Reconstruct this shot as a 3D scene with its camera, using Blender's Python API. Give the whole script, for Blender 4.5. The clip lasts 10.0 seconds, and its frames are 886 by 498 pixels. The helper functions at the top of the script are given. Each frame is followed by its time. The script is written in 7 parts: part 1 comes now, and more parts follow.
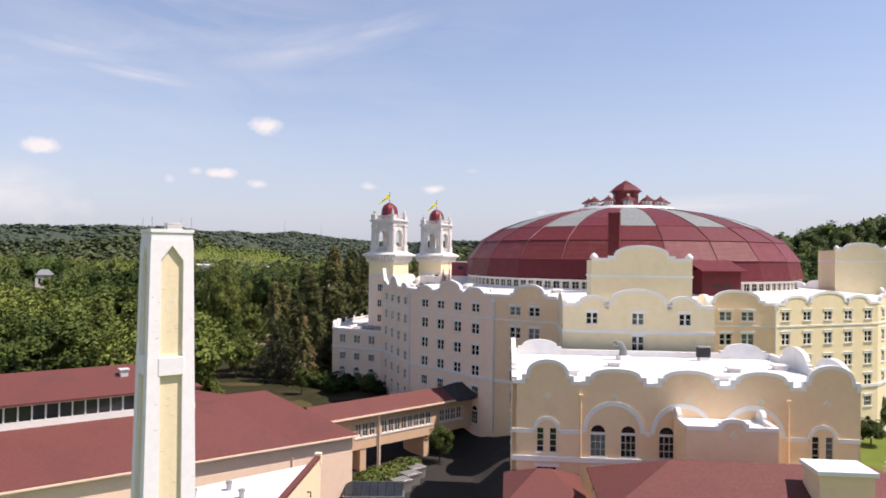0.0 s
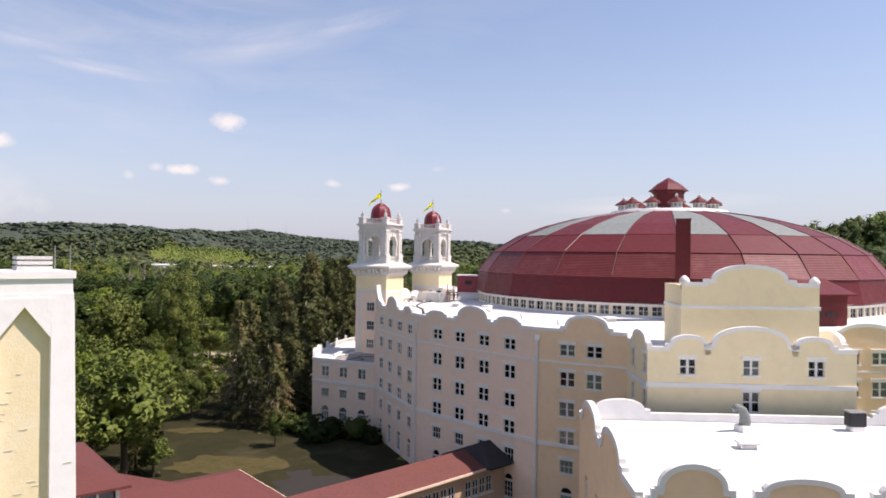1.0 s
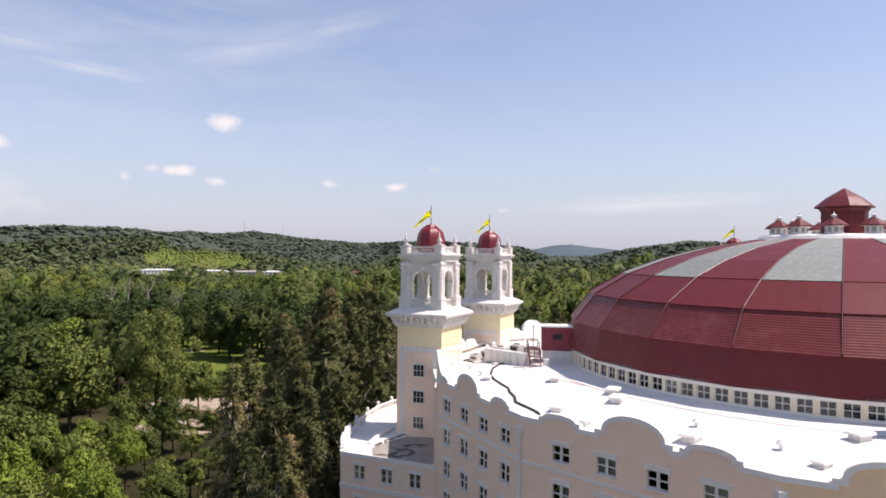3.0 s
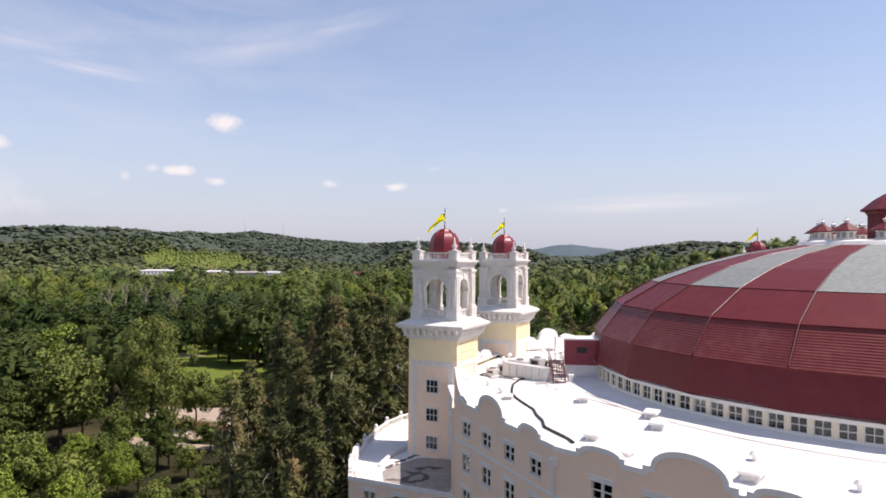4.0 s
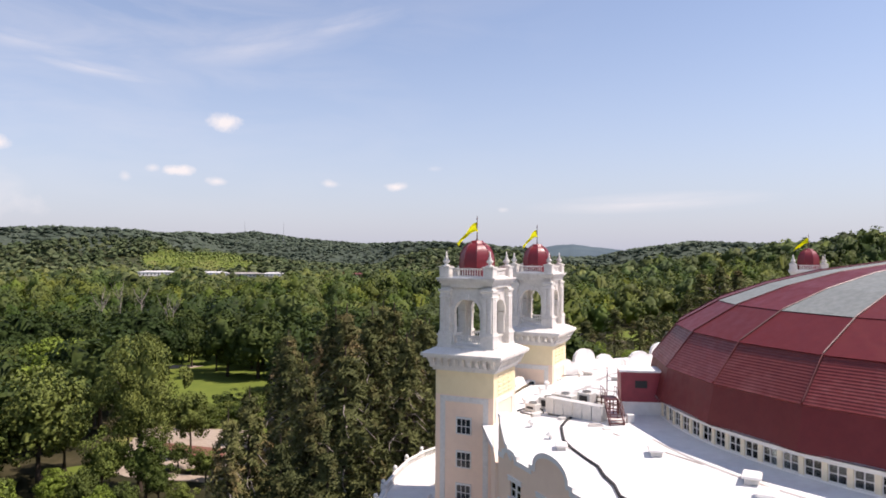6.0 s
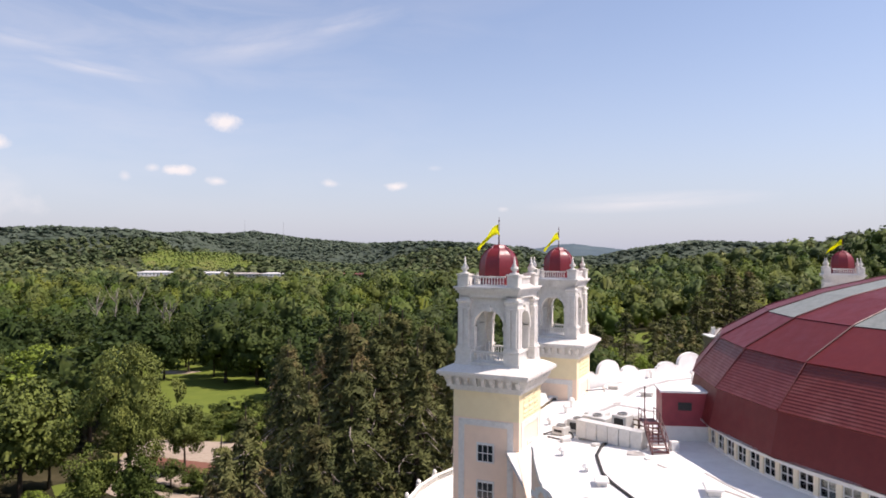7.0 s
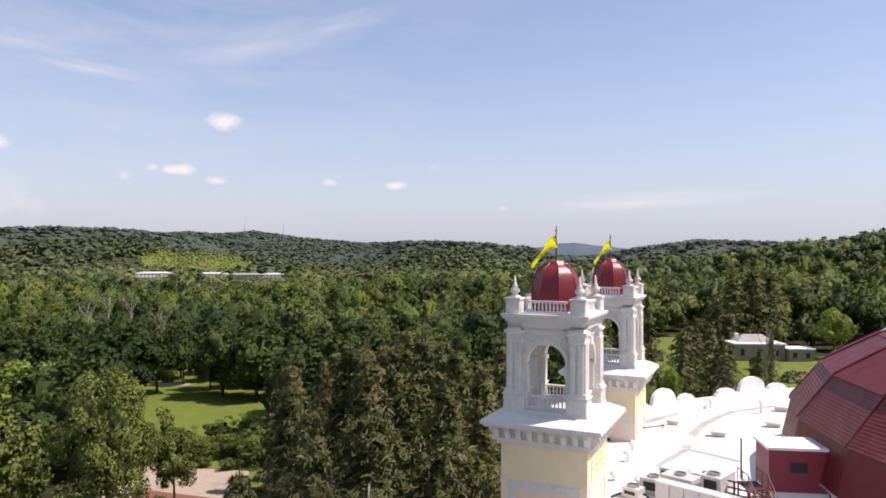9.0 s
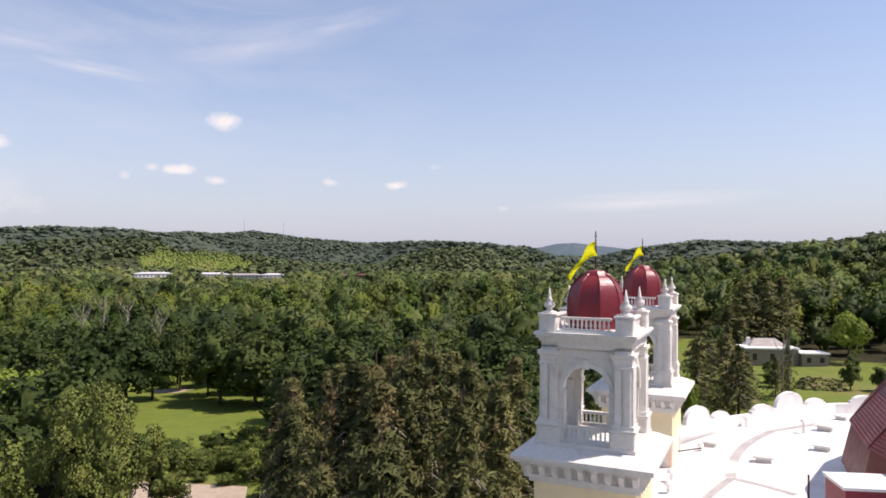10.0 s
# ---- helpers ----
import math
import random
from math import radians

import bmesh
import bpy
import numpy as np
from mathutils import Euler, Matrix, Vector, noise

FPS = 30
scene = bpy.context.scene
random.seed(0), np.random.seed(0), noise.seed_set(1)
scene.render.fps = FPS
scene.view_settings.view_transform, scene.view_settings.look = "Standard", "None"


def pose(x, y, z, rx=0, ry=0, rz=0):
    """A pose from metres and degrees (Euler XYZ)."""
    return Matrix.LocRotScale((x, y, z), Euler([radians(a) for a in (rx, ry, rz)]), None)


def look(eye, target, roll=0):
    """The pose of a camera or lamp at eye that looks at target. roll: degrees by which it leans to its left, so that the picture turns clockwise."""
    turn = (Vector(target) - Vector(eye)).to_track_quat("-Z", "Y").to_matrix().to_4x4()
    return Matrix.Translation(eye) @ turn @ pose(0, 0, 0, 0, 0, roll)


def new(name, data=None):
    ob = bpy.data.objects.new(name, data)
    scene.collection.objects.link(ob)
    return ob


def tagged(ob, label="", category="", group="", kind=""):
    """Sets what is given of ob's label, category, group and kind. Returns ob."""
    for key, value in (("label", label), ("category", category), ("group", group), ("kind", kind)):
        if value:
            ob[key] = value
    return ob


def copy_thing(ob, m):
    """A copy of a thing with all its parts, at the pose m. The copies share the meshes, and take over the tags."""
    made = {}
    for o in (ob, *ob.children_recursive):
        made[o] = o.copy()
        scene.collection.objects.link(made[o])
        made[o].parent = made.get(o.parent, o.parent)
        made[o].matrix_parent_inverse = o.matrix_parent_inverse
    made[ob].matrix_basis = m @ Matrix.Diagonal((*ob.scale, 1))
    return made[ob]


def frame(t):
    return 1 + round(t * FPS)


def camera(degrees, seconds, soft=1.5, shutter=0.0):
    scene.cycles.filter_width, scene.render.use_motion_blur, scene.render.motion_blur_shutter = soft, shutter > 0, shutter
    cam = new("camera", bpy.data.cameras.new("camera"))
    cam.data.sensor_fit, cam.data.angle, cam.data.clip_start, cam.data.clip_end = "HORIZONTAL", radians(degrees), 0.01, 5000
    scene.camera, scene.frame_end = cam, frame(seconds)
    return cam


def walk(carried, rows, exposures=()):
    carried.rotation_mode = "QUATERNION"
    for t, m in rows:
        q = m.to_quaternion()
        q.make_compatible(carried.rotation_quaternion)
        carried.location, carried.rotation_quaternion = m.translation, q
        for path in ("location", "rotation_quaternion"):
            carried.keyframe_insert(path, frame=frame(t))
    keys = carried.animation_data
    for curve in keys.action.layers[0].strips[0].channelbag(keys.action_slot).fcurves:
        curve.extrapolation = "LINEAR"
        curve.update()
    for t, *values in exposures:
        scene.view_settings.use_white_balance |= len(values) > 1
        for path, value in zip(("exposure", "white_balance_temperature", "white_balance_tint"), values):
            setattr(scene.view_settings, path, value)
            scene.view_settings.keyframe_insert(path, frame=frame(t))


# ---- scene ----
# ---- camera and its way ----
cam = camera(64.58, 10.0, soft=1.75)
PATH = [
    (0, (-37.807, -148.004, 26.601), (-37.849, -138.005, 26.713), 0.67),
    (0.1, (-38.662, -145.033, 26.828), (-38.694, -135.034, 26.937), 0.71),
    (0.2, (-39.490, -142.158, 27.049), (-39.491, -132.158, 27.154), 0.75),
    (0.3, (-40.318, -139.283, 27.269), (-40.123, -129.285, 27.371), 0.80),
    (0.4, (-41.090, -136.599, 27.474), (-40.801, -126.604, 27.573), 0.84),
    (0.5, (-41.732, -134.370, 27.645), (-41.371, -124.377, 27.741), 0.88),
    (0.75, (-43.187, -128.201, 28.315), (-42.779, -118.209, 28.407), 0.78),
    (1, (-44.919, -120.857, 29.112), (-44.464, -110.868, 29.200), 0.69),
    (1.5, (-47.996, -107.747, 31.277), (-47.507, -97.759, 31.359), 0.52),
    (2, (-51.495, -93.133, 33.444), (-51.003, -83.145, 33.532), 0.50),
    (2.1, (-52.150, -90.336, 33.770), (-51.656, -80.348, 33.859), 0.50),
    (2.2, (-52.569, -88.546, 33.979), (-52.073, -78.559, 34.068), 0.49),
    (2.3, (-52.773, -87.675, 34.080), (-52.275, -77.688, 34.170), 0.49),
    (2.5, (-53.071, -86.401, 34.229), (-52.569, -76.414, 34.319), 0.48),
    (2.7, (-53.288, -85.398, 34.347), (-52.787, -75.411, 34.436), 0.47),
    (4, (-55.095, -77.065, 35.325), (-54.601, -67.078, 35.412), 0.44),
    (4.5, (-55.801, -74.028, 35.794), (-55.308, -64.040, 35.877), 0.40),
    (5, (-56.464, -70.734, 36.187), (-55.970, -60.746, 36.271), 0.43),
    (5.5, (-57.167, -67.755, 36.650), (-56.674, -57.768, 36.734), 0.41),
    (7, (-59.189, -56.568, 37.647), (-58.696, -46.581, 37.722), 0.32),
    (7.5, (-59.853, -53.019, 38.003), (-59.359, -43.032, 38.073), 0.27),
    (8, (-60.493, -49.640, 38.431), (-59.999, -39.652, 38.497), 0.25),
    (8.5, (-61.155, -46.132, 38.720), (-60.662, -36.145, 38.788), 0.25),
    (9, (-61.789, -42.972, 39.089), (-61.297, -32.985, 39.150), 0.21),
    (9.5, (-62.403, -39.573, 39.367), (-61.910, -29.586, 39.431), 0.26),
    (10, (-63.032, -36.282, 39.666), (-62.538, -26.294, 39.728), 0.26),
]
EXPO = [(0.0, 0.42, 6900.0, 22.0), (10.0, 0.42, 6900.0, 22.0)]
walk(cam, [(t, look(eye, target, roll)) for t, eye, target, roll in PATH], EXPO)

# ---- light and sky ----
SUN_AZ, SUN_EL = -6.0, 58.0      # degrees: counter-clockwise from +x, above the horizon
world = bpy.data.worlds.new("sky")
scene.world = world
world.use_nodes = True
wt = world.node_tree
wt.nodes.clear()


def wnode(kind, **vals):
    n = wt.nodes.new(kind)
    for k, v in vals.items():
        n.inputs[k].default_value = v
    return n


def wmath(op, a, b=None, clamp=False):
    n = wt.nodes.new("ShaderNodeMath")
    n.operation, n.use_clamp = op, clamp
    for i, v in enumerate((a, b)):
        if v is None:
            continue
        if isinstance(v, (int, float)):
            n.inputs[i].default_value = v
        else:
            wt.links.new(v, n.inputs[i])
    return n.outputs[0]


sky = wt.nodes.new("ShaderNodeTexSky")
sky.sky_type = "NISHITA"
sky.sun_disc = False
sky.sun_elevation = radians(SUN_EL)
sky.sun_rotation = radians(90 - SUN_AZ)
sky.altitude, sky.air_density, sky.dust_density, sky.ozone_density = 200, 1.0, 0.35, 0.9
coord = wt.nodes.new("ShaderNodeTexCoord").outputs["Generated"]
split = wt.nodes.new("ShaderNodeSeparateXYZ")
wt.links.new(coord, split.inputs[0])
up = split.outputs[2]
# small cumulus: azimuth to the right of +y, elevation, half width, half height (degrees), strength
CLOUDS = [(-14.5, 10.1, 1.4, 0.75, 1.0), (-30.0, 7.5, 1.2, 0.6, 0.9), (-18.0, 6.3, 1.15, 0.42, 1.0), (-6.4, 5.63, 0.85, 0.34, 0.5),
          (-1.1, 5.5, 0.85, 0.42, 0.85), (-30.5, 3.6, 3.2, 1.4, 0.3), (-21.6, 5.7, 0.5, 0.38, 0.35), (-15.1, 5.56, 0.7, 0.32, 0.5),
          (7.7, 3.7, 0.5, 0.25, 0.35), (2.0, 7.0, 0.6, 0.25, 0.2), (-19.7, 6.4, 0.6, 0.3, 0.35)]
puff = wnode("ShaderNodeTexNoise", Scale=34.0, Detail=6.0, Roughness=0.6)
wt.links.new(coord, puff.inputs["Vector"])
total = None
for az, el, hw, hh, s in CLOUDS:
    d = Vector((math.sin(radians(az)) * math.cos(radians(el)), math.cos(radians(az)) * math.cos(radians(el)), math.sin(radians(el))))
    m = wt.nodes.new("ShaderNodeMapping")
    m.vector_type = "TEXTURE"
    m.inputs["Location"].default_value = d
    m.inputs["Rotation"].default_value = (0, 0, -radians(az))
    m.inputs["Scale"].default_value = (radians(hw), 1.0, radians(hh))
    wt.links.new(coord, m.inputs["Vector"])
    length = wt.nodes.new("ShaderNodeVectorMath")
    length.operation = "LENGTH"
    wt.links.new(m.outputs[0], length.inputs[0])
    near = wmath("SUBTRACT", 1.15, length.outputs["Value"])
    soft = wmath("MULTIPLY", wmath("ADD", near, wmath("MULTIPLY", wmath("SUBTRACT", puff.outputs[0], 0.5), 1.9)), 1.5 * s, True)
    total = soft if total is None else wmath("MAXIMUM", total, soft)
# long thin wisps: azimuth, elevation, half width, half height, slant (degrees), strength
for az, el, hw, hh, slant, s in ((-23.5, 13.2, 5.0, 0.55, -6, 0.20), (-28.0, 14.6, 5.0, 0.9, -5, 0.16), (-12.0, 16.2, 8.0, 1.5, 12, 0.16), (-5.5, 18.0, 5.0, 0.9, 14, 0.14), (19.0, 4.2, 8.0, 0.7, 2, 0.22), (-32.5, 4.4, 4.2, 1.9, 0, 0.30)):
    d = Vector((math.sin(radians(az)) * math.cos(radians(el)), math.cos(radians(az)) * math.cos(radians(el)), math.sin(radians(el))))
    m = wt.nodes.new("ShaderNodeMapping")
    m.vector_type = "TEXTURE"
    m.inputs["Location"].default_value = d
    m.inputs["Rotation"].default_value = (0, -radians(slant), -radians(az))
    m.inputs["Scale"].default_value = (radians(hw), 1.0, radians(hh))
    wt.links.new(coord, m.inputs["Vector"])
    length = wt.nodes.new("ShaderNodeVectorMath")
    length.operation = "LENGTH"
    wt.links.new(m.outputs[0], length.inputs[0])
    near = wmath("SUBTRACT", 1.25, length.outputs["Value"], True)
    streak = wnode("ShaderNodeTexNoise", Scale=0.9, Detail=5.0, Roughness=0.6)
    wt.links.new(m.outputs[0], streak.inputs["Vector"])
    wisp = wmath("MULTIPLY", wmath("MULTIPLY", near, wmath("MULTIPLY", wmath("SUBTRACT", streak.outputs[0], 0.25), 2.6, True)), 2.2 * s, True)
    total = wmath("MAXIMUM", total, wisp)
# thin high cloud
stretch = wt.nodes.new("ShaderNodeMapping")
stretch.inputs["Scale"].default_value = (1.6, 1.0, 6.5)
stretch.inputs["Rotation"].default_value = (0, radians(-9), 0)
wt.links.new(coord, stretch.inputs["Vector"])
veil = wnode("ShaderNodeTexNoise", Scale=2.6, Detail=7.0, Roughness=0.55, Distortion=0.5)
wt.links.new(stretch.outputs[0], veil.inputs["Vector"])
leftwards = wmath("MULTIPLY", wmath("SUBTRACT", 0.28, split.outputs[0]), 1.5, True)
cirrus = wmath("MULTIPLY", wmath("MULTIPLY", wmath("SUBTRACT", veil.outputs[0], 0.40), 2.2, True), wmath("MULTIPLY", leftwards, wmath("MULTIPLY", up, 3.2, True), True))
haze = wmath("MULTIPLY", wmath("POWER", wmath("SUBTRACT", 1.0, up, True), 5.0), 0.95)
cover = wmath("MAXIMUM", total, wmath("MULTIPLY", cirrus, 0.5), True)
tint = wt.nodes.new("ShaderNodeMix")
tint.data_type = "RGBA"
wt.links.new(cover, tint.inputs[0])
low_haze = wt.nodes.new("ShaderNodeMix")
low_haze.data_type = "RGBA"
wt.links.new(haze, low_haze.inputs[0])
wt.links.new(sky.outputs[0], low_haze.inputs[6])
low_haze.inputs[7].default_value = (2.72, 3.18, 4.05, 1)
wt.links.new(low_haze.outputs[2], tint.inputs[6])
tint.inputs[7].default_value = (5.35, 5.5, 5.6, 1)
back = wnode("ShaderNodeBackground", Strength=0.125)
wt.links.new(tint.outputs[2], back.inputs["Color"])
wt.links.new(back.outputs[0], wt.nodes.new("ShaderNodeOutputWorld").inputs[0])

sun = new("sun", bpy.data.lights.new("sun", "SUN"))
sun.data.energy, sun.data.angle, sun.data.color = 4.6, radians(0.53), (1.0, 0.95, 0.88)
ca, sa, ce, se = math.cos(radians(SUN_AZ)), math.sin(radians(SUN_AZ)), math.cos(radians(SUN_EL)), math.sin(radians(SUN_EL))
sun.matrix_world = look((200 * ca * ce, 200 * sa * ce, 200 * se), (0, 0, 0))


# ---- materials ----
def material(name, base, other=None, rough=0.7, metal=0.0, grain=3.0, stain=0.25, bump=0.15, stain_color=None, stain_amount=0.25, spread=0.0, island=False, waves=0.0, translucent=0.0, tone=0.0):
    """A surface with fine grain, broad stains and relief. spread: how far single pieces differ; waves: height between ribs in metres."""
    m = bpy.data.materials.new(name)
    m.use_nodes = True
    nt = m.node_tree
    p = nt.nodes["Principled BSDF"]
    p.inputs["Metallic"].default_value = metal
    if rough >= 0.88:
        p.inputs["Specular IOR Level"].default_value = 0.1
    tc = nt.nodes.new("ShaderNodeNewGeometry").outputs["Position"]

    def tex(scale, detail=5.0, rough_=0.6):
        n = nt.nodes.new("ShaderNodeTexNoise")
        n.inputs["Scale"].default_value, n.inputs["Detail"].default_value, n.inputs["Roughness"].default_value = scale, detail, rough_
        nt.links.new(tc, n.inputs["Vector"])
        return n.outputs[0]

    def ramp(value, lo, hi):
        n = nt.nodes.new("ShaderNodeMapRange")
        n.inputs[1].default_value, n.inputs[2].default_value = lo, hi
        nt.links.new(value, n.inputs[0])
        return n.outputs[0]

    def mix(f, a, b, mode="MIX"):
        n = nt.nodes.new("ShaderNodeMix")
        n.data_type, n.blend_type = "RGBA", mode
        for i, v in ((0, f), (6, a), (7, b)):
            if isinstance(v, tuple):
                n.inputs[i].default_value = (*v, 1)
            elif isinstance(v, (int, float)):
                n.inputs[i].default_value = v
            else:
                nt.links.new(v, n.inputs[i])
        return n.outputs[2]

    other = other or tuple(c * 0.82 for c in base)
    col = mix(ramp(tex(grain), 0.35, 0.65), base, other)
    dark = stain_color or tuple(c * 0.55 for c in base)
    s = ramp(tex(stain, 6.0, 0.65), 0.52, 0.75)
    mul = nt.nodes.new("ShaderNodeMath")
    mul.operation = "MULTIPLY"
    mul.inputs[1].default_value = stain_amount
    nt.links.new(s, mul.inputs[0])
    col = mix(mul.outputs[0], col, dark)
    if spread:
        info = nt.nodes.new("ShaderNodeNewGeometry").outputs["Random Per Island"] if island else nt.nodes.new("ShaderNodeObjectInfo").outputs["Random"]
        hsv = nt.nodes.new("ShaderNodeHueSaturation")
        r = nt.nodes.new("ShaderNodeMapRange")
        r.inputs[3].default_value, r.inputs[4].default_value = 1 - spread, 1 + spread
        nt.links.new(info, r.inputs[0])
        nt.links.new(r.outputs[0], hsv.inputs["Value"])
        h = nt.nodes.new("ShaderNodeMapRange")
        h.inputs[3].default_value, h.inputs[4].default_value = 0.5 + spread * 0.05, 0.5 - spread * 0.05
        nt.links.new(info, h.inputs[0])
        nt.links.new(h.outputs[0], hsv.inputs["Hue"])
        nt.links.new(col, hsv.inputs["Color"])
        col = hsv.outputs[0]
    if tone:             # each crown of a wood has a green of its own
        at_ = nt.nodes.new("ShaderNodeAttribute")
        at_.attribute_name = "tone"
        sp = nt.nodes.new("ShaderNodeSeparateXYZ")
        nt.links.new(at_.outputs["Vector"], sp.inputs[0])
        hs = nt.nodes.new("ShaderNodeHueSaturation")
        for i, (name_, lo, hi) in enumerate((("Hue", 0.5 - 0.035 * tone, 0.5 + 0.022 * tone), ("Saturation", 1 - 0.1 * tone, 1 + 0.15 * tone), ("Value", 1 - 0.5 * tone, 1 + 0.42 * tone))):
            r = nt.nodes.new("ShaderNodeMapRange")
            r.inputs[3].default_value, r.inputs[4].default_value = lo, hi
            nt.links.new(sp.outputs[i], r.inputs[0])
            nt.links.new(r.outputs[0], hs.inputs[name_])
        nt.links.new(col, hs.inputs["Color"])
        col = hs.outputs[0]
    nt.links.new(col, p.inputs["Base Color"])
    rr = ramp(tex(grain * 0.7), 0.3, 0.7)
    r2 = nt.nodes.new("ShaderNodeMapRange")
    r2.inputs[3].default_value, r2.inputs[4].default_value = max(0.02, rough - 0.08), min(1, rough + 0.08)
    nt.links.new(rr, r2.inputs[0])
    nt.links.new(r2.outputs[0], p.inputs["Roughness"])
    height = tex(grain * 4, 4.0)
    if waves:
        sep = nt.nodes.new("ShaderNodeSeparateXYZ")
        nt.links.new(tc, sep.inputs[0])
        w1 = nt.nodes.new("ShaderNodeMath")
        w1.operation = "MULTIPLY"
        w1.inputs[1].default_value = 2 * math.pi / waves
        nt.links.new(sep.outputs[2], w1.inputs[0])
        w2 = nt.nodes.new("ShaderNodeMath")
        w2.operation = "SINE"
        nt.links.new(w1.outputs[0], w2.inputs[0])
        w3 = nt.nodes.new("ShaderNodeMath")
        w3.operation = "MULTIPLY_ADD"
        w3.inputs[1].default_value = 1.2
        nt.links.new(w2.outputs[0], w3.inputs[0])
        nt.links.new(height, w3.inputs[2])
        height = w3.outputs[0]
    if bump:
        b = nt.nodes.new("ShaderNodeBump")
        b.inputs["Strength"].default_value, b.inputs["Distance"].default_value = bump, 0.05
        nt.links.new(height, b.inputs["Height"])
        nt.links.new(b.outputs[0], p.inputs["Normal"])
    if translucent:
        p.inputs["Specular IOR Level"].default_value = 0.12
        t = nt.nodes.new("ShaderNodeBsdfTranslucent")
        nt.links.new(col, t.inputs[0])
        mx = nt.nodes.new("ShaderNodeMixShader")
        mx.inputs[0].default_value = translucent
        nt.links.new(p.outputs[0], mx.inputs[1])
        nt.links.new(t.outputs[0], mx.inputs[2])
        nt.links.new(mx.outputs[0], nt.nodes["Material Output"].inputs[0])
    return m


YELLOW = material("yellow_stucco", (0.85, 0.72, 0.46), (0.82, 0.69, 0.43), 0.85, grain=1.2, stain=0.45, bump=0.15, stain_amount=0.20)
PINK = material("pale_stucco", (0.90, 0.69, 0.525), (0.87, 0.66, 0.50), 0.85, grain=1.2, stain=0.4, bump=0.15, stain_amount=0.20)
TAN = material("tan_stucco", (0.87, 0.64, 0.40), (0.84, 0.61, 0.38), 0.85, grain=1.2, stain=0.5, bump=0.15, stain_amount=0.22)
WHITE = material("white_paint", (0.80, 0.78, 0.74), (0.76, 0.74, 0.70), 0.6, grain=2.5, stain=0.5, bump=0.08, stain_color=(0.50, 0.47, 0.42), stain_amount=0.22)
ROOFING = material("white_roof_membrane", (0.80, 0.79, 0.77), (0.73, 0.72, 0.70), 0.55, grain=0.8, stain=0.22, bump=0.10, stain_color=(0.42, 0.40, 0.37), stain_amount=0.45)
AGED = material("weathered_white_paint", (0.74, 0.71, 0.66), (0.66, 0.63, 0.58), 0.65, grain=3.5, stain=0.9, bump=0.15, stain_color=(0.36, 0.31, 0.26), stain_amount=0.45)
RED = material("dark_red_metal", (0.128, 0.017, 0.018), (0.110, 0.014, 0.016), 0.50, grain=1.5, stain=0.4, bump=0.05, stain_color=(0.18, 0.035, 0.036), stain_amount=0.3, spread=0.05)
RIBBED = material("ribbed_red_metal", (0.165, 0.034, 0.032), (0.14, 0.027, 0.027), 0.46, grain=1.5, stain=0.35, bump=0.35, stain_color=(0.27, 0.10, 0.095), stain_amount=0.55, spread=0.07, waves=0.215)
GREYM = material("grey_metal_panel", (0.225, 0.245, 0.23), (0.16, 0.18, 0.17), 0.65, grain=2.0, stain=0.7, bump=0.08, stain_color=(0.16, 0.17, 0.16), stain_amount=0.5, spread=0.08)
DOMERED = material("red_dome_paint", (0.20, 0.014, 0.022), (0.17, 0.012, 0.020), 0.44, grain=3.0, stain=0.6, bump=0.04, stain_amount=0.2)
ROOFRED = material("red_shingle_roof", (0.140, 0.037, 0.028), (0.115, 0.030, 0.024), 0.75, grain=5.0, stain=0.25, bump=0.3, stain_color=(0.075, 0.024, 0.022), stain_amount=0.5)
DARKROOF = material("black_roof", (0.035, 0.03, 0.03), (0.025, 0.02, 0.02), 0.85, grain=5.0, bump=0.2)
for m_ in (RED, RIBBED):
    m_.node_tree.nodes["Principled BSDF"].inputs["Specular IOR Level"].default_value = 0.28
CRIMSON = material("crimson_painted_metal", (0.27, 0.030, 0.046), (0.23, 0.025, 0.040), 0.5, grain=1.5, stain=0.5, bump=0.05, stain_color=(0.16, 0.02, 0.03), stain_amount=0.4)
# pink of the sun-caught seam edges, set as base colour
PINKSEAM = material("sunlit_seam_metal", (0.17, 0.045, 0.043), (0.22, 0.07, 0.065), 0.5, grain=2, bump=0.05)
SEAM = material("seam_metal", (0.07, 0.014, 0.015), (0.09, 0.02, 0.02), 0.5, grain=4, bump=0.05)
FRAME = material("window_paint", (0.74, 0.72, 0.68), (0.70, 0.68, 0.64), 0.5, grain=6, bump=0.03)
CURTAIN = material("curtain_cloth", (0.62, 0.60, 0.57), (0.52, 0.50, 0.47), 0.9, grain=8, bump=0.1)
# near-black colour standing in for the shade of unlit interiors
INSIDE = material("interior_shade_paint", (0.05, 0.045, 0.04), (0.035, 0.03, 0.03), 0.9, grain=0.6, bump=0.0)
# dirt colour, taken darker to include shade on the annex roof
DIRTY = material("dirt_and_shade_membrane", (0.36, 0.33, 0.30), (0.27, 0.245, 0.22), 0.75, grain=0.9, stain=0.35, bump=0.1, stain_color=(0.20, 0.18, 0.16), stain_amount=0.7)
ASPHALT = material("asphalt", (0.045, 0.042, 0.038), (0.034, 0.032, 0.029), 0.9, grain=6, stain=0.12, bump=0.2)
METAL = material("galvanised_metal", (0.42, 0.42, 0.41), (0.34, 0.34, 0.33), 0.4, 0.6, grain=5, bump=0.05)
BLACK = material("black_rubber", (0.03, 0.03, 0.03), (0.02, 0.02, 0.02), 0.7, grain=6, bump=0.05)
FLAG = material("yellow_flag_cloth", (0.92, 0.90, 0.02), (0.86, 0.84, 0.02), 0.8, grain=5, bump=0.1, translucent=0.6)
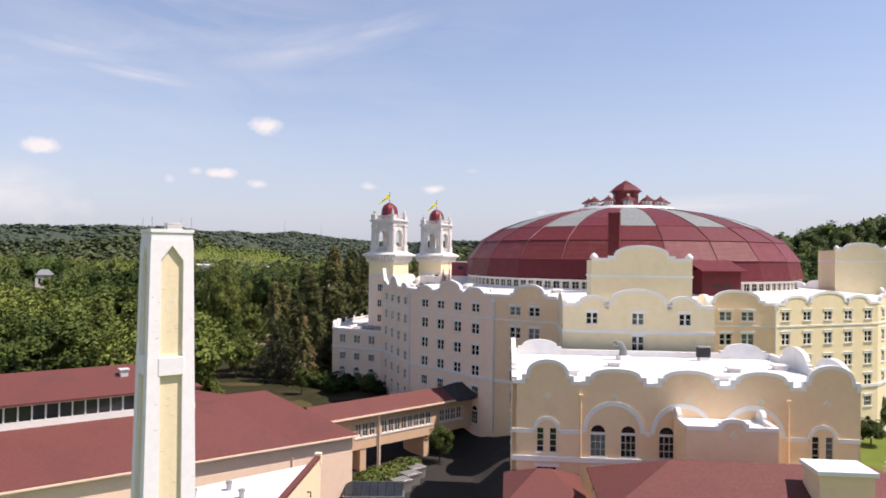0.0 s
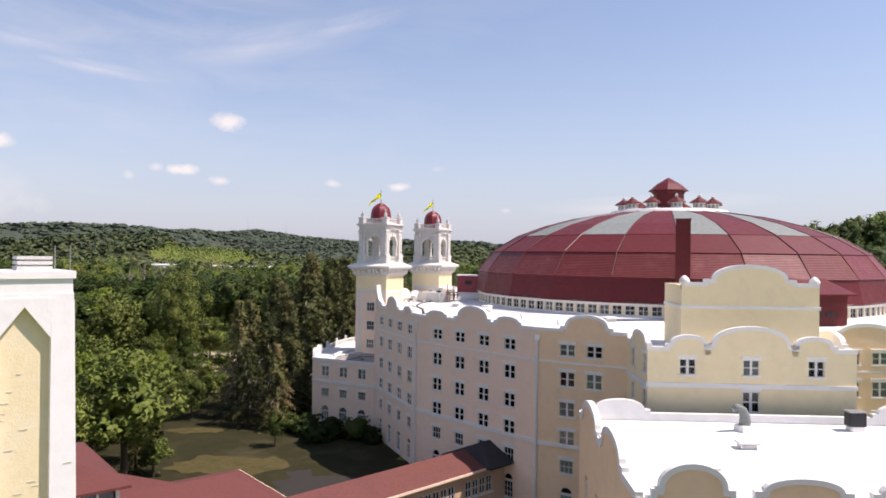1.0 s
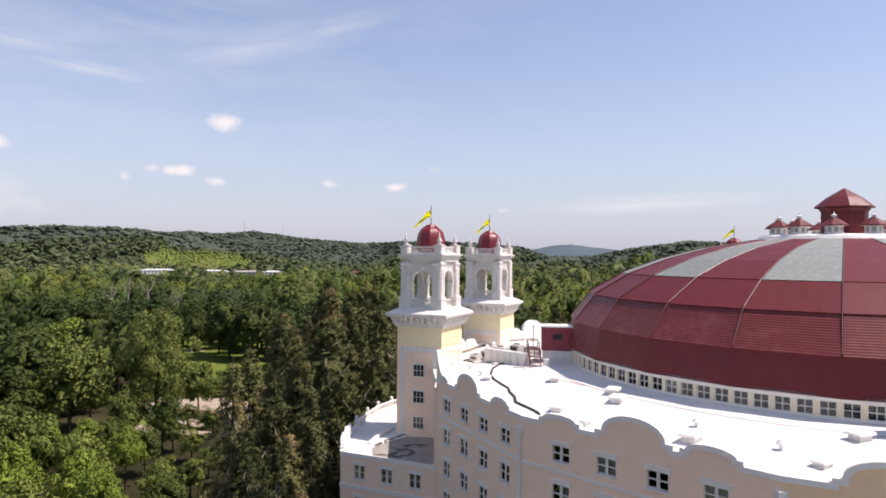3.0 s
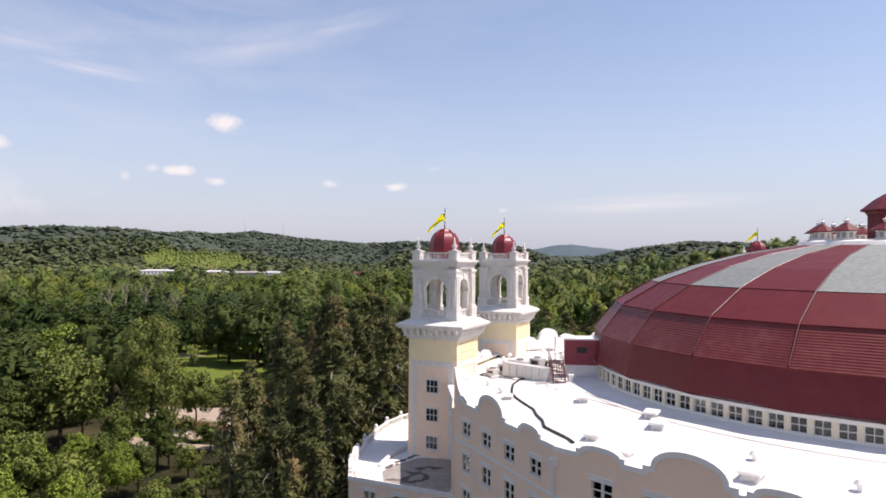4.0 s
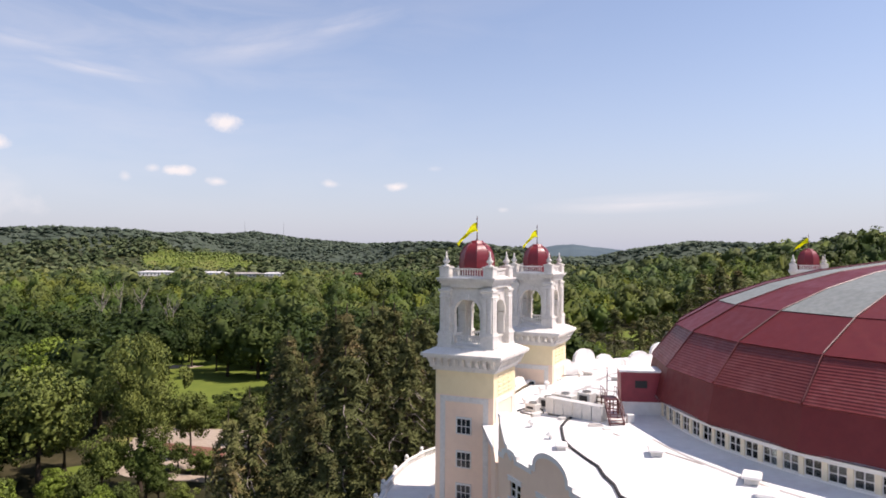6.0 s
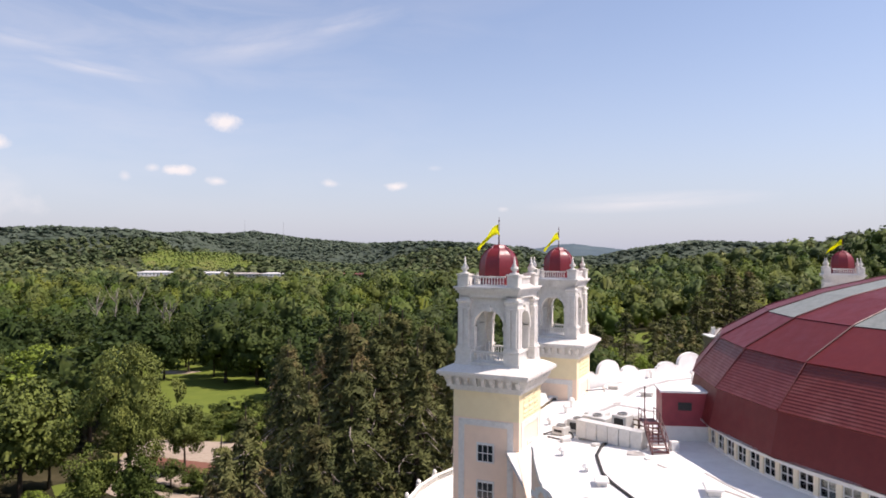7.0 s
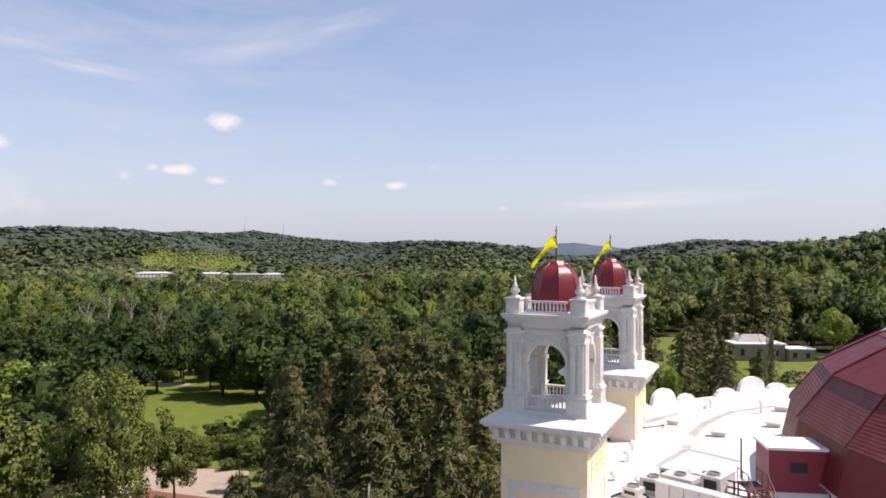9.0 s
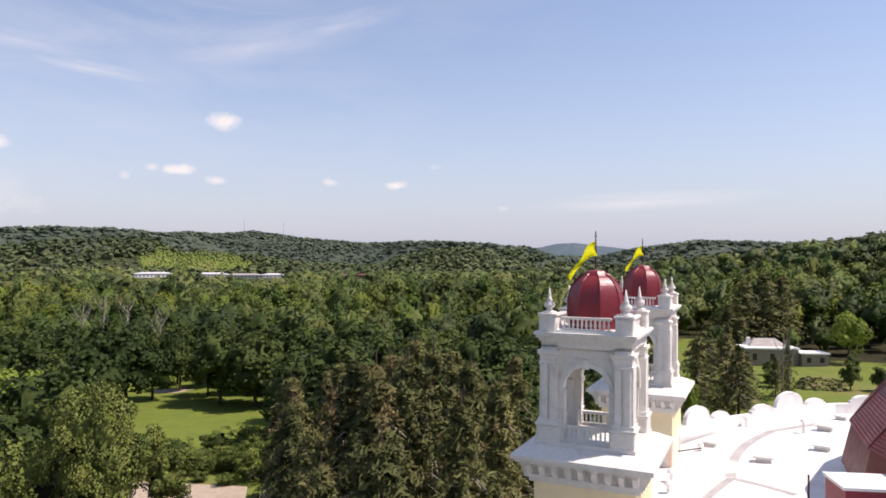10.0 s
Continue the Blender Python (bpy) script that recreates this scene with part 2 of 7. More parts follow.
RUST = material("dark_red_steel", (0.13, 0.03, 0.03), (0.09, 0.025, 0.025), 0.55, grain=5, bump=0.1)
BARK = material("bark", (0.10, 0.075, 0.055), (0.065, 0.05, 0.04), 0.95, grain=7, bump=0.5)
DEADWOOD = material("dead_wood", (0.33, 0.29, 0.25), (0.24, 0.205, 0.18), 0.95, grain=5, bump=0.3)
LEAF = material("leaf_green", (0.122, 0.158, 0.038), (0.068, 0.092, 0.024), 0.6, grain=0.35, stain=0.1, bump=0.0, stain_color=(0.145, 0.165, 0.030), stain_amount=0.6, spread=0.38, translucent=0.15)
LIMELEAF = material("lime_leaf_green", (0.240, 0.320, 0.050), (0.148, 0.205, 0.035), 0.6, grain=0.35, stain=0.1, bump=0.0, stain_color=(0.19, 0.24, 0.045), stain_amount=0.6, spread=0.1, translucent=0.2)
NEARLEAF = material("bright_leaf_green", (0.160, 0.205, 0.045), (0.094, 0.126, 0.029), 0.6, grain=0.35, stain=0.1, bump=0.0, stain_color=(0.165, 0.185, 0.045), stain_amount=0.6, spread=0.34, translucent=0.15)
SANDY = material("sandy_gravel", (0.40, 0.33, 0.26), (0.32, 0.26, 0.20), 0.9, grain=1.2, stain=0.2, bump=0.1, stain_color=(0.20, 0.16, 0.11), stain_amount=0.7)
DRYGRASS = material("sunlit_dry_grass", (0.092, 0.074, 0.030), (0.064, 0.056, 0.022), 0.95, grain=0.8, stain=0.25, bump=0.2, stain_color=(0.036, 0.033, 0.015), stain_amount=0.7)
DARKLEAF = material("dark_leaf_green", (0.064, 0.094, 0.024), (0.037, 0.058, 0.016), 0.65, grain=0.35, stain=0.1, bump=0.0, stain_color=(0.115, 0.135, 0.035), stain_amount=0.6, spread=0.42, translucent=0.25)
NEEDLE = material("conifer_green", (0.142, 0.150, 0.052), (0.078, 0.088, 0.033), 0.7, grain=0.6, stain=0.16, bump=0.0, stain_color=(0.225, 0.150, 0.075), stain_amount=1.0, spread=0.42, translucent=0.14)
FOREST = material("woodland_green", (0.086, 0.122, 0.031), (0.058, 0.088, 0.023), 0.6, grain=0.5, stain=0.012, bump=0.0, stain_color=(0.150, 0.175, 0.035), stain_amount=0.5, spread=0.08, island=True, translucent=0.2, tone=1.0)
VALLEY = material("valley_woodland", (0.104, 0.136, 0.046), (0.080, 0.108, 0.038), 0.65, grain=0.3, stain=0.008, bump=0.0, stain_color=(0.145, 0.168, 0.052), stain_amount=0.5, spread=0.08, island=True, translucent=0.15, tone=1.0)
# distance haze is mixed into this green: paler and bluer than VALLEY
HILLWOOD = material("hazed_hill_woodland", (0.104, 0.134, 0.062), (0.084, 0.112, 0.052), 0.75, grain=0.1, stain=0.006, bump=0.0, stain_color=(0.135, 0.155, 0.065), stain_amount=0.5, spread=0.08, island=True, translucent=0.2, tone=0.6)
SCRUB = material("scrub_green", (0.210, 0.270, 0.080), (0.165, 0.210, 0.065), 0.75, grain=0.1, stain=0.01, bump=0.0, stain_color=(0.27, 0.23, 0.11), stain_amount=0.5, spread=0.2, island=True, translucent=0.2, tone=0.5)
# grey-blue haze of the skyline is painted into the base colour
FARWOOD = material("hazed_far_woodland", (0.090, 0.118, 0.082), (0.076, 0.102, 0.072), 0.8, grain=0.02, stain=0.004, bump=0.0, stain_color=(0.12, 0.145, 0.095), stain_amount=0.5, spread=0.08, island=True, translucent=0.2, tone=0.4)
GRASS = material("grass", (0.135, 0.170, 0.032), (0.105, 0.142, 0.027), 0.9, grain=0.25, stain=0.02, bump=0.3, stain_color=(0.20, 0.155, 0.075), stain_amount=0.85)
# soil under the trees, darkened further to carry shade on the west lawn
FLOOR = material("woodland_floor_and_lawn_shade", (0.036, 0.033, 0.015), (0.024, 0.025, 0.011), 0.95, grain=0.3, stain=0.07, bump=0.2, stain_color=(0.12, 0.098, 0.055), stain_amount=0.55)
BROWNSTONE = material("brown_stone_wall", (0.30, 0.25, 0.20), (0.24, 0.20, 0.16), 0.9, grain=2, bump=0.3)
BRICKRED = material("red_earth_brick", (0.22, 0.10, 0.07), (0.17, 0.08, 0.06), 0.9, grain=3, bump=0.2)

GLASS = bpy.data.materials.new("window_glass")
GLASS.use_nodes = True
gt = GLASS.node_tree
gt.nodes.clear()
g_clear = gt.nodes.new("ShaderNodeBsdfTransparent")
g_clear.inputs[0].default_value = (0.80, 0.85, 0.84, 1)
g_gloss = gt.nodes.new("ShaderNodeBsdfGlossy")
g_gloss.inputs["Roughness"].default_value = 0.03
g_mix = gt.nodes.new("ShaderNodeMixShader")
g_fre = gt.nodes.new("ShaderNodeFresnel")
g_fre.inputs[0].default_value = 1.5
gt.links.new(g_fre.outputs[0], g_mix.inputs[0])
gt.links.new(g_clear.outputs[0], g_mix.inputs[1])
gt.links.new(g_gloss.outputs[0], g_mix.inputs[2])
gt.links.new(g_mix.outputs[0], gt.nodes.new("ShaderNodeOutputMaterial").inputs[0])


# ---- building blocks ----
class Geo:
    """Vertices and faces gathered for one mesh."""

    def __init__(self):
        self.v, self.f = [], []

    def add(self, verts, faces, m=None):
        n = len(self.v)
        self.v += [tuple(m @ Vector(p)) if m else tuple(p) for p in verts]
        self.f += [tuple(i + n for i in f) for f in faces]
        return self

    def box(self, x0, x1, y0, y1, z0, z1, m=None, taper=0.0, bevel=0.0):
        if bevel:
            b = min(bevel, (x1 - x0) / 3, (y1 - y0) / 3)
            ring = lambda x0, x1, y0, y1, z: [(x0 + b, y0, z), (x1 - b, y0, z), (x1, y0 + b, z), (x1, y1 - b, z), (x1 - b, y1, z), (x0 + b, y1, z), (x0, y1 - b, z), (x0, y0 + b, z)]
            vs = ring(x0, x1, y0, y1, z0) + ring(x0, x1, y0, y1, z1 - b) + ring(x0 + b, x1 - b, y0 + b, y1 - b, z1)
            fs = [tuple(range(7, -1, -1)), tuple(range(16, 24))]
            for k in (0, 8):
                fs += [(k + i, k + (i + 1) % 8, k + 8 + (i + 1) % 8, k + 8 + i) for i in range(8)]
            return self.add(vs, fs, m)
        t = taper
        v = [(x0, y0, z0), (x1, y0, z0), (x1, y1, z0), (x0, y1, z0), (x0 + t, y0 + t, z1), (x1 - t, y0 + t, z1), (x1 - t, y1 - t, z1), (x0 + t, y1 - t, z1)]
        return self.add(v, [(3, 2, 1, 0), (4, 5, 6, 7), (0, 1, 5, 4), (1, 2, 6, 5), (2, 3, 7, 6), (3, 0, 4, 7)], m)

    def prism(self, outline, y0, y1, m=None):
        """An outline of (x, z), drawn out along y."""
        n = len(outline)
        v = [(x, y0, z) for x, z in outline] + [(x, y1, z) for x, z in outline]
        f = [tuple(range(n)), tuple(range(2 * n - 1, n - 1, -1))] + [(i, n + i, n + (i + 1) % n, (i + 1) % n) for i in range(n)]
        return self.add(v, f, m)

    def slab(self, outline, z0, z1, m=None):
        """An outline of (x, y), drawn out along z."""
        n = len(outline)
        v = [(x, y, z0) for x, y in outline] + [(x, y, z1) for x, y in outline]
        f = [tuple(range(n - 1, -1, -1)), tuple(range(n, 2 * n))] + [(i, (i + 1) % n, n + (i + 1) % n, n + i) for i in range(n)]
        return self.add(v, f, m)

    def lathe(self, profile, n=16, m=None, phase=0.0, cap=True):
        v = [(r * math.cos(phase + 2 * math.pi * i / n), r * math.sin(phase + 2 * math.pi * i / n), z) for r, z in profile for i in range(n)]
        f = [(k * n + i, k * n + (i + 1) % n, (k + 1) * n + (i + 1) % n, (k + 1) * n + i) for k in range(len(profile) - 1) for i in range(n)]
        if cap:
            f += [tuple(range(n - 1, -1, -1)), tuple(range((len(profile) - 1) * n, len(profile) * n))]
        return self.add(v, f, m)

    def tube(self, points, r, n=6, m=None):
        """A round bar along points; r may be one radius or one for each point."""
        pts = [Vector(p) for p in points]
        rs = r if isinstance(r, (list, tuple)) else [r] * len(pts)
        v, f = [], []
        for k, p in enumerate(pts):
            d = (pts[min(k + 1, len(pts) - 1)] - pts[max(k - 1, 0)]).normalized()
            a = d.cross(Vector((0, 0, 1)) if abs(d.z) < 0.9 else Vector((1, 0, 0))).normalized()
            b = d.cross(a)
            v += [p + rs[k] * (math.cos(2 * math.pi * i / n) * a + math.sin(2 * math.pi * i / n) * b) for i in range(n)]
        f = [(k * n + i, k * n + (i + 1) % n, (k + 1) * n + (i + 1) % n, (k + 1) * n + i) for k in range(len(pts) - 1) for i in range(n)]
        f += [tuple(range(n - 1, -1, -1)), tuple(range((len(pts) - 1) * n, len(pts) * n))]
        return self.add(v, f, m)

    def fret(self, xs, zs, holes, y0, y1):
        """One connected frame in the plane of x and z: a grid of cells, of which holes (column, row) stay open."""
        nx, nz = len(xs), len(zs)
        n0 = len(self.v)
        self.v += [(x, y, z) for y in (y0, y1) for z in zs for x in xs]
        at = lambda i, j, k: n0 + k * nx * nz + j * nx + i
        solid = lambda i, j: 0 <= i < nx - 1 and 0 <= j < nz - 1 and (i, j) not in holes
        for i in range(nx - 1):
            for j in range(nz - 1):
                if not solid(i, j):
                    continue
                self.f += [(at(i, j, 0), at(i + 1, j, 0), at(i + 1, j + 1, 0), at(i, j + 1, 0)), (at(i, j + 1, 1), at(i + 1, j + 1, 1), at(i + 1, j, 1), at(i, j, 1))]
                for di, dj, a, b in ((-1, 0, (i, j), (i, j + 1)), (1, 0, (i + 1, j + 1), (i + 1, j)), (0, -1, (i + 1, j), (i, j)), (0, 1, (i, j + 1), (i + 1, j + 1))):
                    if not solid(i + di, j + dj):
                        self.f.append((at(*a, 0), at(*b, 0), at(*b, 1), at(*a, 1)))
        return self

    def mesh(self, name, mat, smooth=False, weld=False):
        me = bpy.data.meshes.new(name)
        me.from_pydata(self.v, [], self.f)
        me.materials.append(mat)
        if len(self.f) < 4000:
            bm = bmesh.new()
            bm.from_mesh(me)
            if weld:
                bmesh.ops.remove_doubles(bm, verts=bm.verts, dist=1e-4)
            bmesh.ops.recalc_face_normals(bm, faces=bm.faces)
            bm.to_mesh(me)
            bm.free()
        if smooth:
            me.polygons.foreach_set("use_smooth", [True] * len(me.polygons))
        return me


def thing(name, m, label, category, group="", kind=""):
    ob = new(name)
    ob.matrix_world = m
    return tagged(ob, label, category, group, kind)


def hang(name, me, parent, m=None, label=""):
    """One mesh as a part, m relative to its parent."""
    ob = new(name, me)
    ob.parent = parent
    if m is not None:
        ob.matrix_basis = m
    return tagged(ob, label)


def part(name, geo, mat, parent, label="", m=None, smooth=False, weld=False):
    return hang(name, geo.mesh(name, mat, smooth, weld), parent, m, label)


def spin(x, y, z=0.0, turn=0.0):
    return pose(x, y, z, 0, 0, turn)


def frame_of(p, q, z=0.0):
    """Local axes of a wall from p to q, seen from outside with p on the left: x along it, y inwards, z up. Also its length."""
    d = Vector((q[0] - p[0], q[1] - p[1], 0))
    return spin(p[0], p[1], z, math.degrees(math.atan2(d.y, d.x))), d.length


def wall_geo(g, length, z0, z1, openings=(), thick=0.45, m=None):
    """A wall with real openings: (x0, x1, z0, z1, arch rise)."""
    xs = sorted({0, length, *(o[0] for o in openings), *(o[1] for o in openings)})
    zs = sorted({z0, z1, *(o[2] for o in openings), *(o[3] for o in openings)})
    for a, b in zip(xs, xs[1:]):
        for c, d in zip(zs, zs[1:]):
            if any(o[0] <= (a + b) / 2 <= o[1] and o[2] <= (c + d) / 2 <= o[3] for o in openings):
                continue
            for y in (0, thick):
                g.add([(a, y, c), (b, y, c), (b, y, d), (a, y, d)], [(0, 1, 2, 3)], m)
    for a, b, c, d, rise in openings:
        g.add([(a, 0, c), (b, 0, c), (b, 0, d), (a, 0, d), (a, thick, c), (b, thick, c), (b, thick, d), (a, thick, d)],
              [(0, 4, 5, 1), (1, 5, 6, 2), (2, 6, 7, 3), (3, 7, 4, 0)], m)
        if rise:
            w = (b - a) / 2
            arc = [(a + w - w * math.cos(math.pi * i / 12), d - rise + rise * math.sin(math.pi * i / 12)) for i in range(13)]
            g.prism([(a, d)] + arc[:7], 0.003, thick, m)
            g.prism([(b, d)] + arc[:5:-1], 0.003, thick, m)
    g.add([(0, 0, z1), (length, 0, z1), (length, thick, z1), (0, thick, z1), (0, 0, z0), (0, thick, z0), (length, 0, z0), (length, thick, z0)],
          [(0, 1, 2, 3), (4, 0, 3, 5), (1, 6, 7, 2)], m)
    return g


def crest(length, base, arches, step=0.32):
    """The outline of a curved parapet top, as (x, z): arches are (centre, half width, rise)."""
    pts = [(0.0, base)]
    for c, w, h in arches:
        s = 0.22 * w
        pts += [(c - w - s, base), (c - w - s, base + step), (c - w, base + step)]
        pts += [(c - w * math.cos(math.pi * i / 14), base + step + h * math.sin(math.pi * i / 14) ** 0.85) for i in range(1, 14)]
        pts += [(c + w, base + step), (c + w + s, base + step), (c + w + s, base)]
    pts.append((length, base))
    return [p for i, p in enumerate(pts) if i == 0 or p != pts[i - 1]]


def parapet(parent, p, q, bottom, base, arches, mat, thick=0.4, cope=0.14, step=0.32):
    """A shaped parapet with a painted coping along its crest."""
    m, length = frame_of(p, q)
    top = crest(length, base, arches, step)
    g, c = Geo(), Geo()
    for (a, za), (b, zb) in zip(top, top[1:]):
        if b - a > 1e-4:
            g.add([(a, 0, bottom), (b, 0, bottom), (b, 0, zb), (a, 0, za), (a, thick, bottom), (b, thick, bottom), (b, thick, zb), (a, thick, za)],
                  [(0, 1, 2, 3), (7, 6, 5, 4), (3, 2, 6, 7)], m)
    # coping: one band that follows the crest with mitred corners
    n = len(top)
    dirs = [Vector((q2[0] - p2[0], q2[1] - p2[1])).normalized() for p2, q2 in zip(top, top[1:])]
    o = 0.07
    for k, (x, z) in enumerate(top):
        d0, d1 = dirs[max(k - 1, 0)], dirs[min(k, n - 2)]
        n0, n1 = Vector((-d0.y, d0.x)), Vector((-d1.y, d1.x))
        mit = (n0 + n1)
        mit = mit / max(0.6, mit.length_squared / 2) if mit.length > 0.1 else n0
        for y, s in ((-o, -cope * 2.0), (-o, cope * 0.7), (thick + 0.04, cope * 0.7), (thick + 0.04, -cope * 0.2)):
            c.v.append(tuple(m @ Vector((x + mit.x * s, y, z + mit.y * s))))
    for k in range(n - 1):
        c.f += [(4 * k + i, 4 * k + 4 + i, 4 * k + 4 + (i + 1) % 4, 4 * k + (i + 1) % 4) for i in range(4)]
    c.f += [(0, 1, 2, 3), (4 * n - 1, 4 * n - 2, 4 * n - 3, 4 * n - 4)]
    w = part("parapet", g, mat, parent, weld=True)
    part("coping", c, WHITE, w, "white painted coping")
    back = Geo()
    for (a, za), (b, zb) in zip(top, top[1:]):
        if b - a > 1e-4:
            back.add([(a, thick + 0.02, bottom), (b, thick + 0.02, bottom), (b, thick + 0.02, zb), (a, thick + 0.02, za)], [(3, 2, 1, 0)], m)
    part("roof_side", back, ROOFING, w, "white membrane on the roof side", weld=True)
    return w


# windows: meshes made once, shared by all
WIN = {}


def window_meshes(w, h, style):
    key = (round(w, 2), round(h, 2), style)
    if key in WIN:
        return WIN[key]
    f, p, li, si, cu = Geo(), [], Geo(), Geo(), Geo()
    t = 0.07
    if style == "pair":
        half = w / 2
        f.fret([0, t, half - 0.12, half + 0.12, w - t, w], [0, t, h / 2 - 0.05, h / 2 + 0.05, h - t, h], {(i, j) for i in (1, 3) for j in (1, 3)}, 0.10, 0.22)
        for x0, x1 in ((t, half - 0.12), (half + 0.12, w - t)):
            g = Geo().box(x0, x1, 0.15, 0.165, t, h - t)
            p.append(g.mesh("pane", GLASS))
    elif style == "sash":
        f.fret([0, t, w / 3 - 0.02, w / 3 + 0.02, w * 2 / 3 - 0.02, w * 2 / 3 + 0.02, w - t, w], [0, t, h / 2 - 0.04, h / 2 + 0.04, h - t, h], {(i, j) for i in (1, 3, 5) for j in (1, 3)}, 0.10, 0.20)
        p.append(Geo().box(t, w - t, 0.15, 0.165, t, h - t).mesh("pane", GLASS))
    elif style == "arch":
        r = w / 2
        arc = lambda rr, z: [(r - rr * math.cos(math.pi * i / 12), z + rr * math.sin(math.pi * i / 12)) for i in range(13)]
        spring = h - r
        outer, inner = arc(r, spring), arc(r - t, spring)
        f.prism(outer + inner[::-1], 0.10, 0.20)
        s1 = spring - 0.25
        f.fret([0, t, w / 3 - 0.025, w / 3 + 0.025, w * 2 / 3 - 0.025, w * 2 / 3 + 0.025, w - t, w], [0, t, s1 / 3 - 0.025, s1 / 3 + 0.025, s1 * 2 / 3 - 0.025, s1 * 2 / 3 + 0.025, s1, spring], {(i, j) for i in (1, 3, 5) for j in (1, 3, 5)}, 0.10, 0.20)
        p.append(Geo().prism([(t, t)] + inner + [(w - t, t)], 0.15, 0.165).mesh("pane", GLASS))
    elif style == "slit":
        f.fret([0, t, w - t, w], [0, t, h / 4 - 0.025, h / 4 + 0.025, h / 2 - 0.025, h / 2 + 0.025, h * 0.75 - 0.025, h * 0.75 + 0.025, h - t, h], {(1, j) for j in (1, 3, 5, 7)}, 0.10, 0.20)
        p.append(Geo().box(t, w - t, 0.15, 0.165, t, h - t).mesh("pane", GLASS))
    if style in ("pair", "sash"):
        li.prism([(-0.22, h), (w + 0.22, h), (w + 0.14, h + 0.30), (-0.14, h + 0.30)], -0.09, 0.12)
        li.box(-0.24, w + 0.24, -0.14, 0.0, h + 0.30, h + 0.37)
    si.box(-0.15, w + 0.15, -0.14, 0.12, -0.13, 0.0)
    n = 22
    zig = [(w * i / n, 0.30 + (0.045 if i % 2 else 0.0)) for i in range(n + 1)]
    cu.add([(x, y, 0.05) for x, y in zig] + [(x, y, h - (w / 2 if style == "arch" else 0.05)) for x, y in zig], [(i, i + 1, n + 2 + i, n + 1 + i) for i in range(n)])
    WIN[key] = dict(frame=f.mesh("window", FRAME, weld=True), panes=p, lintel=li.mesh("lintel", WHITE) if li.f else None, sill=si.mesh("sill", WHITE), curtain=cu.mesh("curtain", CURTAIN))
    return WIN[key]


WRNG = random.Random(4)


def window(parent, m, w, h, style="pair", curtain=0.6):
    """A window whose lower left corner lies at m's origin, in the wall's axes."""
    k = window_meshes(w, h, style)
    ob = hang("window", k["frame"], parent, m)
    for me in k["panes"]:
        hang("pane", me, ob).visible_shadow = False
    if k["lintel"]:
        hang("lintel", k["lintel"], ob)
    hang("sill", k["sill"], ob)
    if WRNG.random() < curtain:
        hang("curtain", k["curtain"], ob)
    return ob


def facade(parent, p, q, z0, z1, rows, mat, thick=0.45, curtain=0.6, name="wall"):
    """A straight wall from p to q with windows; rows are (centre x, lower z, width, height, style)."""
    m, length = frame_of(p, q)
    ops = [(x - w / 2, x + w / 2, z, z + h, w / 2 if s == "arch" else 0) for x, z, w, h, s in rows]
    ob = part(name, wall_geo(Geo(), length, z0, z1, ops, thick, m), mat, parent, weld=True)
    for x, z, w, h, s in rows:
        window(parent, m @ Matrix.Translation((x - w / 2, 0, z)), w, h, s, curtain)
    return ob


def band(parent, p, q, z, high, proud, mat=None, name="belt_course"):
    m, length = frame_of(p, q)
    g = Geo().prism([(0, 0), (length, 0), (length, high), (0, high)], -proud, 0.0, m @ Matrix.Translation((0, 0, z)))
    return part(name, g, mat or WHITE, parent)


# ---- ground ----
def polar(deg, r):
    return (r * math.cos(radians(deg)), r * math.sin(radians(deg)))


def smooth(a, b, x):
    t = min(1.0, max(0.0, (x - a) / (b - a)))
    return t * t * (3 - 2 * t)


# skyline: azimuth to the right of +y (degrees), height it would have at 2750 m, true distance of the crest
RIDGE = [(-60, 119, 2100), (-40, 115, 2100), (-30, 113, 2100), (-22.5, 123, 2000), (-19.6, 111, 2000), (-17.6, 107, 2400), (-15.2, 105, 2950), (-14.5, 105, 3000), (-12.4, 113, 3100), (-9.3, 94, 3000), (-3.5, 75, 2700), (-1.0, 78, 2100), (2, 82, 1900), (5.7, 77, 1850),
         (9.2, 64, 1900), (10.6, 44, 2000), (11.6, 24, 2200), (15.2, 24, 2300), (16.6, 42, 2200), (19.7, 66, 2150), (22.6, 88, 2100), (25.4, 84, 2100), (29, 80, 2100), (34, 95, 2300), (40, 107, 2750), (60, 117, 2750)]


def crest_at(az):
    """Height and distance of the skyline ridge in one direction."""
    for (a0, h0, d0), (a1, h1, d1) in zip(RIDGE, RIDGE[1:]):
        if a0 <= az <= a1:
            k = (az - a0) / (a1 - a0)
            d = d0 + (d1 - d0) * k
            return 25 + (h0 + (h1 - h0) * k - 25) * d / 2750, d
    return 100.0, 2400.0


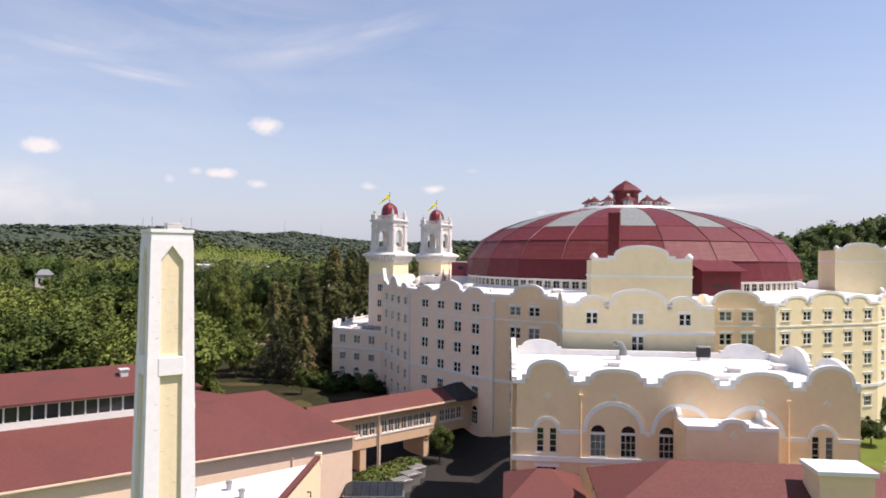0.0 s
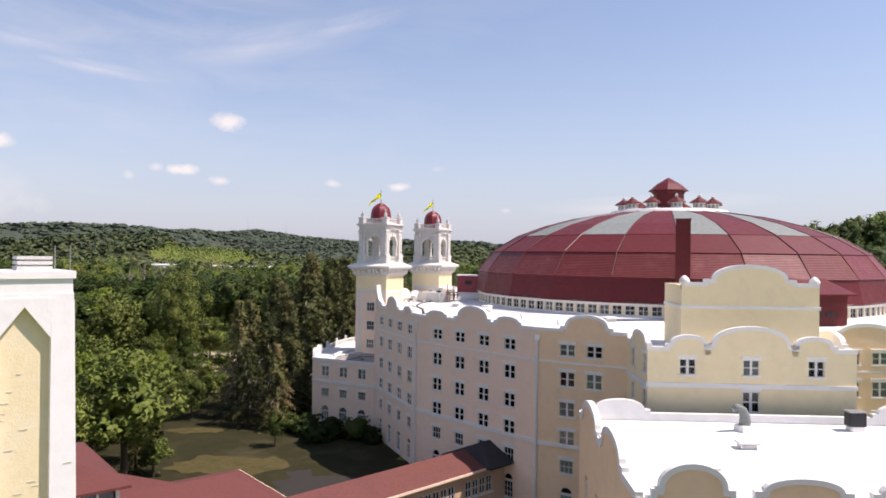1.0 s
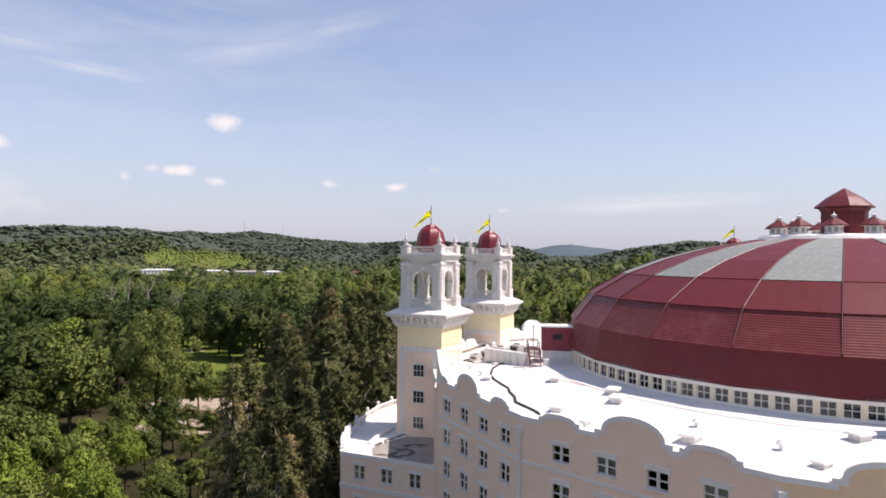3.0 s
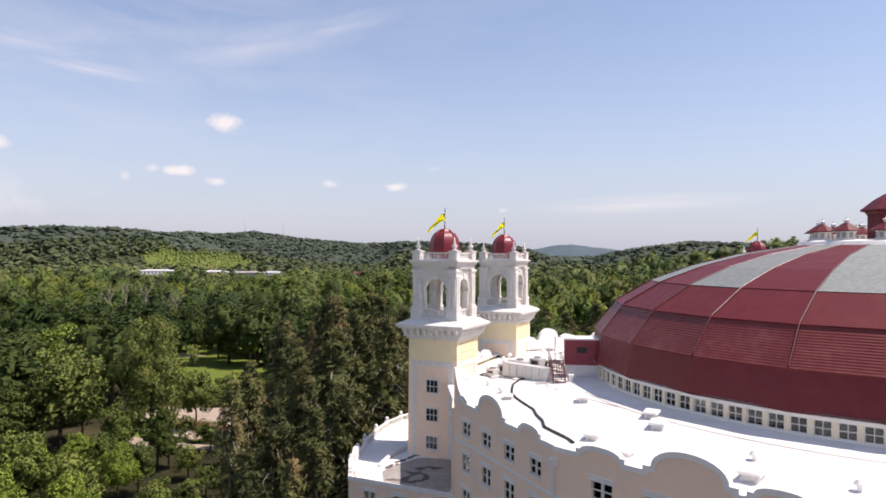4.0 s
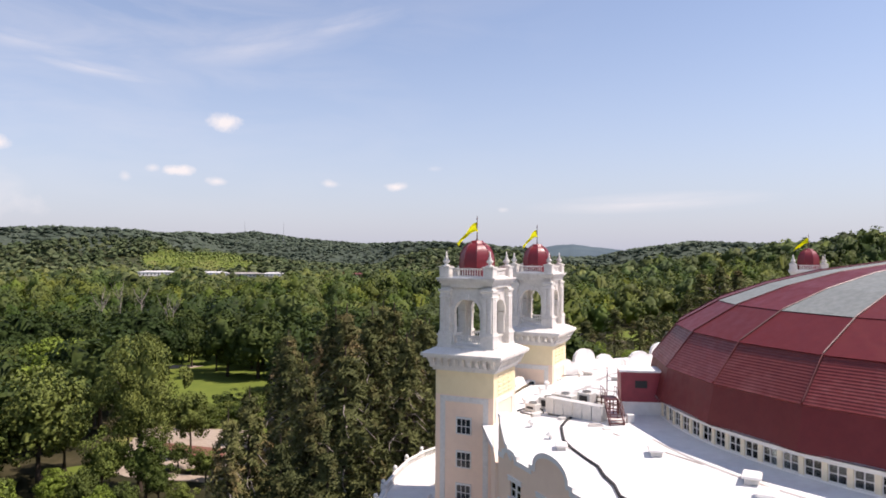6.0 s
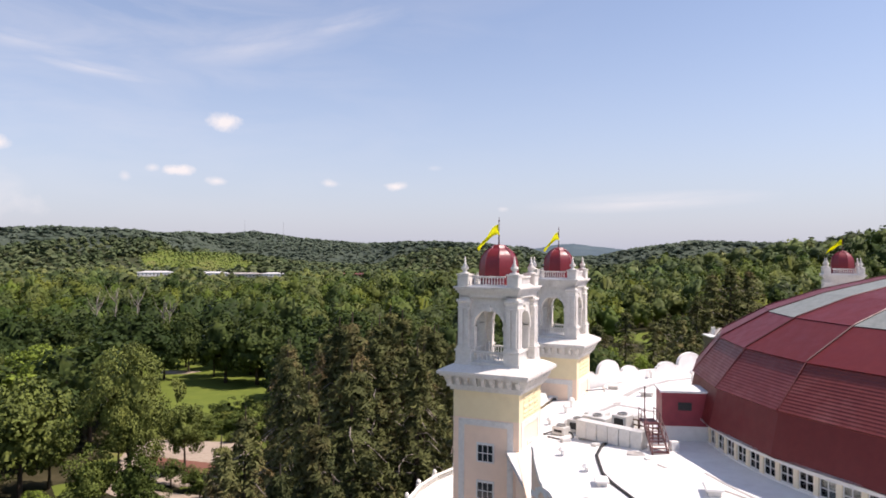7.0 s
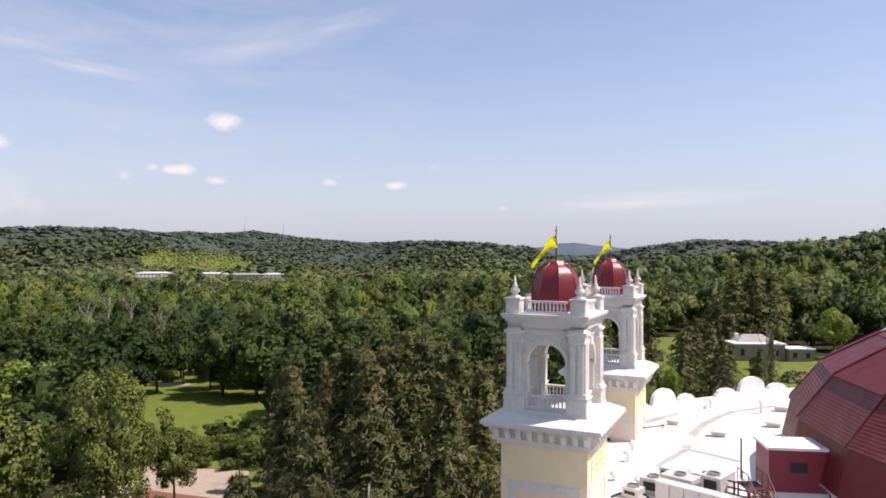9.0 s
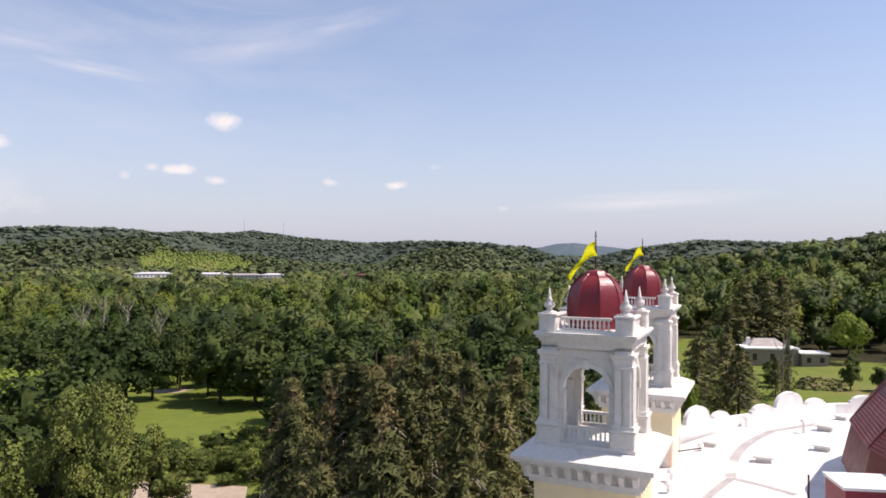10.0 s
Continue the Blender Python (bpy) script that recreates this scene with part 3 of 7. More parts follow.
def terrain(x, y):
    """Height of the ground: a flat valley floor with wooded ridges round it."""
    dx, dy = x + 55, y + 40
    d, az = math.hypot(dx, dy), math.degrees(math.atan2(dx, dy))
    if d < 150:          # the sunken service yard
        return -3.0 * smooth(-68, -61, x) * (1 - smooth(-33, -30, x)) * smooth(-104, -97, y) * (1 - smooth(-42, -34, y))
    h, crest_d = crest_at(az)
    z = h * smooth(0.62 * crest_d, crest_d, d) * (1 - 0.5 * smooth(crest_d * 1.02, crest_d * 1.3, d)) * (1 + 0.05 * noise.noise(Vector((x / 420, y / 420, 3.1))))
    # shoulders and hollows on the slopes
    z += smooth(0.6 * crest_d, 0.8 * crest_d, d) * (1 - smooth(0.88 * crest_d, 0.98 * crest_d, d)) * 16 * noise.noise(Vector((x / 230, y / 230, 6.3)))
    # the nearer hill to the right of the hotel
    z += 64 * math.exp(-(((x - 440) / 190) ** 2 + ((y - 390) / 260) ** 2)) + 16 * math.exp(-(((x - 230) / 110) ** 2 + ((y - 560) / 170) ** 2))
    z += 36 * math.exp(-(((x + 478) / 190) ** 2 + ((y - 1405) / 210) ** 2))      # a low open slope across the valley
    z += 4 * math.exp(-((x + 290) ** 2 + (y - 292) ** 2) / 2500)
    z += smooth(300, 800, d) * 5 * noise.noise(Vector((x / 260, y / 260, 0.4)))
    return z


def ground_sheet():
    rings = [*range(0, 210, 3), 214, 220, 230, 240, 260, 290, 340, 400, 460, 530, 600, 680, 770, 870, 980, 1100, 1240, 1400, 1560, 1720, 1880, 2040, 2200, 2380, 2560, 2760, 2900, 3050, 3200, 3350, 3500, 3800, 4300, 4900]
    n = 432
    v, f = [], []
    for r in rings:
        for i in range(n):
            a = 2 * math.pi * i / n
            x, y = -55 + r * math.sin(a), -40 + r * math.cos(a)
            v.append((x, y, terrain(x, y)))
    for k in range(len(rings) - 1):
        f += [(k * n + i, (k + 1) * n + i, (k + 1) * n + (i + 1) % n, k * n + (i + 1) % n) for i in range(n)]
    g = Geo()
    g.v, g.f = v, f
    me = g.mesh("ground", GRASS, True)
    me.materials.append(FLOOR)
    me.materials.append(ASPHALT)
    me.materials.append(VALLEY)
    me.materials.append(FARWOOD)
    for p in me.polygons:
        x, y, _ = p.center
        k = 1 + math.hypot(x + 63, y + 36) / 140
        x, y = x + 4.5 * k * noise.noise(Vector((x / 7 / k, y / 7 / k, 2.2))), y + 4.5 * k * noise.noise(Vector((x / 7 / k, y / 7 / k, 9.4)))
        d, az = math.hypot(x + 63, y + 36), math.degrees(math.atan2(x + 63, y + 36))
        meadow = in_meadow(x, y, d, az, 0.3)
        park = -200 < x < -100 and 140 < y < 222          # mown grass under the open grove
        # the boxes swap lawn for the dark floor colour, painting in its shade
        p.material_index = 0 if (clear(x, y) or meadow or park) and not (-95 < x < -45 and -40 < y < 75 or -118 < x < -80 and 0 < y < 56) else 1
        if p.material_index == 1 and d > 520:      # undergrowth between the far crowns; the farthest takes the haze-tinted green
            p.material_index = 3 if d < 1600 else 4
        if -62 < x < -20 and -100 < y < -28:
            p.material_index = 2
    ob = new("ground", me)
    return tagged(ob, "mown green lawn running out into a wooded valley", "ground", kind="structure")


# ---- the hotel: a many-sided ring under a dome ----
A, B, C, K = (-50.4, -7.3), (-44.0, -24.7), (-30.4, -41.3), (-21.7, -46.8)
WL, WR, KR = (-22.1, -54.4), (-2.7, -56.4), (-1.9, -48.5)
D, E_ = (8.8, -48.6), polar(304.5, 49.6)
PAR, ROOF, BELT = 20.5, 19.9, 8.0
hotel = thing("hotel", Matrix.Identity(4), "six storey cream and yellow ring shaped hotel with curved parapets", "building")

ROWS = (18.02, 14.6, 11.25, 8.05)


def storeys(length, count, lower=True, w=1.72, h=1.85, edge=None):
    """Four rows of paired sashes over a belt, a plain row and an arched row."""
    edge = edge or length / (count + 0.6) * 0.8
    out = []
    for i in range(count):
        x = edge + (length - 2 * edge) * (i / (count - 1) if count > 1 else 0.5)
        out += [(x, z, w, h - 0.25 if z < 18 else 1.28, "pair") for z in ROWS]
        if lower:
            out += [(x, 4.9, 1.55, 1.5, "sash"), (x, 0.6, 1.4, 2.8, "arch")]
    return out


def facet(p, q, count, mat, arches, lower=True, par=PAR, **kw):
    m, length = frame_of(p, q)
    facade(hotel, p, q, -3.2, ROOF, storeys(length, count, lower, **kw), mat)
    parapet(hotel, p, q, ROOF, par, [(c * length, w * length, h) for c, w, h in arches], mat)
    band(hotel, p, q, BELT - 0.22, 0.42, 0.16)
    band(hotel, p, q, 17.15, 0.22, 0.09)
    return m, length


THREE = [(0.20, 0.095, 0.75), (0.50, 0.165, 1.35), (0.80, 0.095, 0.75)]
HIGH = [(0.19, 0.075, 0.42), (0.505, 0.122, 1.42), (0.785, 0.082, 0.55)]
END = [(0.10, 0.05, 0.3), (0.425, 0.125, 1.42), (0.80, 0.075, 0.42)]
facet(A, B, 4, PINK, END, par=21.0, edge=2.8)
facet(B, C, 4, PINK, HIGH, par=20.95, edge=4.25)
facet(C, K, 2, TAN, [(0.56, 0.235, 1.35)], par=20.95, edge=3.6)
facet(KR, D, 2, TAN, [(0.5, 0.30, 1.5)], edge=3.8)
facet(D, E_, 5, YELLOW, THREE, w=1.5, edge=2.1)
RIGHT = [E_, polar(326, 49.5), polar(346, 49.5), polar(5, 49.5), polar(25, 49.5)]
for p, q in zip(RIGHT, RIGHT[1:]):
    facet(p, q, 4, YELLOW, THREE, lower=False, edge=3.0)

ramp = [(0.0, PAR + 3.6), (0.25, PAR + 3.5), (0.4, PAR + 2.9), (0.75, PAR + 2.2), (1.2, PAR + 1.5), (1.5, PAR + 1.35), (1.7, PAR + 0.9), (2.2, PAR + 0.5), (2.2, ROOF), (0.0, ROOF)]
rm_, _ = frame_of(A, B)
part("ramped_parapet", Geo().prism(ramp, -0.02, 0.5, rm_), PINK, hotel)
part("ramp_coping", Geo().prism([(x + 0.06, z + 0.1) for x, z in ramp[:8]] + [(x + 0.0, z - 0.15) for x, z in ramp[7::-1]], -0.1, 0.58, rm_), WHITE, hotel)
# rainwater pipes at the corners
for (x, y), up_ in ((B, 19.6), (C, 19.6), (D, 19.6)):
    out_ = Vector((x, y)).normalized() * 0.12
    part("downpipe", Geo().tube([(x + out_.x, y + out_.y, 0), (x + out_.x, y + out_.y, up_)], 0.16, 8).box(x + out_.x - 0.3, x + out_.x + 0.3, y + out_.y - 0.3, y + out_.y + 0.3, up_, up_ + 0.55), FRAME, hotel, "pale painted rainwater pipe")
# the far side, seen over the roof: plain walls with their parapets
T_AX = 152.0                      # the towers' outward face
TA, TB = Vector((-50.6, 9.7)), Vector((-40.3, 30.8))
t_dir = Vector((math.cos(radians(T_AX - 90)), math.sin(radians(T_AX - 90))))
FAR = [tuple(TB + 3.0 * t_dir), polar(121, 49.5), polar(102, 49.5), polar(83, 49.5)]
for p, q in zip(FAR, FAR[1:]):
    parapet(hotel, q, p, 17.0, 21.2, [(c * frame_of(p, q)[1], w * frame_of(p, q)[1], h) for c, w, h in ((0.22, 0.085, 0.6), (0.49, 0.13, 1.75), (0.76, 0.085, 0.6))], YELLOW)
    band(hotel, q, p, 0, 17.0, 0.0, YELLOW, "wall")
BACK = [polar(83, 49.5), polar(73, 49.5), polar(52, 49.5), polar(40, 49.5), polar(25, 49.5)]
for p, q in zip(BACK, BACK[1:]):
    band(hotel, q, p, 0, PAR, 0.3, YELLOW, "wall")
# wall between the two towers
band(hotel, tuple(TB), tuple(TA), 0, PAR, 0.3, YELLOW, "wall")
parapet(hotel, tuple(TB - 3.2 * t_dir), tuple(TA + 3.2 * t_dir), PAR, PAR, [(5.5, 1.8, 0.9), (11.0, 2.6, 1.6), (16.5, 1.8, 0.9)], YELLOW)
band(hotel, tuple(TA - 3.2 * t_dir + 3.2 * Vector((t_dir.y, -t_dir.x))), A, 0, PAR - 0.4, 0.25, PINK, "wall")

OUTER = [A, B, C, K, KR, D, E_, *RIGHT[1:], polar(40, 49.5), polar(52, 49.5), polar(73, 49.5), polar(83, 49.5), polar(102, 49.5), polar(121, 49.5), tuple(TB), tuple(TA)]


def ring_roof():
    g = Geo()
    pts = []
    for p, q in zip(OUTER, OUTER[1:] + OUTER[:1]):
        for k in range(6):
            s = k / 6
            pts.append((p[0] + (q[0] - p[0]) * s, p[1] + (q[1] - p[1]) * s))
    n = len(pts)
    steps = 6
    for k in range(steps + 1):
        for x, y in pts:
            r = math.hypot(x, y)
            rr = (r - 0.2) + (33.0 - (r - 0.2)) * k / steps
            g.v.append((x / r * rr, y / r * rr, ROOF + 0.12 + 1.25 * (k / steps)))
    for k in range(steps):
        g.f += [(k * n + i, k * n + (i + 1) % n, (k + 1) * n + (i + 1) % n, (k + 1) * n + i) for i in range(n)]
    top = len(g.v)
    g.v += [(x, y, z - 0.35) for x, y, z in g.v[:top]]
    g.f += [tuple(i + top for i in f[::-1]) for f in g.f[:]]
    return part("roof", g, ROOFING, hotel, "flat white membrane roof with grey seams and stains")


roof = ring_roof()
# solid dark blocks added behind the windows in place of shaded rooms
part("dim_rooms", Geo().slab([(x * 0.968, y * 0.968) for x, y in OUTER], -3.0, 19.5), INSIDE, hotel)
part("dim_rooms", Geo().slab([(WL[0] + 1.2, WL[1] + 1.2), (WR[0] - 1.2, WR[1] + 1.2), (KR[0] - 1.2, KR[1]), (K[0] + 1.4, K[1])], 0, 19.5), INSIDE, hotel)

# the wing that stands out from the ring, and its raised back block
wing_m, wing_len = frame_of(WL, WR)
facade(hotel, WL, WR, 0, ROOF, [(x * wing_len, 17.95, 1.5, 1.5, "pair") for x in (0.195, 0.5, 0.81)] + [(0.5 * wing_len, 14.5, 1.55, 1.9, "pair")], YELLOW)
parapet(hotel, WL, WR, ROOF, PAR, [(0.20 * wing_len, 1.7, 0.85), (0.5 * wing_len, 3.6, 1.75), (0.80 * wing_len, 1.7, 0.85)], YELLOW)
facade(hotel, K, WL, 0, ROOF, [(x, z, 1.2, 1.75, "pair") for x in (2.4, 6.6) for z in ROWS], YELLOW)
parapet(hotel, K, WL, ROOF, PAR, [(4.6, 2.4, 1.0)], YELLOW)
facade(hotel, WR, KR, 0, ROOF, [(x, z, 1.2, 1.75, "pair") for x in (2.4, 6.6) for z in ROWS], YELLOW)
parapet(hotel, WR, KR, ROOF, PAR, [(4.6, 2.4, 1.0)], YELLOW)
for p, q in ((WL, WR), (K, WL), (WR, KR)):
    band(hotel, p, q, 16.75, 0.42, 0.13)
wing_roof = Geo().slab([(K[0] + 0.2, K[1]), (WL[0] + 0.25, WL[1] + 0.2), (WR[0] - 0.2, WR[1] + 0.2), (KR[0] - 0.2, KR[1])], ROOF - 0.3, ROOF + 0.14)
part("wing_roof", wing_roof, ROOFING, hotel)


def penthouse(p, q, deep, top, arch, mats=YELLOW):
    """A raised block on the roof with a shaped gable; p and q are the foot of its front."""
    m, length = frame_of(p, q)
    th = thing("roof_penthouse", m, "raised yellow stucco roof block with curved white coped gable", "roof block")
    part("body", Geo().box(0, length, 0, deep, ROOF - 0.2, top - 0.6), mats, th)
    part("flat_roof", Geo().box(0.3, length - 0.3, 0.4, deep - 0.3, top - 0.62, top - 0.55), ROOFING, th)
    for x0, x1, y0, y1 in ((0, 0.4, 0.4, deep), (length - 0.4, length, 0.4, deep), (0.4, length - 0.4, deep - 0.4, deep)):
        part("side_parapet", Geo().box(x0, x1, y0, y1, top - 0.6, top - 0.2), mats, th)
    par = parapet(th, (0, 0), (length, 0), top - 0.6, top + 0.02, arch, mats)
    part("string_course", Geo().box(-0.1, length + 0.1, -0.12, 0.0, top - 2.5, top - 2.2).box(-0.12, 0.0, 0.0, deep, top - 2.5, top - 2.2).box(length, length + 0.12, 0.0, deep, top - 2.5, top - 2.2), WHITE, th)
    for x in (0.35, length - 0.35):
        part("corner_cap", Geo().lathe([(0.5, 0), (0.55, 0.25), (0.42, 0.5), (0.2, 0.72), (0.04, 0.8)], 10, Matrix.Translation((x, 0.3, top + 0.0))), WHITE, th, "rounded white corner cap", smooth=True)
    return th


pd = Vector((math.cos(radians(-5.9)), math.sin(radians(-5.9))))
p0 = Vector((-17.85, -51.9))
penthouse(tuple(p0), tuple(p0 + 13.4 * pd), 6.5, 26.6, [(6.7, 3.6, 1.5)])
f0 = Vector((39.5, -8.5))
penthouse(tuple(f0), tuple(f0 + 10 * pd), 8, 29.0, [(5, 3.2, 1.0)])

# ---- the dome ----
PHASE = 192.12
PROFILE = [(33.75, 23.2), (33.0, 26.55), (30.5, 29.9), (26.2, 32.47), (21.6, 34.2), (16.4, 35.6), (9.8, 36.7)]
dome = thing("dome", Matrix.Identity(4), "huge dark red metal clad dome with grey panels round its crown", "dome")


def panel(k, lower, upper, mat, lift=0.0, name="panel"):
    """One panel of the dome between two ribs, from one ring of the profile up to another."""
    g = Geo()
    prof = PROFILE[lower:upper + 1]
    n = 3
    gap = 0.15 if lower else 0.0
    a0, a1 = radians(PHASE + 15 * k + gap), radians(PHASE + 15 * (k + 1) - gap)
    rows = []
    for j, (r, z) in enumerate(prof):
        drop = 0.20 if j == 0 and lower else 0.0
        for i in range(n + 1):
            a = a0 + (a1 - a0) * i / n
            # panels run straight between the ribs
            rr = r * math.cos(radians(7.5)) / math.cos(a - (a0 + a1) / 2) + lift + drop
            rows.append((rr * math.cos(a), rr * math.sin(a), z + lift - drop * 0.5))
    m = len(rows)
    inner = [(x * 0.992, y * 0.992, z - 0.18) for x, y, z in rows]
    f = [(j * (n + 1) + i, j * (n + 1) + i + 1, (j + 1) * (n + 1) + i + 1, (j + 1) * (n + 1) + i) for j in range(len(prof) - 1) for i in range(n)]
    edge = [(i, i + 1) for i in range(n)] + [((j + 1) * (n + 1) - 1, (j + 2) * (n + 1) - 1) for j in range(len(prof) - 1)]
    edge += [(m - 1 - i, m - 2 - i) for i in range(n)] + [((j + 1) * (n + 1), j * (n + 1)) for j in range(len(prof) - 1)]
    g.v = rows + inner
    g.f = f + [tuple(i + m for i in q[::-1]) for q in f] + [(b, a, a + m, b + m) for a, b in edge]
    return part(name, g, mat, dome)


for k in range(24):
    panel(k, 0, 1, RED, 0.0, "skirt_panel")
    panel(k, 1, 2, RIBBED, 0.03)
    panel(k, 2, 3, RED, 0.05)
    panel(k, 3, 6, GREYM if k % 2 == 0 else RED, 0.08, "crown_panel")
    a = radians(PHASE + 15 * k)
    rib = [(r + 0.10, z + 0.10) for r, z in PROFILE[1:]]
    part("rib", Geo().tube([(r * math.cos(a), r * math.sin(a), z) for r, z in rib[1:]], 0.06, 4), SEAM, dome)
    part("seam_cover", Geo().tube([(r * math.cos(a), r * math.sin(a), z) for r, z in rib[:2] + [rib[1]]][:2], 0.045, 4), PINKSEAM, dome, "seam cover with a sunlit pink tint painted in")
part("lining", Geo().lathe([(r - 0.4, z - 0.3) for r, z in PROFILE[1:]], 48), INSIDE, dome)
part("soffit", Geo().lathe([(33.6, 23.12), (32.6, 23.12), (32.6, 23.25), (33.6, 23.25)], 96, cap=False), WHITE, dome)
part("crown_ring", Geo().lathe([(9.9, 36.5), (10.0, 36.75), (9.7, 37.15), (9.0, 37.3), (4.0, 37.5), (0.1, 37.5)], 48), WHITE, dome, "white ring at the crown")
# central lantern and the twelve small vents round it
oct_ = dict(n=8, phase=radians(22.5))
lan = part("lantern", Geo().lathe([(2.6, 37.3), (2.6, 40.8)], **oct_), RED, dome)
part("lantern_roof", Geo().lathe([(3.35, 40.7), (3.35, 40.85), (2.0, 42.0), (0.12, 43.15)], **oct_), RED, lan)
part("lantern_cornice", Geo().lathe([(2.7, 40.3), (2.9, 40.65), (2.7, 40.7)], **oct_), RED, lan)
vent_body = Geo().lathe([(1.05, 0), (1.05, 0.25), (0.95, 0.28), (0.95, 1.0), (1.05, 1.05), (1.05, 1.2)], 8).mesh("vent", WHITE)
vent_roof = Geo().lathe([(1.55, 1.05), (1.55, 1.16), (0.8, 1.65), (0.26, 2.0)], 8).mesh("vent_roof", RED)
vent_slot = Geo().box(0.86, 0.90, -0.2, 0.2, 0.36, 0.92, bevel=0.01).mesh("louvre", METAL)
vent_cap = Geo().lathe([(0.24, 1.95), (0.24, 2.2), (0.34, 2.22), (0.34, 2.3), (0.08, 2.42), (0.05, 2.65)], 8).mesh("vent_cap", WHITE)
for k in range(12):
    a = radians(PHASE + 7.5 + 30 * k)
    vb = hang("vent", vent_body, dome, spin(7.6 * math.cos(a), 7.6 * math.sin(a), 37.2, math.degrees(a)), "small white vent with a red roof")
    hang("vent_roof", vent_roof, vb)
    hang("vent_cap", vent_cap, vb)
    for j in range(8):
        hang("louvre", vent_slot, vb, spin(0, 0, 0, 45 * j + 22.5))

# the drum: a low ring of windows under the skirt
CREAM = material("cream_paint", (0.80, 0.70, 0.52), (0.76, 0.66, 0.48), 0.7, grain=2, bump=0.08)
drum = thing("drum", Matrix.Identity(4), "low white ring of small square windows under the dome", "clerestory")
part("curb", Geo().lathe([(33.1, 20.9), (33.1, 21.4), (32.75, 21.4), (32.75, 20.9)], 96, cap=False), WHITE, drum)
part("head", Geo().lathe([(33.1, 22.7), (33.1, 23.3), (32.75, 23.3), (32.75, 22.7)], 96, cap=False), WHITE, drum)
N_DR = 120
step_ = 2 * math.pi / N_DR * 32.95
post = Geo().box(-0.21, 0.21, -0.12, 0.18, 21.4, 22.7).mesh("pier", CREAM)
sash = Geo()
half_w = step_ / 2 - 0.21
sash.fret([-half_w, -half_w + 0.07, -0.03, 0.03, half_w - 0.07, half_w], [21.4, 21.48, 22.02, 22.08, 22.62, 22.7], {(i, j) for i in (1, 3) for j in (1, 3)}, 0.0, 0.06)
sash = sash.mesh("drum_window", FRAME)
dpane = Geo().box(-half_w, half_w, 0.06, 0.07, 21.42, 22.68).mesh("pane", GLASS)
for k in range(N_DR):
    deg = 360 / N_DR * k - 0.1
    if not 100 < deg < 320:
        continue
    hang("pier", post, drum, spin(*polar(deg, 32.95), 0, deg + 90))
    deg += 180 / N_DR
    s_ = hang("window", sash, drum, spin(*polar(deg, 32.95), 0, deg + 90))
    hang("pane", dpane, s_).visible_shadow = False
# dark cylinder added behind the drum panes to imitate interior shade
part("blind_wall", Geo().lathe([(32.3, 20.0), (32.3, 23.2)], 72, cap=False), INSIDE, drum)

# red shaft and red boxes against the skirt
shaft = thing("roof_shaft", spin(-10.1, -32.5, 21.0, -20), "tall narrow dark red metal shaft rising beside the dome", "shaft")
part("casing", Geo().box(-0.9, 0.9, -0.9, 0.9, 0, 13.0, bevel=0.04), RED, shaft)
part("base", Geo().box(-1.05, 1.05, -1.05, 1.05, 0, 0.35), RED, shaft)
part("cap", Geo().box(-0.96, 0.96, -0.96, 0.96, 12.99, 13.15), SEAM, shaft)


def red_box(deg, r0, r1, wide, top, gable, mat=RED):
    m = spin(*polar(deg, r0), 21.0, deg)
    th = thing("plant_room", m, "small dark red metal plant room against the dome", "plant room")
    d = r1 - r0
    if gable:
        part("body", Geo().box(0, d, -wide / 2, wide / 2, -0.4, top - 2.2 - 21), mat, th)
        part("lean_to_roof", Geo().add([(-2.4, -wide / 2 - 0.6, top - 21), (d + 0.9, -wide / 2 - 0.6, top - 2.3 - 21), (d + 0.9, wide / 2 + 0.6, top - 2.3 - 21), (-2.4, wide / 2 + 0.6, top - 21),
                                        (-2.4, -wide / 2 - 0.6, top - 0.2 - 21), (d + 0.9, -wide / 2 - 0.6, top - 2.5 - 21), (d + 0.9, wide / 2 + 0.6, top - 2.5 - 21), (-2.4, wide / 2 + 0.6, top - 0.2 - 21)],
                                       [(0, 1, 2, 3), (7, 6, 5, 4), (0, 4, 5, 1), (1, 5, 6, 2), (2, 6, 7, 3), (3, 7, 4, 0)]), mat, th)
        for y in (-0.8, 0.9):
            part("louvre", Geo().box(d, d + 0.06, y - 0.6, y + 0.6, 1.1, 1.6), BLACK, th)
    else:
        part("body", Geo().box(-1.2, d, -wide / 2, wide / 2, 1.5, top - 21), mat, th)
        part("plinth", Geo().box(-1.2, d - 0.15, -wide / 2 + 0.1, wide / 2 - 0.1, -0.4, 1.5), ROOFING, th, "white membrane clad plinth")
        part("corner_post", Geo().box(d + 1.0, d + 1.1, -wide / 2, -wide / 2 + 0.1, 1.4, top - 21), RUST, th)
        part("flat_roof", Geo().box(-1.2, d + 0.15, -wide / 2 - 0.15, wide / 2 + 0.15, top - 21, top + 0.18 - 21), ROOFING, th)
        part("kerb", Geo().box(-1.2, -0.6, -wide / 2 - 0.1, wide / 2 + 0.1, top + 0.18 - 21, top + 0.75 - 21), ROOFING, th)
        part("louvre", Geo().box(d * 0.3, d * 0.62, wide / 2, wide / 2 + 0.06, 2.9, 3.6), BLACK, th)
    return th


red_box(279, 33.4, 37.4, 6.6, 27.2, True)
red_box(170.0, 33.2, 36.85, 2.9, 25.45, False, CRIMSON)


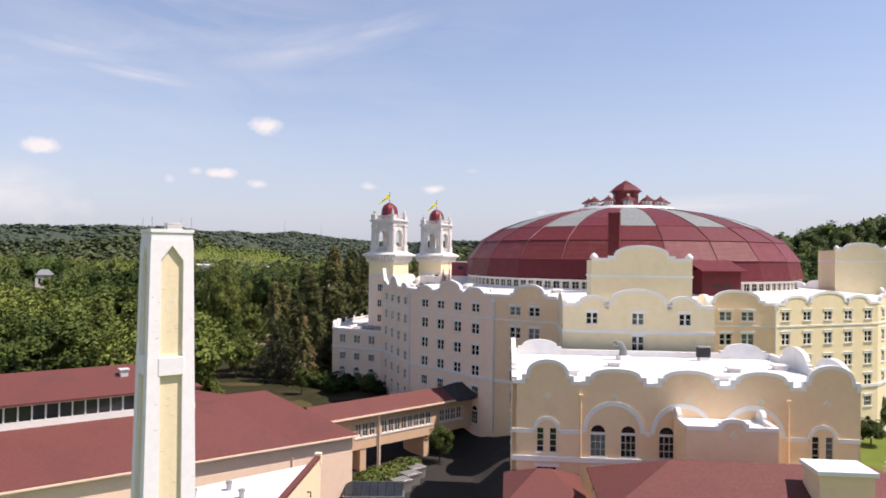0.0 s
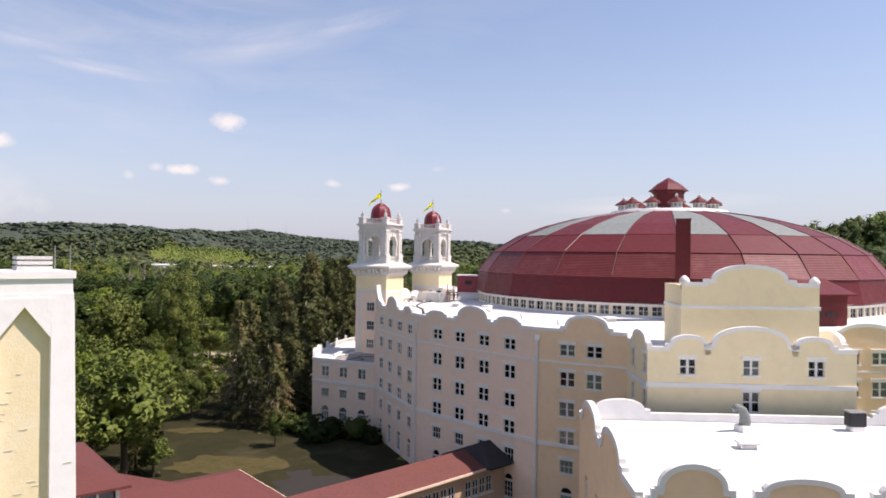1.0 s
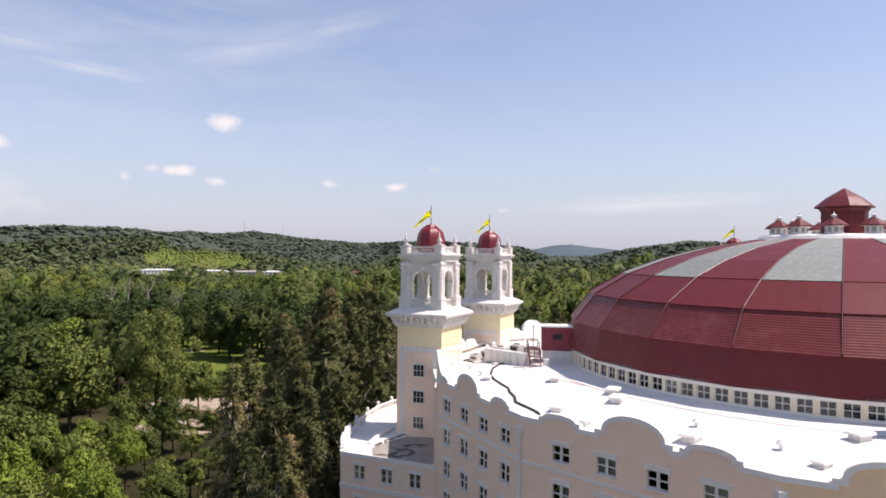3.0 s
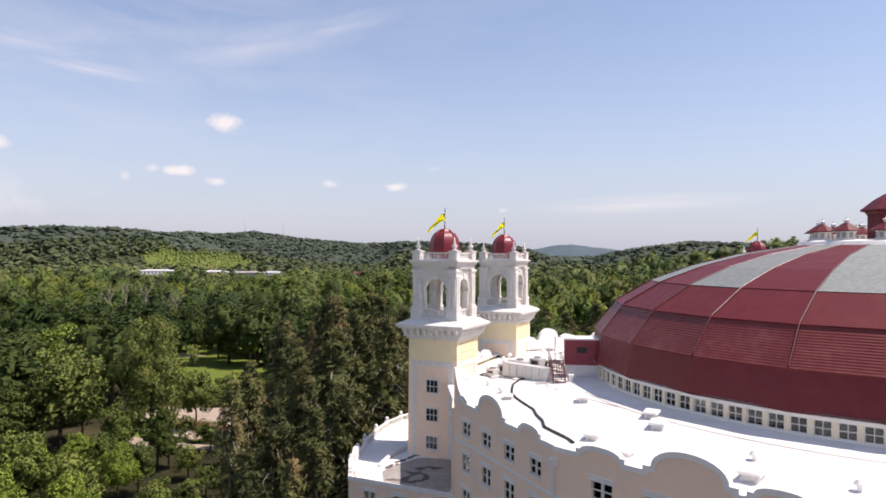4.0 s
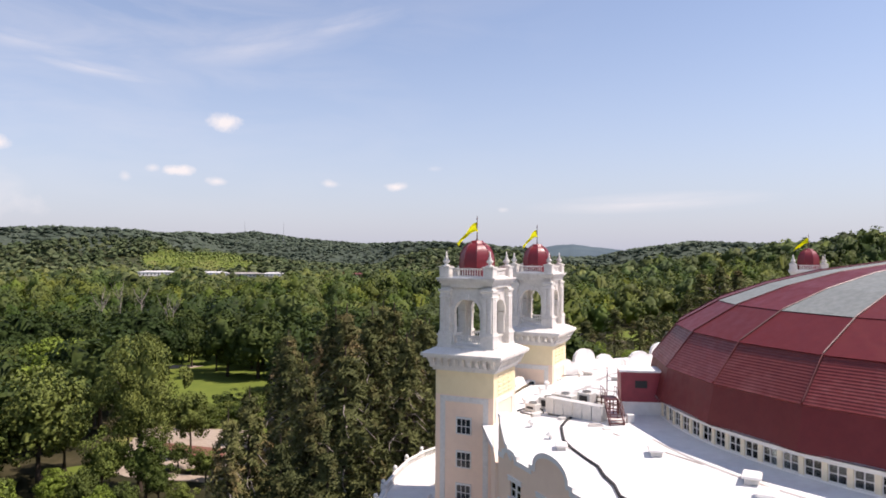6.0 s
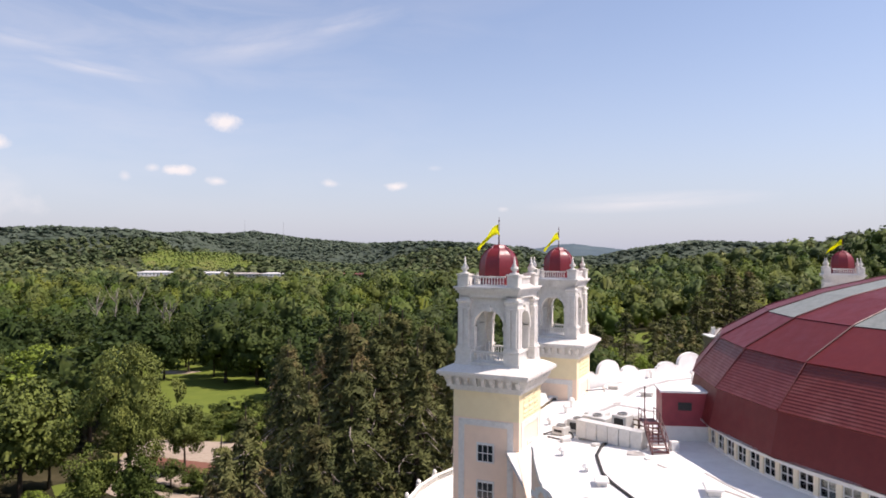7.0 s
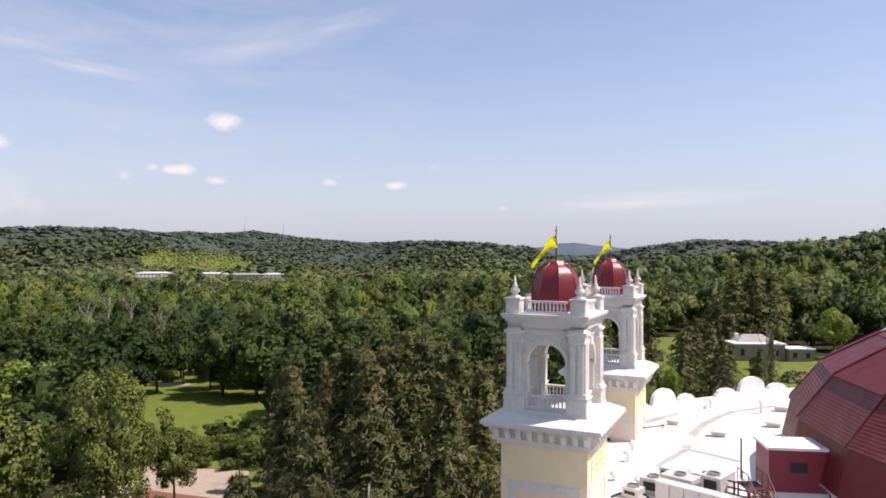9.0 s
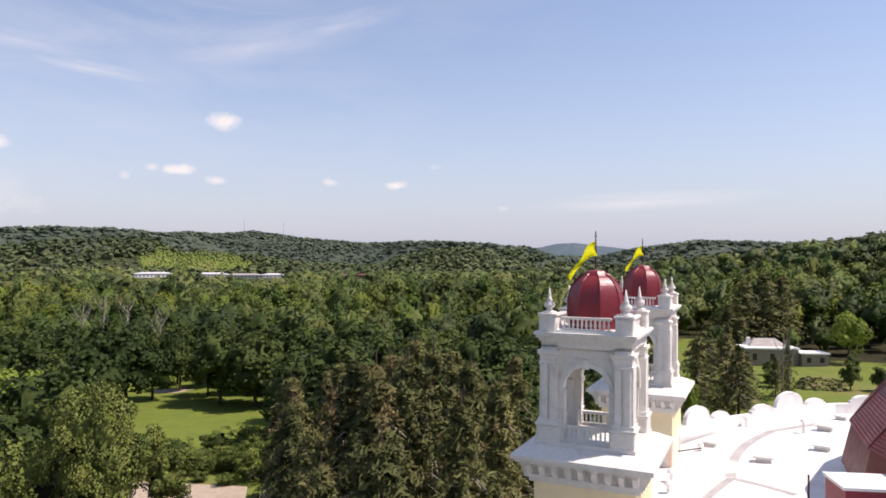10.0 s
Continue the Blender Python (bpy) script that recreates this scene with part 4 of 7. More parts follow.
# ---- bell towers ----
def bell_tower():
    th = thing("bell_tower", Matrix.Identity(4), "square cream bell tower with arched white belfry and red cupola", "tower", "bell towers")
    s = 3.2
    part("shaft", Geo().box(-s, s, -s, s, 0, 22.7), PINK, th)
    part("shaft_head", Geo().box(-s, s, -s, s, 22.7, 25.4), YELLOW, th, "yellow stucco band below the cornice")
    # raised stucco frame round the windows of each face, and the windows
    for f in range(4):
        m = spin(0, 0, 0, 90 * f)
        g = Geo().fret([-s + 0.55, -s + 1.1, s - 1.1, s - 0.55], [9.5, 22.05, 22.6], {(1, 0)}, -s - 0.06, -s)
        part("face_frame", g, AGED, th, m=m)
        for z in (18.9, 15.5, 12.2):
            g = Geo().fret([-0.85, -0.72, -0.27, -0.22, 0.22, 0.27, 0.72, 0.85], [z - 0.1, z, z + 0.69, z + 0.76, z + 1.45, z + 1.65], {(i, j) for i in (1, 3, 5) for j in (1, 3)}, -s - 0.1, -s)
            w_ = part("window", g, FRAME, th, m=m)
            part("pane", Geo().box(-0.72, 0.72, -s - 0.03, -s - 0.01, z, z + 1.45), PANE_DARK, w_)
        # raised scroll panels near the top of the shaft
        for x in (-1.5, 0, 1.5) if f % 2 == 0 else ():
            hang("scroll_panel", SCROLL, th, m @ Matrix.Translation((x, -s, 22.8)))
    # corbelled cornice
    g = Geo()
    for a, z0, z1 in ((3.45, 25.2, 25.5), (3.7, 25.5, 25.7)):
        g.box(-a, a, -a, a, z0, z1)
    g.box(-3.55, 3.55, -3.55, 3.55, 25.7, 26.55)
    part("frieze", g, AGED, th)
    g = Geo()
    for a, b, z0, z1 in ((4.2, 4.2, 26.5, 26.7), (4.4, 4.4, 26.7, 26.98)):
        g.box(-a, a, -a, a, z0, z1)
    g.box(-4.4, 4.4, -4.4, 4.4, 26.98, 27.5, taper=1.05)
    part("cornice", g, AGED, th)
    br = Geo().prism([(-0.17, 25.55), (0.17, 25.55), (0.17, 26.5), (-0.17, 26.5)], -0.28, 0.0).add([(-0.17, -0.28, 25.75), (0.17, -0.28, 25.75), (0.17, -0.62, 26.3), (-0.17, -0.62, 26.3), (0.17, -0.62, 26.5), (-0.17, -0.62, 26.5), (0.17, -0.28, 26.5), (-0.17, -0.28, 26.5)],
                                                                                                     [(0, 1, 2, 3), (3, 2, 4, 5), (0, 3, 5, 7), (1, 6, 4, 2), (7, 5, 4, 6)]).mesh("bracket", AGED)
    for f in range(4):
        for i in range(9):
            hang("bracket", br, th, spin(0, 0, 0, 90 * f) @ Matrix.Translation((-3.3 + 6.6 * i / 8, -3.5, 0)))
    # belfry: four corner piers, arches between, an entablature
    b = 2.85
    part("belfry_floor", Geo().box(-3.15, 3.15, -3.15, 3.15, 27.4, 27.75), AGED, th)
    for sx in (-1, 1):
        for sy in (-1, 1):
            x, y = sx * (b - 0.52), sy * (b - 0.52)
            m = Matrix.Translation((x, y, 0))
            g = Geo().box(-0.76, 0.76, -0.76, 0.76, 27.7, 28.75, bevel=0.05).box(-0.83, 0.83, -0.83, 0.83, 28.75, 28.9)
            part("pedestal", g, AGED, th, m=m)
            pier = part("pier", Geo().box(-0.52, 0.52, -0.52, 0.52, 28.9, 33.9), AGED, th, m=m)
            for q in (-1, 1):          # pilasters with cap and base on the outer faces
                part("pilaster", Geo().box(0.522 if sx > 0 else -0.64, 0.64 if sx > 0 else -0.522, q * 0.28 - 0.2, q * 0.28 + 0.2, 29.15, 32.6), AGED, pier)
                part("pilaster", Geo().box(q * 0.28 - 0.2, q * 0.28 + 0.2, 0.522 if sy > 0 else -0.64, 0.64 if sy > 0 else -0.522, 29.15, 32.6), AGED, pier)
            part("pier_base", Geo().box(-0.70, 0.70, -0.70, 0.70, 28.9, 29.15), AGED, pier)
            part("pier_cap", Geo().lathe([(0.62 * 1.414, 32.6), (0.66 * 1.414, 32.75), (0.58 * 1.414, 32.8), (0.60 * 1.414, 33.2), (0.72 * 1.414, 33.3), (0.72 * 1.414, 33.5)], 4, phase=math.pi / 4), AGED, pier)
    arcpts = lambda r, zc: [(-r * math.cos(math.pi * i / 16), zc + r * math.sin(math.pi * i / 16)) for i in range(17)]
    for f in range(4):
        m = spin(0, 0, 0, 90 * f)
        w = b - 1.04
        g = Geo().prism([(-w - 0.05, 33.7), (-w - 0.05, 30.9)] + arcpts(1.48, 31.05) + [(w + 0.05, 30.9), (w + 0.05, 33.7)], -b + 0.32, -b + 0.95)
        g.box(-w - 0.05, -1.42, -b + 0.32, -b + 0.95, 27.75, 30.95).box(1.42, w + 0.05, -b + 0.32, -b + 0.95, 27.75, 30.95)
        ar = part("arch", g, AGED, th, m=m)
        g = Geo().prism(arcpts(1.76, 31.05) + arcpts(1.46, 31.05)[::-1], -b + 0.20, -b + 0.33).box(-0.2, 0.2, -b + 0.12, -b + 0.34, 32.4, 33.0)
        g.box(-1.8, -1.36, -b + 0.2, -b + 0.34, 30.75, 31.05).box(1.36, 1.8, -b + 0.2, -b + 0.34, 30.75, 31.05)
        part("archivolt", g, AGED, ar)
        part("frieze_panel", Geo().fret([-1.7, -1.6, 1.6, 1.7], [33.05, 33.13, 33.5, 33.58], {(1, 1)}, -b + 0.26, -b + 0.33), AGED, ar)
        rail = part("balustrade", Geo().box(-1.45, 1.45, -b + 0.42, -b + 0.66, 27.75, 27.92).box(-1.45, 1.45, -b + 0.40, -b + 0.68, 28.55, 28.72), AGED, th, m=m)
        for i in range(9):
            hang("baluster", BALUSTER, rail, Matrix.Translation((-1.15 + 2.3 * i / 8, -b + 0.54, 27.9)))
        # roof balustrade
        rail = part("balustrade", Geo().box(-1.6, 1.6, -b + 0.18, -b + 0.42, 34.75, 34.9).box(-1.6, 1.6, -b + 0.16, -b + 0.44, 35.5, 35.66), AGED, th, m=m)
        for i in range(11):
            hang("baluster", BALUSTER, rail, Matrix.Translation((-1.4 + 2.8 * i / 10, -b + 0.30, 34.88)))
    g = Geo().box(-b, b, -b, b, 33.7, 34.3).box(-b - 0.12, b + 0.12, -b - 0.12, b + 0.12, 34.1, 34.3).box(-b - 0.28, b + 0.28, -b - 0.28, b + 0.28, 34.3, 34.5).box(-b - 0.4, b + 0.4, -b - 0.4, b + 0.4, 34.5, 34.68)
    part("entablature", g, AGED, th)
    part("ceiling", Geo().box(-b + 0.3, b - 0.3, -b + 0.3, b - 0.3, 33.66, 33.72), AGED, th)
    part("roof_deck", Geo().box(-b, b, -b, b, 34.68, 34.8), ROOFING, th)
    for sx in (-1, 1):
        for sy in (-1, 1):
            m = Matrix.Translation((sx * (b - 0.42), sy * (b - 0.42), 34.7))
            pd_ = part("corner_pedestal", Geo().box(-0.55, 0.55, -0.55, 0.55, 0, 1.0, bevel=0.05).box(-0.62, 0.62, -0.62, 0.62, 1.0, 1.15), AGED, th, m=m)
            part("finial", Geo().lathe([(0.42, 1.15), (0.45, 1.25), (0.20, 1.32), (0.16, 1.42), (0.36, 1.6), (0.36, 1.75), (0.16, 1.95), (0.22, 2.02), (0.10, 2.12), (0.10, 2.3), (0.03, 2.75)], 10), AGED, pd_, smooth=True)
    # octagonal cupola
    prof = [(1.72, 34.75), (1.82, 35.3), (1.86, 36.0), (1.83, 36.7), (1.68, 37.35), (1.36, 37.9), (0.90, 38.28), (0.42, 38.5), (0.14, 38.58)]
    zs = np.linspace(34.75, 38.55, 26)
    fine = [(float(np.interp(z, [p[1] for p in prof], [p[0] for p in prof])), float(z)) for z in zs]
    fine = [(sum(q[0] for q in fine[max(0, i - 2):i + 3]) / len(fine[max(0, i - 2):i + 3]), z) for i, (_, z) in enumerate(fine)]
    cu = part("cupola", Geo().lathe(fine + [(0.14, 38.6)], 8, phase=radians(22.5)), DOMERED, th, "dark red eight sided metal cupola")
    for i in range(8):
        a = radians(22.5 + 45 * i)
        part("cupola_rib", Geo().tube([(r * math.cos(a), r * math.sin(a), z) for r, z in prof[1:]], 0.035, 4), DOMERED, cu)
    pole = part("flagpole", Geo().tube([(0, 0, 38.3), (0, 0, 38.6), (0, 0, 38.7), (0, 0, 39.2), (0, 0, 41.2)], [0.22, 0.18, 0.07, 0.06, 0.03], 8).lathe([(0.02, 40.75), (0.1, 40.85), (0.02, 40.95)], 8), SEAM, th)
    return th, pole


def flag(parent, lean, droop):
    """A narrow pennant, hanging in folds from the pole."""
    g = Geo()
    n, rows = 14, 4
    for i in range(n + 1):
        s = i / n
        x = -2.9 * s * math.cos(lean + 0.35 * s)
        z = 40.5 - droop * 2.7 * s ** 1.3
        w = 1.0 * (1 - 0.70 * s ** 0.8)
        for j in range(rows + 1):
            g.v.append((x, 0.12 * math.sin(7 * s + 1.1 * j), z - w * j / rows + 0.08 * math.sin(9 * s)))
    g.f = [(i * (rows + 1) + j, (i + 1) * (rows + 1) + j, (i + 1) * (rows + 1) + j + 1, i * (rows + 1) + j + 1) for i in range(n) for j in range(rows)]
    ob = part("pennant", g, FLAG, parent, "bright yellow pennant", m=spin(0, 0, 0, -T_AX - 90 + 35))
    so = ob.modifiers.new("thickness", "SOLIDIFY")
    so.thickness = 0.015
    return ob


BALUSTER = Geo().lathe([(0.07, 0), (0.07, 0.08), (0.045, 0.12), (0.085, 0.25), (0.045, 0.5), (0.07, 0.58), (0.07, 0.66)], 6).mesh("baluster", WHITE, True)
PANE_DARK = material("dark_window_glass", (0.03, 0.035, 0.04), (0.02, 0.022, 0.026), 0.06, grain=0.8, bump=0.0)
grid = [(i, j) for j in range(19) for i in range(15)]
g = Geo()
for i, j in grid:
    x, z = -0.56 + 1.12 * i / 14, 2.2 * j / 18
    u, v = (x + 0.56) % 0.373 - 0.187, (z + 0.1) % 0.44 - 0.22
    ring = math.hypot(u, v)
    g.v.append((x, -0.09 if 0.07 < ring < 0.17 and 0 < i < 14 and 0 < j < 18 else -0.02, z))
g.f = [(j * 15 + i, j * 15 + i + 1, j * 15 + i + 16, j * 15 + i + 15) for j in range(18) for i in range(14)]
SCROLL = g.mesh("scroll_panel", YELLOW)
tower, tpole = bell_tower()
flag(tpole, 0.1, 0.85)
tower.matrix_basis = spin(TA.x, TA.y, 0, T_AX + 90)
for x, y, turn in ((TB.x, TB.y, T_AX + 90), (13.4, 57.4, 62 + 90)):
    copy_thing(tower, spin(x, y, 0, turn))

CHALK = material("chalky_white_paint", (0.88, 0.86, 0.86), (0.84, 0.82, 0.82), 0.8, grain=2.0, stain=0.6, bump=0.12, stain_color=(0.70, 0.66, 0.62), stain_amount=0.25)
YBRICK = material("pale_yellow_brick", (0.82, 0.70, 0.47), (0.78, 0.65, 0.42), 0.85, grain=3.0, stain=0.8, bump=0.25, stain_color=(0.80, 0.74, 0.62), stain_amount=0.5)
METALW = material("pale_duct_metal", (0.62, 0.61, 0.58), (0.55, 0.54, 0.51), 0.5, 0.1, grain=3, bump=0.05)
PEACH = material("peach_stucco", (0.68, 0.47, 0.31), (0.64, 0.44, 0.29), 0.85, grain=1.5, stain=0.2, bump=0.12, stain_amount=0.15)


# ---- annex beside the tower ----
annex = thing("annex", Matrix.Identity(4), "three storey cream side block with curved white parapet", "building")
AN = (-61.3, -1.4)
am, alen = frame_of(AN, A)
facade(annex, AN, A, 0, 11.2, [(x, z, w, h, s) for x in (2.6, 6.2, 9.8) for z, w, h, s in ((8.75, 1.4, 1.6, "pair"), (5.35, 1.4, 1.3, "sash"), (0.7, 1.5, 3.1, "arch"))], PINK, curtain=0.2)
band(annex, AN, A, 7.6, 0.4, 0.14)
band(annex, AN, A, 11.2, 0.45, 0.12)
ARC = [AN, (-61.4, 3.0), (-61.0, 7.5), (-60.4, 12.0), (-59.2, 17.0), (-57.9, 21.3), (-56.0, 24.8), (-53.5, 27.8), (-50.0, 30.5)]
part("curved_wall", Geo().slab(ARC + [(-45, 24), (-47, 6), (-48.5, -6)], 0.05, 10.9), PINK, annex)
part("roof", Geo().slab([(x + 0.3, y) for x, y in ARC[1:]] + [(-45, 24), (-47, 6), (-50.0, -6.8), (-60.3, -1.6)], 10.9, 11.15), ROOFING, annex, "white membrane roof")
# real dirt here, plus the tower's shadow painted as a darker patch
part("stained_roof", Geo().slab([(-57.5, -2.2), (-50.8, -5.6), (-47.6, 5.8), (-53.6, 6.6), (-56.2, 4.0), (-57.8, 1.5)], 11.1, 11.19), DIRTY, annex, "dark membrane patch, dirt with the tower's shade painted in")
MOULD = material("dark_mould_stain", (0.10, 0.09, 0.08), (0.16, 0.145, 0.13), 0.9, grain=3.0, bump=0.1)
for k, pts in enumerate(([(-57.0, -1.4), (-56.0, -1.6), (-54.8, -0.6), (-54.0, 0.6)], [(-55.6, -2.0), (-54.2, -2.2), (-53.0, -1.2), (-53.3, 0.2), (-54.4, 0.8)], [(-57.6, 2.0), (-56.4, 4.4), (-54.6, 7.0), (-53.4, 8.4)], [(-53.8, 2.2), (-52.6, 2.8), (-51.6, 2.4)])):
    g = Geo()
    rr = random.Random(k)
    for (x0, y0), (x1, y1) in zip(pts, pts[1:]):
        for _ in range(5):
            f = rr.random()
            x, y, a, b, w = x0 + (x1 - x0) * f + rr.uniform(-0.3, 0.3), y0 + (y1 - y0) * f + rr.uniform(-0.3, 0.3), rr.uniform(0.3, 0.8), rr.uniform(0.12, 0.3), math.atan2(y1 - y0, x1 - x0)
            ring_ = [(x + a * math.cos(t) * math.cos(w) - b * math.sin(t) * math.sin(w), y + a * math.cos(t) * math.sin(w) + b * math.sin(t) * math.cos(w)) for t in np.linspace(0, 5.7, 10)]
            z = 11.19 + 0.002 * rr.random()
            g.slab(ring_, 11.15, z + 0.01)
    part("dirt_streak", g, MOULD, annex, "dark streak of mould on the membrane")
# upstand between the two halves of the annex roof
part("upstand", Geo().tube([(-58.2, 3.0, 11.3), (-57.2, 6.6, 11.4), (-55.4, 10.2, 11.5)], 0.28, 6), ROOFING, annex)
ROUND = Geo().lathe([(0.09, 0), (0.09, 0.08), (0.06, 0.13), (0.11, 0.28), (0.06, 0.55), (0.09, 0.62)], 6).mesh("baluster", WHITE, True)
for k, (p, q) in enumerate(zip(ARC[1:], ARC)):
    if k < 3:
        parapet(annex, p, q, 10.9, 11.6, [(frame_of(p, q)[1] / 2, 1.3, 0.9)] if k < 2 else [], WHITE, 0.35, 0.1)
        continue
    m, length = frame_of(p, q)
    rail = part("balustrade", Geo().box(0, length, 0, 0.35, 10.9, 11.35, m).box(0, length, 0.02, 0.33, 11.96, 12.12, m), WHITE, annex, "white painted roof balustrade")
    for i in range(int(length / 0.36)):
        hang("baluster", ROUND, rail, m @ Matrix.Translation((0.3 + 0.36 * i, 0.17, 11.34)))

for x, y in ARC[1:]:
    part("parapet_post", Geo().box(x - 0.28, x + 0.28, y - 0.28, y + 0.28, 10.9, 12.2, bevel=0.04).lathe([(0.05, 12.2), (0.24, 12.35), (0.26, 12.5), (0.16, 12.68), (0.02, 12.74)], 8, Matrix.Translation((x, y, 0))), WHITE, annex)

# ---- front block with five curved gables ----
FL, FR = (-31.1, -78.8), (1.4, -81.7)
fd = Vector((FR[0] - FL[0], FR[1] - FL[1])).normalized()
fn = Vector((-fd.y, fd.x))
flen = (Vector(FR) - Vector(FL)).length
FBL, FBR = tuple(Vector(FL) + 22.5 * fn), tuple(Vector(FR) + 22.5 * fn)
front = thing("front_block", Matrix.Identity(4), "tan stucco block with five curved gables and arched windows", "building")
bay = flen / 5
rows = []
for c in (1.5, 2.5, 3.5):
    rows += [(c * bay - 1.45, 7.35, 1.5, 3.1, "arch"), (c * bay + 1.45, 7.35, 1.5, 3.1, "arch")]
for c in (0.52, 4.48):
    rows += [(c * bay - 0.62, 7.6, 0.72, 2.4, "slit"), (c * bay + 0.62, 7.6, 0.72, 2.4, "slit")]
rows += [(0.52 * bay, 4.0, 2.0, 2.2, "sash"), (1.35 * bay, 4.0, 2.0, 2.2, "sash")]
facade(front, FL, FR, -3.1, 14.2, rows, TAN, curtain=0.15)
# dark block added inside so the windows look into painted shade
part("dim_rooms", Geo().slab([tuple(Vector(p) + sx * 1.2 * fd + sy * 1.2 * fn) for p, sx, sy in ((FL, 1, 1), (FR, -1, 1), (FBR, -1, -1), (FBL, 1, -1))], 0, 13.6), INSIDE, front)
parapet(front, FL, FR, 14.2, 14.5, [(3.43, 2.0, 1.55), (10.0, 2.32, 0.8), (16.9, 2.28, 0.82), (23.7, 2.24, 0.85), (30.0, 2.06, 1.6)], TAN, cope=0.13, step=0.55)
fm, _ = frame_of(FL, FR)
band(front, FL, FR, 6.75, 0.5, 0.2)
for p, q in ((FBL, FL), (FR, FBR)):
    facade(front, p, q, -3.1, 14.2, [(x, 7.6, 1.4, 2.6, "arch") for x in (4, 9, 14, 19)], TAN)
    parapet(front, p, q, 14.2, 14.75, [(x, 3.3, 1.5) for x in (5.2, 14.5)], TAN, cope=0.2)
parapet(front, FBR, FBL, 14.2, 14.75, [(3.6, 2.2, 0.9), (flen - 3.6, 2.2, 0.9)], WHITE)
part("roof", Geo().slab([tuple(Vector(p) + sx * 0.25 * fd + sy * 0.25 * fn) for p, sx, sy in ((FL, 1, 1), (FR, -1, 1), (FBR, -1, -1), (FBL, 1, -1))], 13.8, 14.15), ROOFING, front, "white membrane roof")
arcs = lambda r, zc, x: [(x - r * math.cos(math.pi * i / 18), zc + r * math.sin(math.pi * i / 18)) for i in range(19)]
for c in (1.5, 2.5, 3.5):
    part("arch_band", Geo().prism(arcs(3.0, 9.75, c * bay) + arcs(2.55, 9.75, c * bay)[::-1], -0.1, 0.0, fm), WHITE, front)
for c in (0.52, 4.48):
    part("arch_band", Geo().prism(arcs(1.35, 9.75, c * bay) + arcs(1.0, 9.75, c * bay)[::-1], -0.1, 0.0, fm), WHITE, front)
for x0, x1 in ((0, 0.52 * bay - 1.35), (0.52 * bay + 1.35, 1.5 * bay - 3.0), (1.5 * bay + 3, 2.5 * bay - 3), (2.5 * bay + 3, 3.5 * bay - 3), (3.5 * bay + 3, 4.48 * bay - 1.35), (4.48 * bay + 1.35, flen)):
    part("string_course", Geo().box(x0, x1, -0.09, 0.0, 9.45, 9.85, fm), WHITE, front)
for k in range(5):
    part("rosette", Geo().lathe([(0.42, 0), (0.42, 0.08), (0.22, 0.08), (0.22, 0.03), (0.01, 0.06)], 4, fm @ pose((3.4, 9.95, 16.9, 23.6, 29.7)[k], 0, 13.1, 90, 0, 0)), CREAM, front, "pale stucco diamond")
for c in (1.02, 4.0):
    part("downpipe", Geo().tube([(c * bay, -0.12, 0), (c * bay, -0.12, 13.0)], 0.08, 6, fm).box(c * bay - 0.2, c * bay + 0.2, -0.3, 0.0, 13.0, 13.35, fm), TAN, front)
# projecting stair block
PB = fm @ Matrix.Translation((15.45, -5.0, 0))
sb = thing("stair_block", PB, "small tan stucco block with a stepped white coped parapet", "building")
part("body", Geo().box(0, 7.95, 0, 4.95, 0, 11.3), TAN, sb)
parapet(sb, (0, 0), (7.95, 0), 11.3, 11.7, [(4.1, 1.0, 0.4)], TAN, 0.3, 0.13)
parapet(sb, (0, 4.95), (0, 0.35), 11.3, 11.7, [(1.0, 0.7, 0.45)], TAN, 0.3, 0.13)
parapet(sb, (7.95, 0.35), (7.95, 4.95), 11.3, 11.7, [(3.6, 0.7, 0.45)], TAN, 0.3, 0.13)
part("flat_roof", Geo().box(0.3, 7.65, 0.3, 4.9, 11.28, 11.4), ROOFING, sb)
part("rosette", Geo().lathe([(0.42, 0), (0.42, 0.08), (0.22, 0.08), (0.22, 0.03), (0.01, 0.06)], 4, pose(4.1, 0, 11.0, 90, 0, 0)), CREAM, sb, "pale stucco diamond")


def hip_roof(g, x0, x1, y0, y1, z, rise, inset, over=0.6):
    x0, x1, y0, y1 = x0 - over, x1 + over, y0 - over, y1 + over
    ym = (y0 + y1) / 2
    v = [(x0, y0, z), (x1, y0, z), (x1, y1, z), (x0, y1, z), (x0 + inset, ym, z + rise), (x1 - inset, ym, z + rise), (x0, y0, z - 0.15), (x1, y0, z - 0.15), (x1, y1, z - 0.15), (x0, y1, z - 0.15)]
    return g.add(v, [(0, 1, 5, 4), (1, 2, 5), (2, 3, 4, 5), (3, 0, 4), (6, 7, 1, 0), (7, 8, 2, 1), (8, 9, 3, 2), (9, 6, 0, 3), (9, 8, 7, 6)])


porch = thing("porch_building", fm @ Matrix.Translation((1.1 * bay, -17.0, 0)), "low building with a dark red hipped roof", "building")
part("body", Geo().box(0, 26, 0, 10.5, -3.1, 8.0), TAN, porch)
part("roof", hip_roof(Geo(), 0, 26, 0, 10.5, 8.0, 2.6, 6.0), ROOFRED, porch)
ch = part("chimney", Geo().box(14.8, 18.6, 0.5, 3.4, 6.0, 11.2), TAN, porch)
part("chimney_cap", Geo().box(14.6, 18.8, 0.3, 3.6, 11.2, 11.5), WHITE, ch)
low = thing("side_porch", fm @ Matrix.Translation((-0.6, -9.0, 0)), "small lean-to with a red pyramid roof", "building")
part("body", Geo().box(0.4, 6.6, 0.4, 8.9, -3.1, 5.4), TAN, low)
part("roof", hip_roof(Geo(), 0.4, 6.6, 0.4, 8.9, 5.4, 1.9, 3.1), ROOFRED, low)

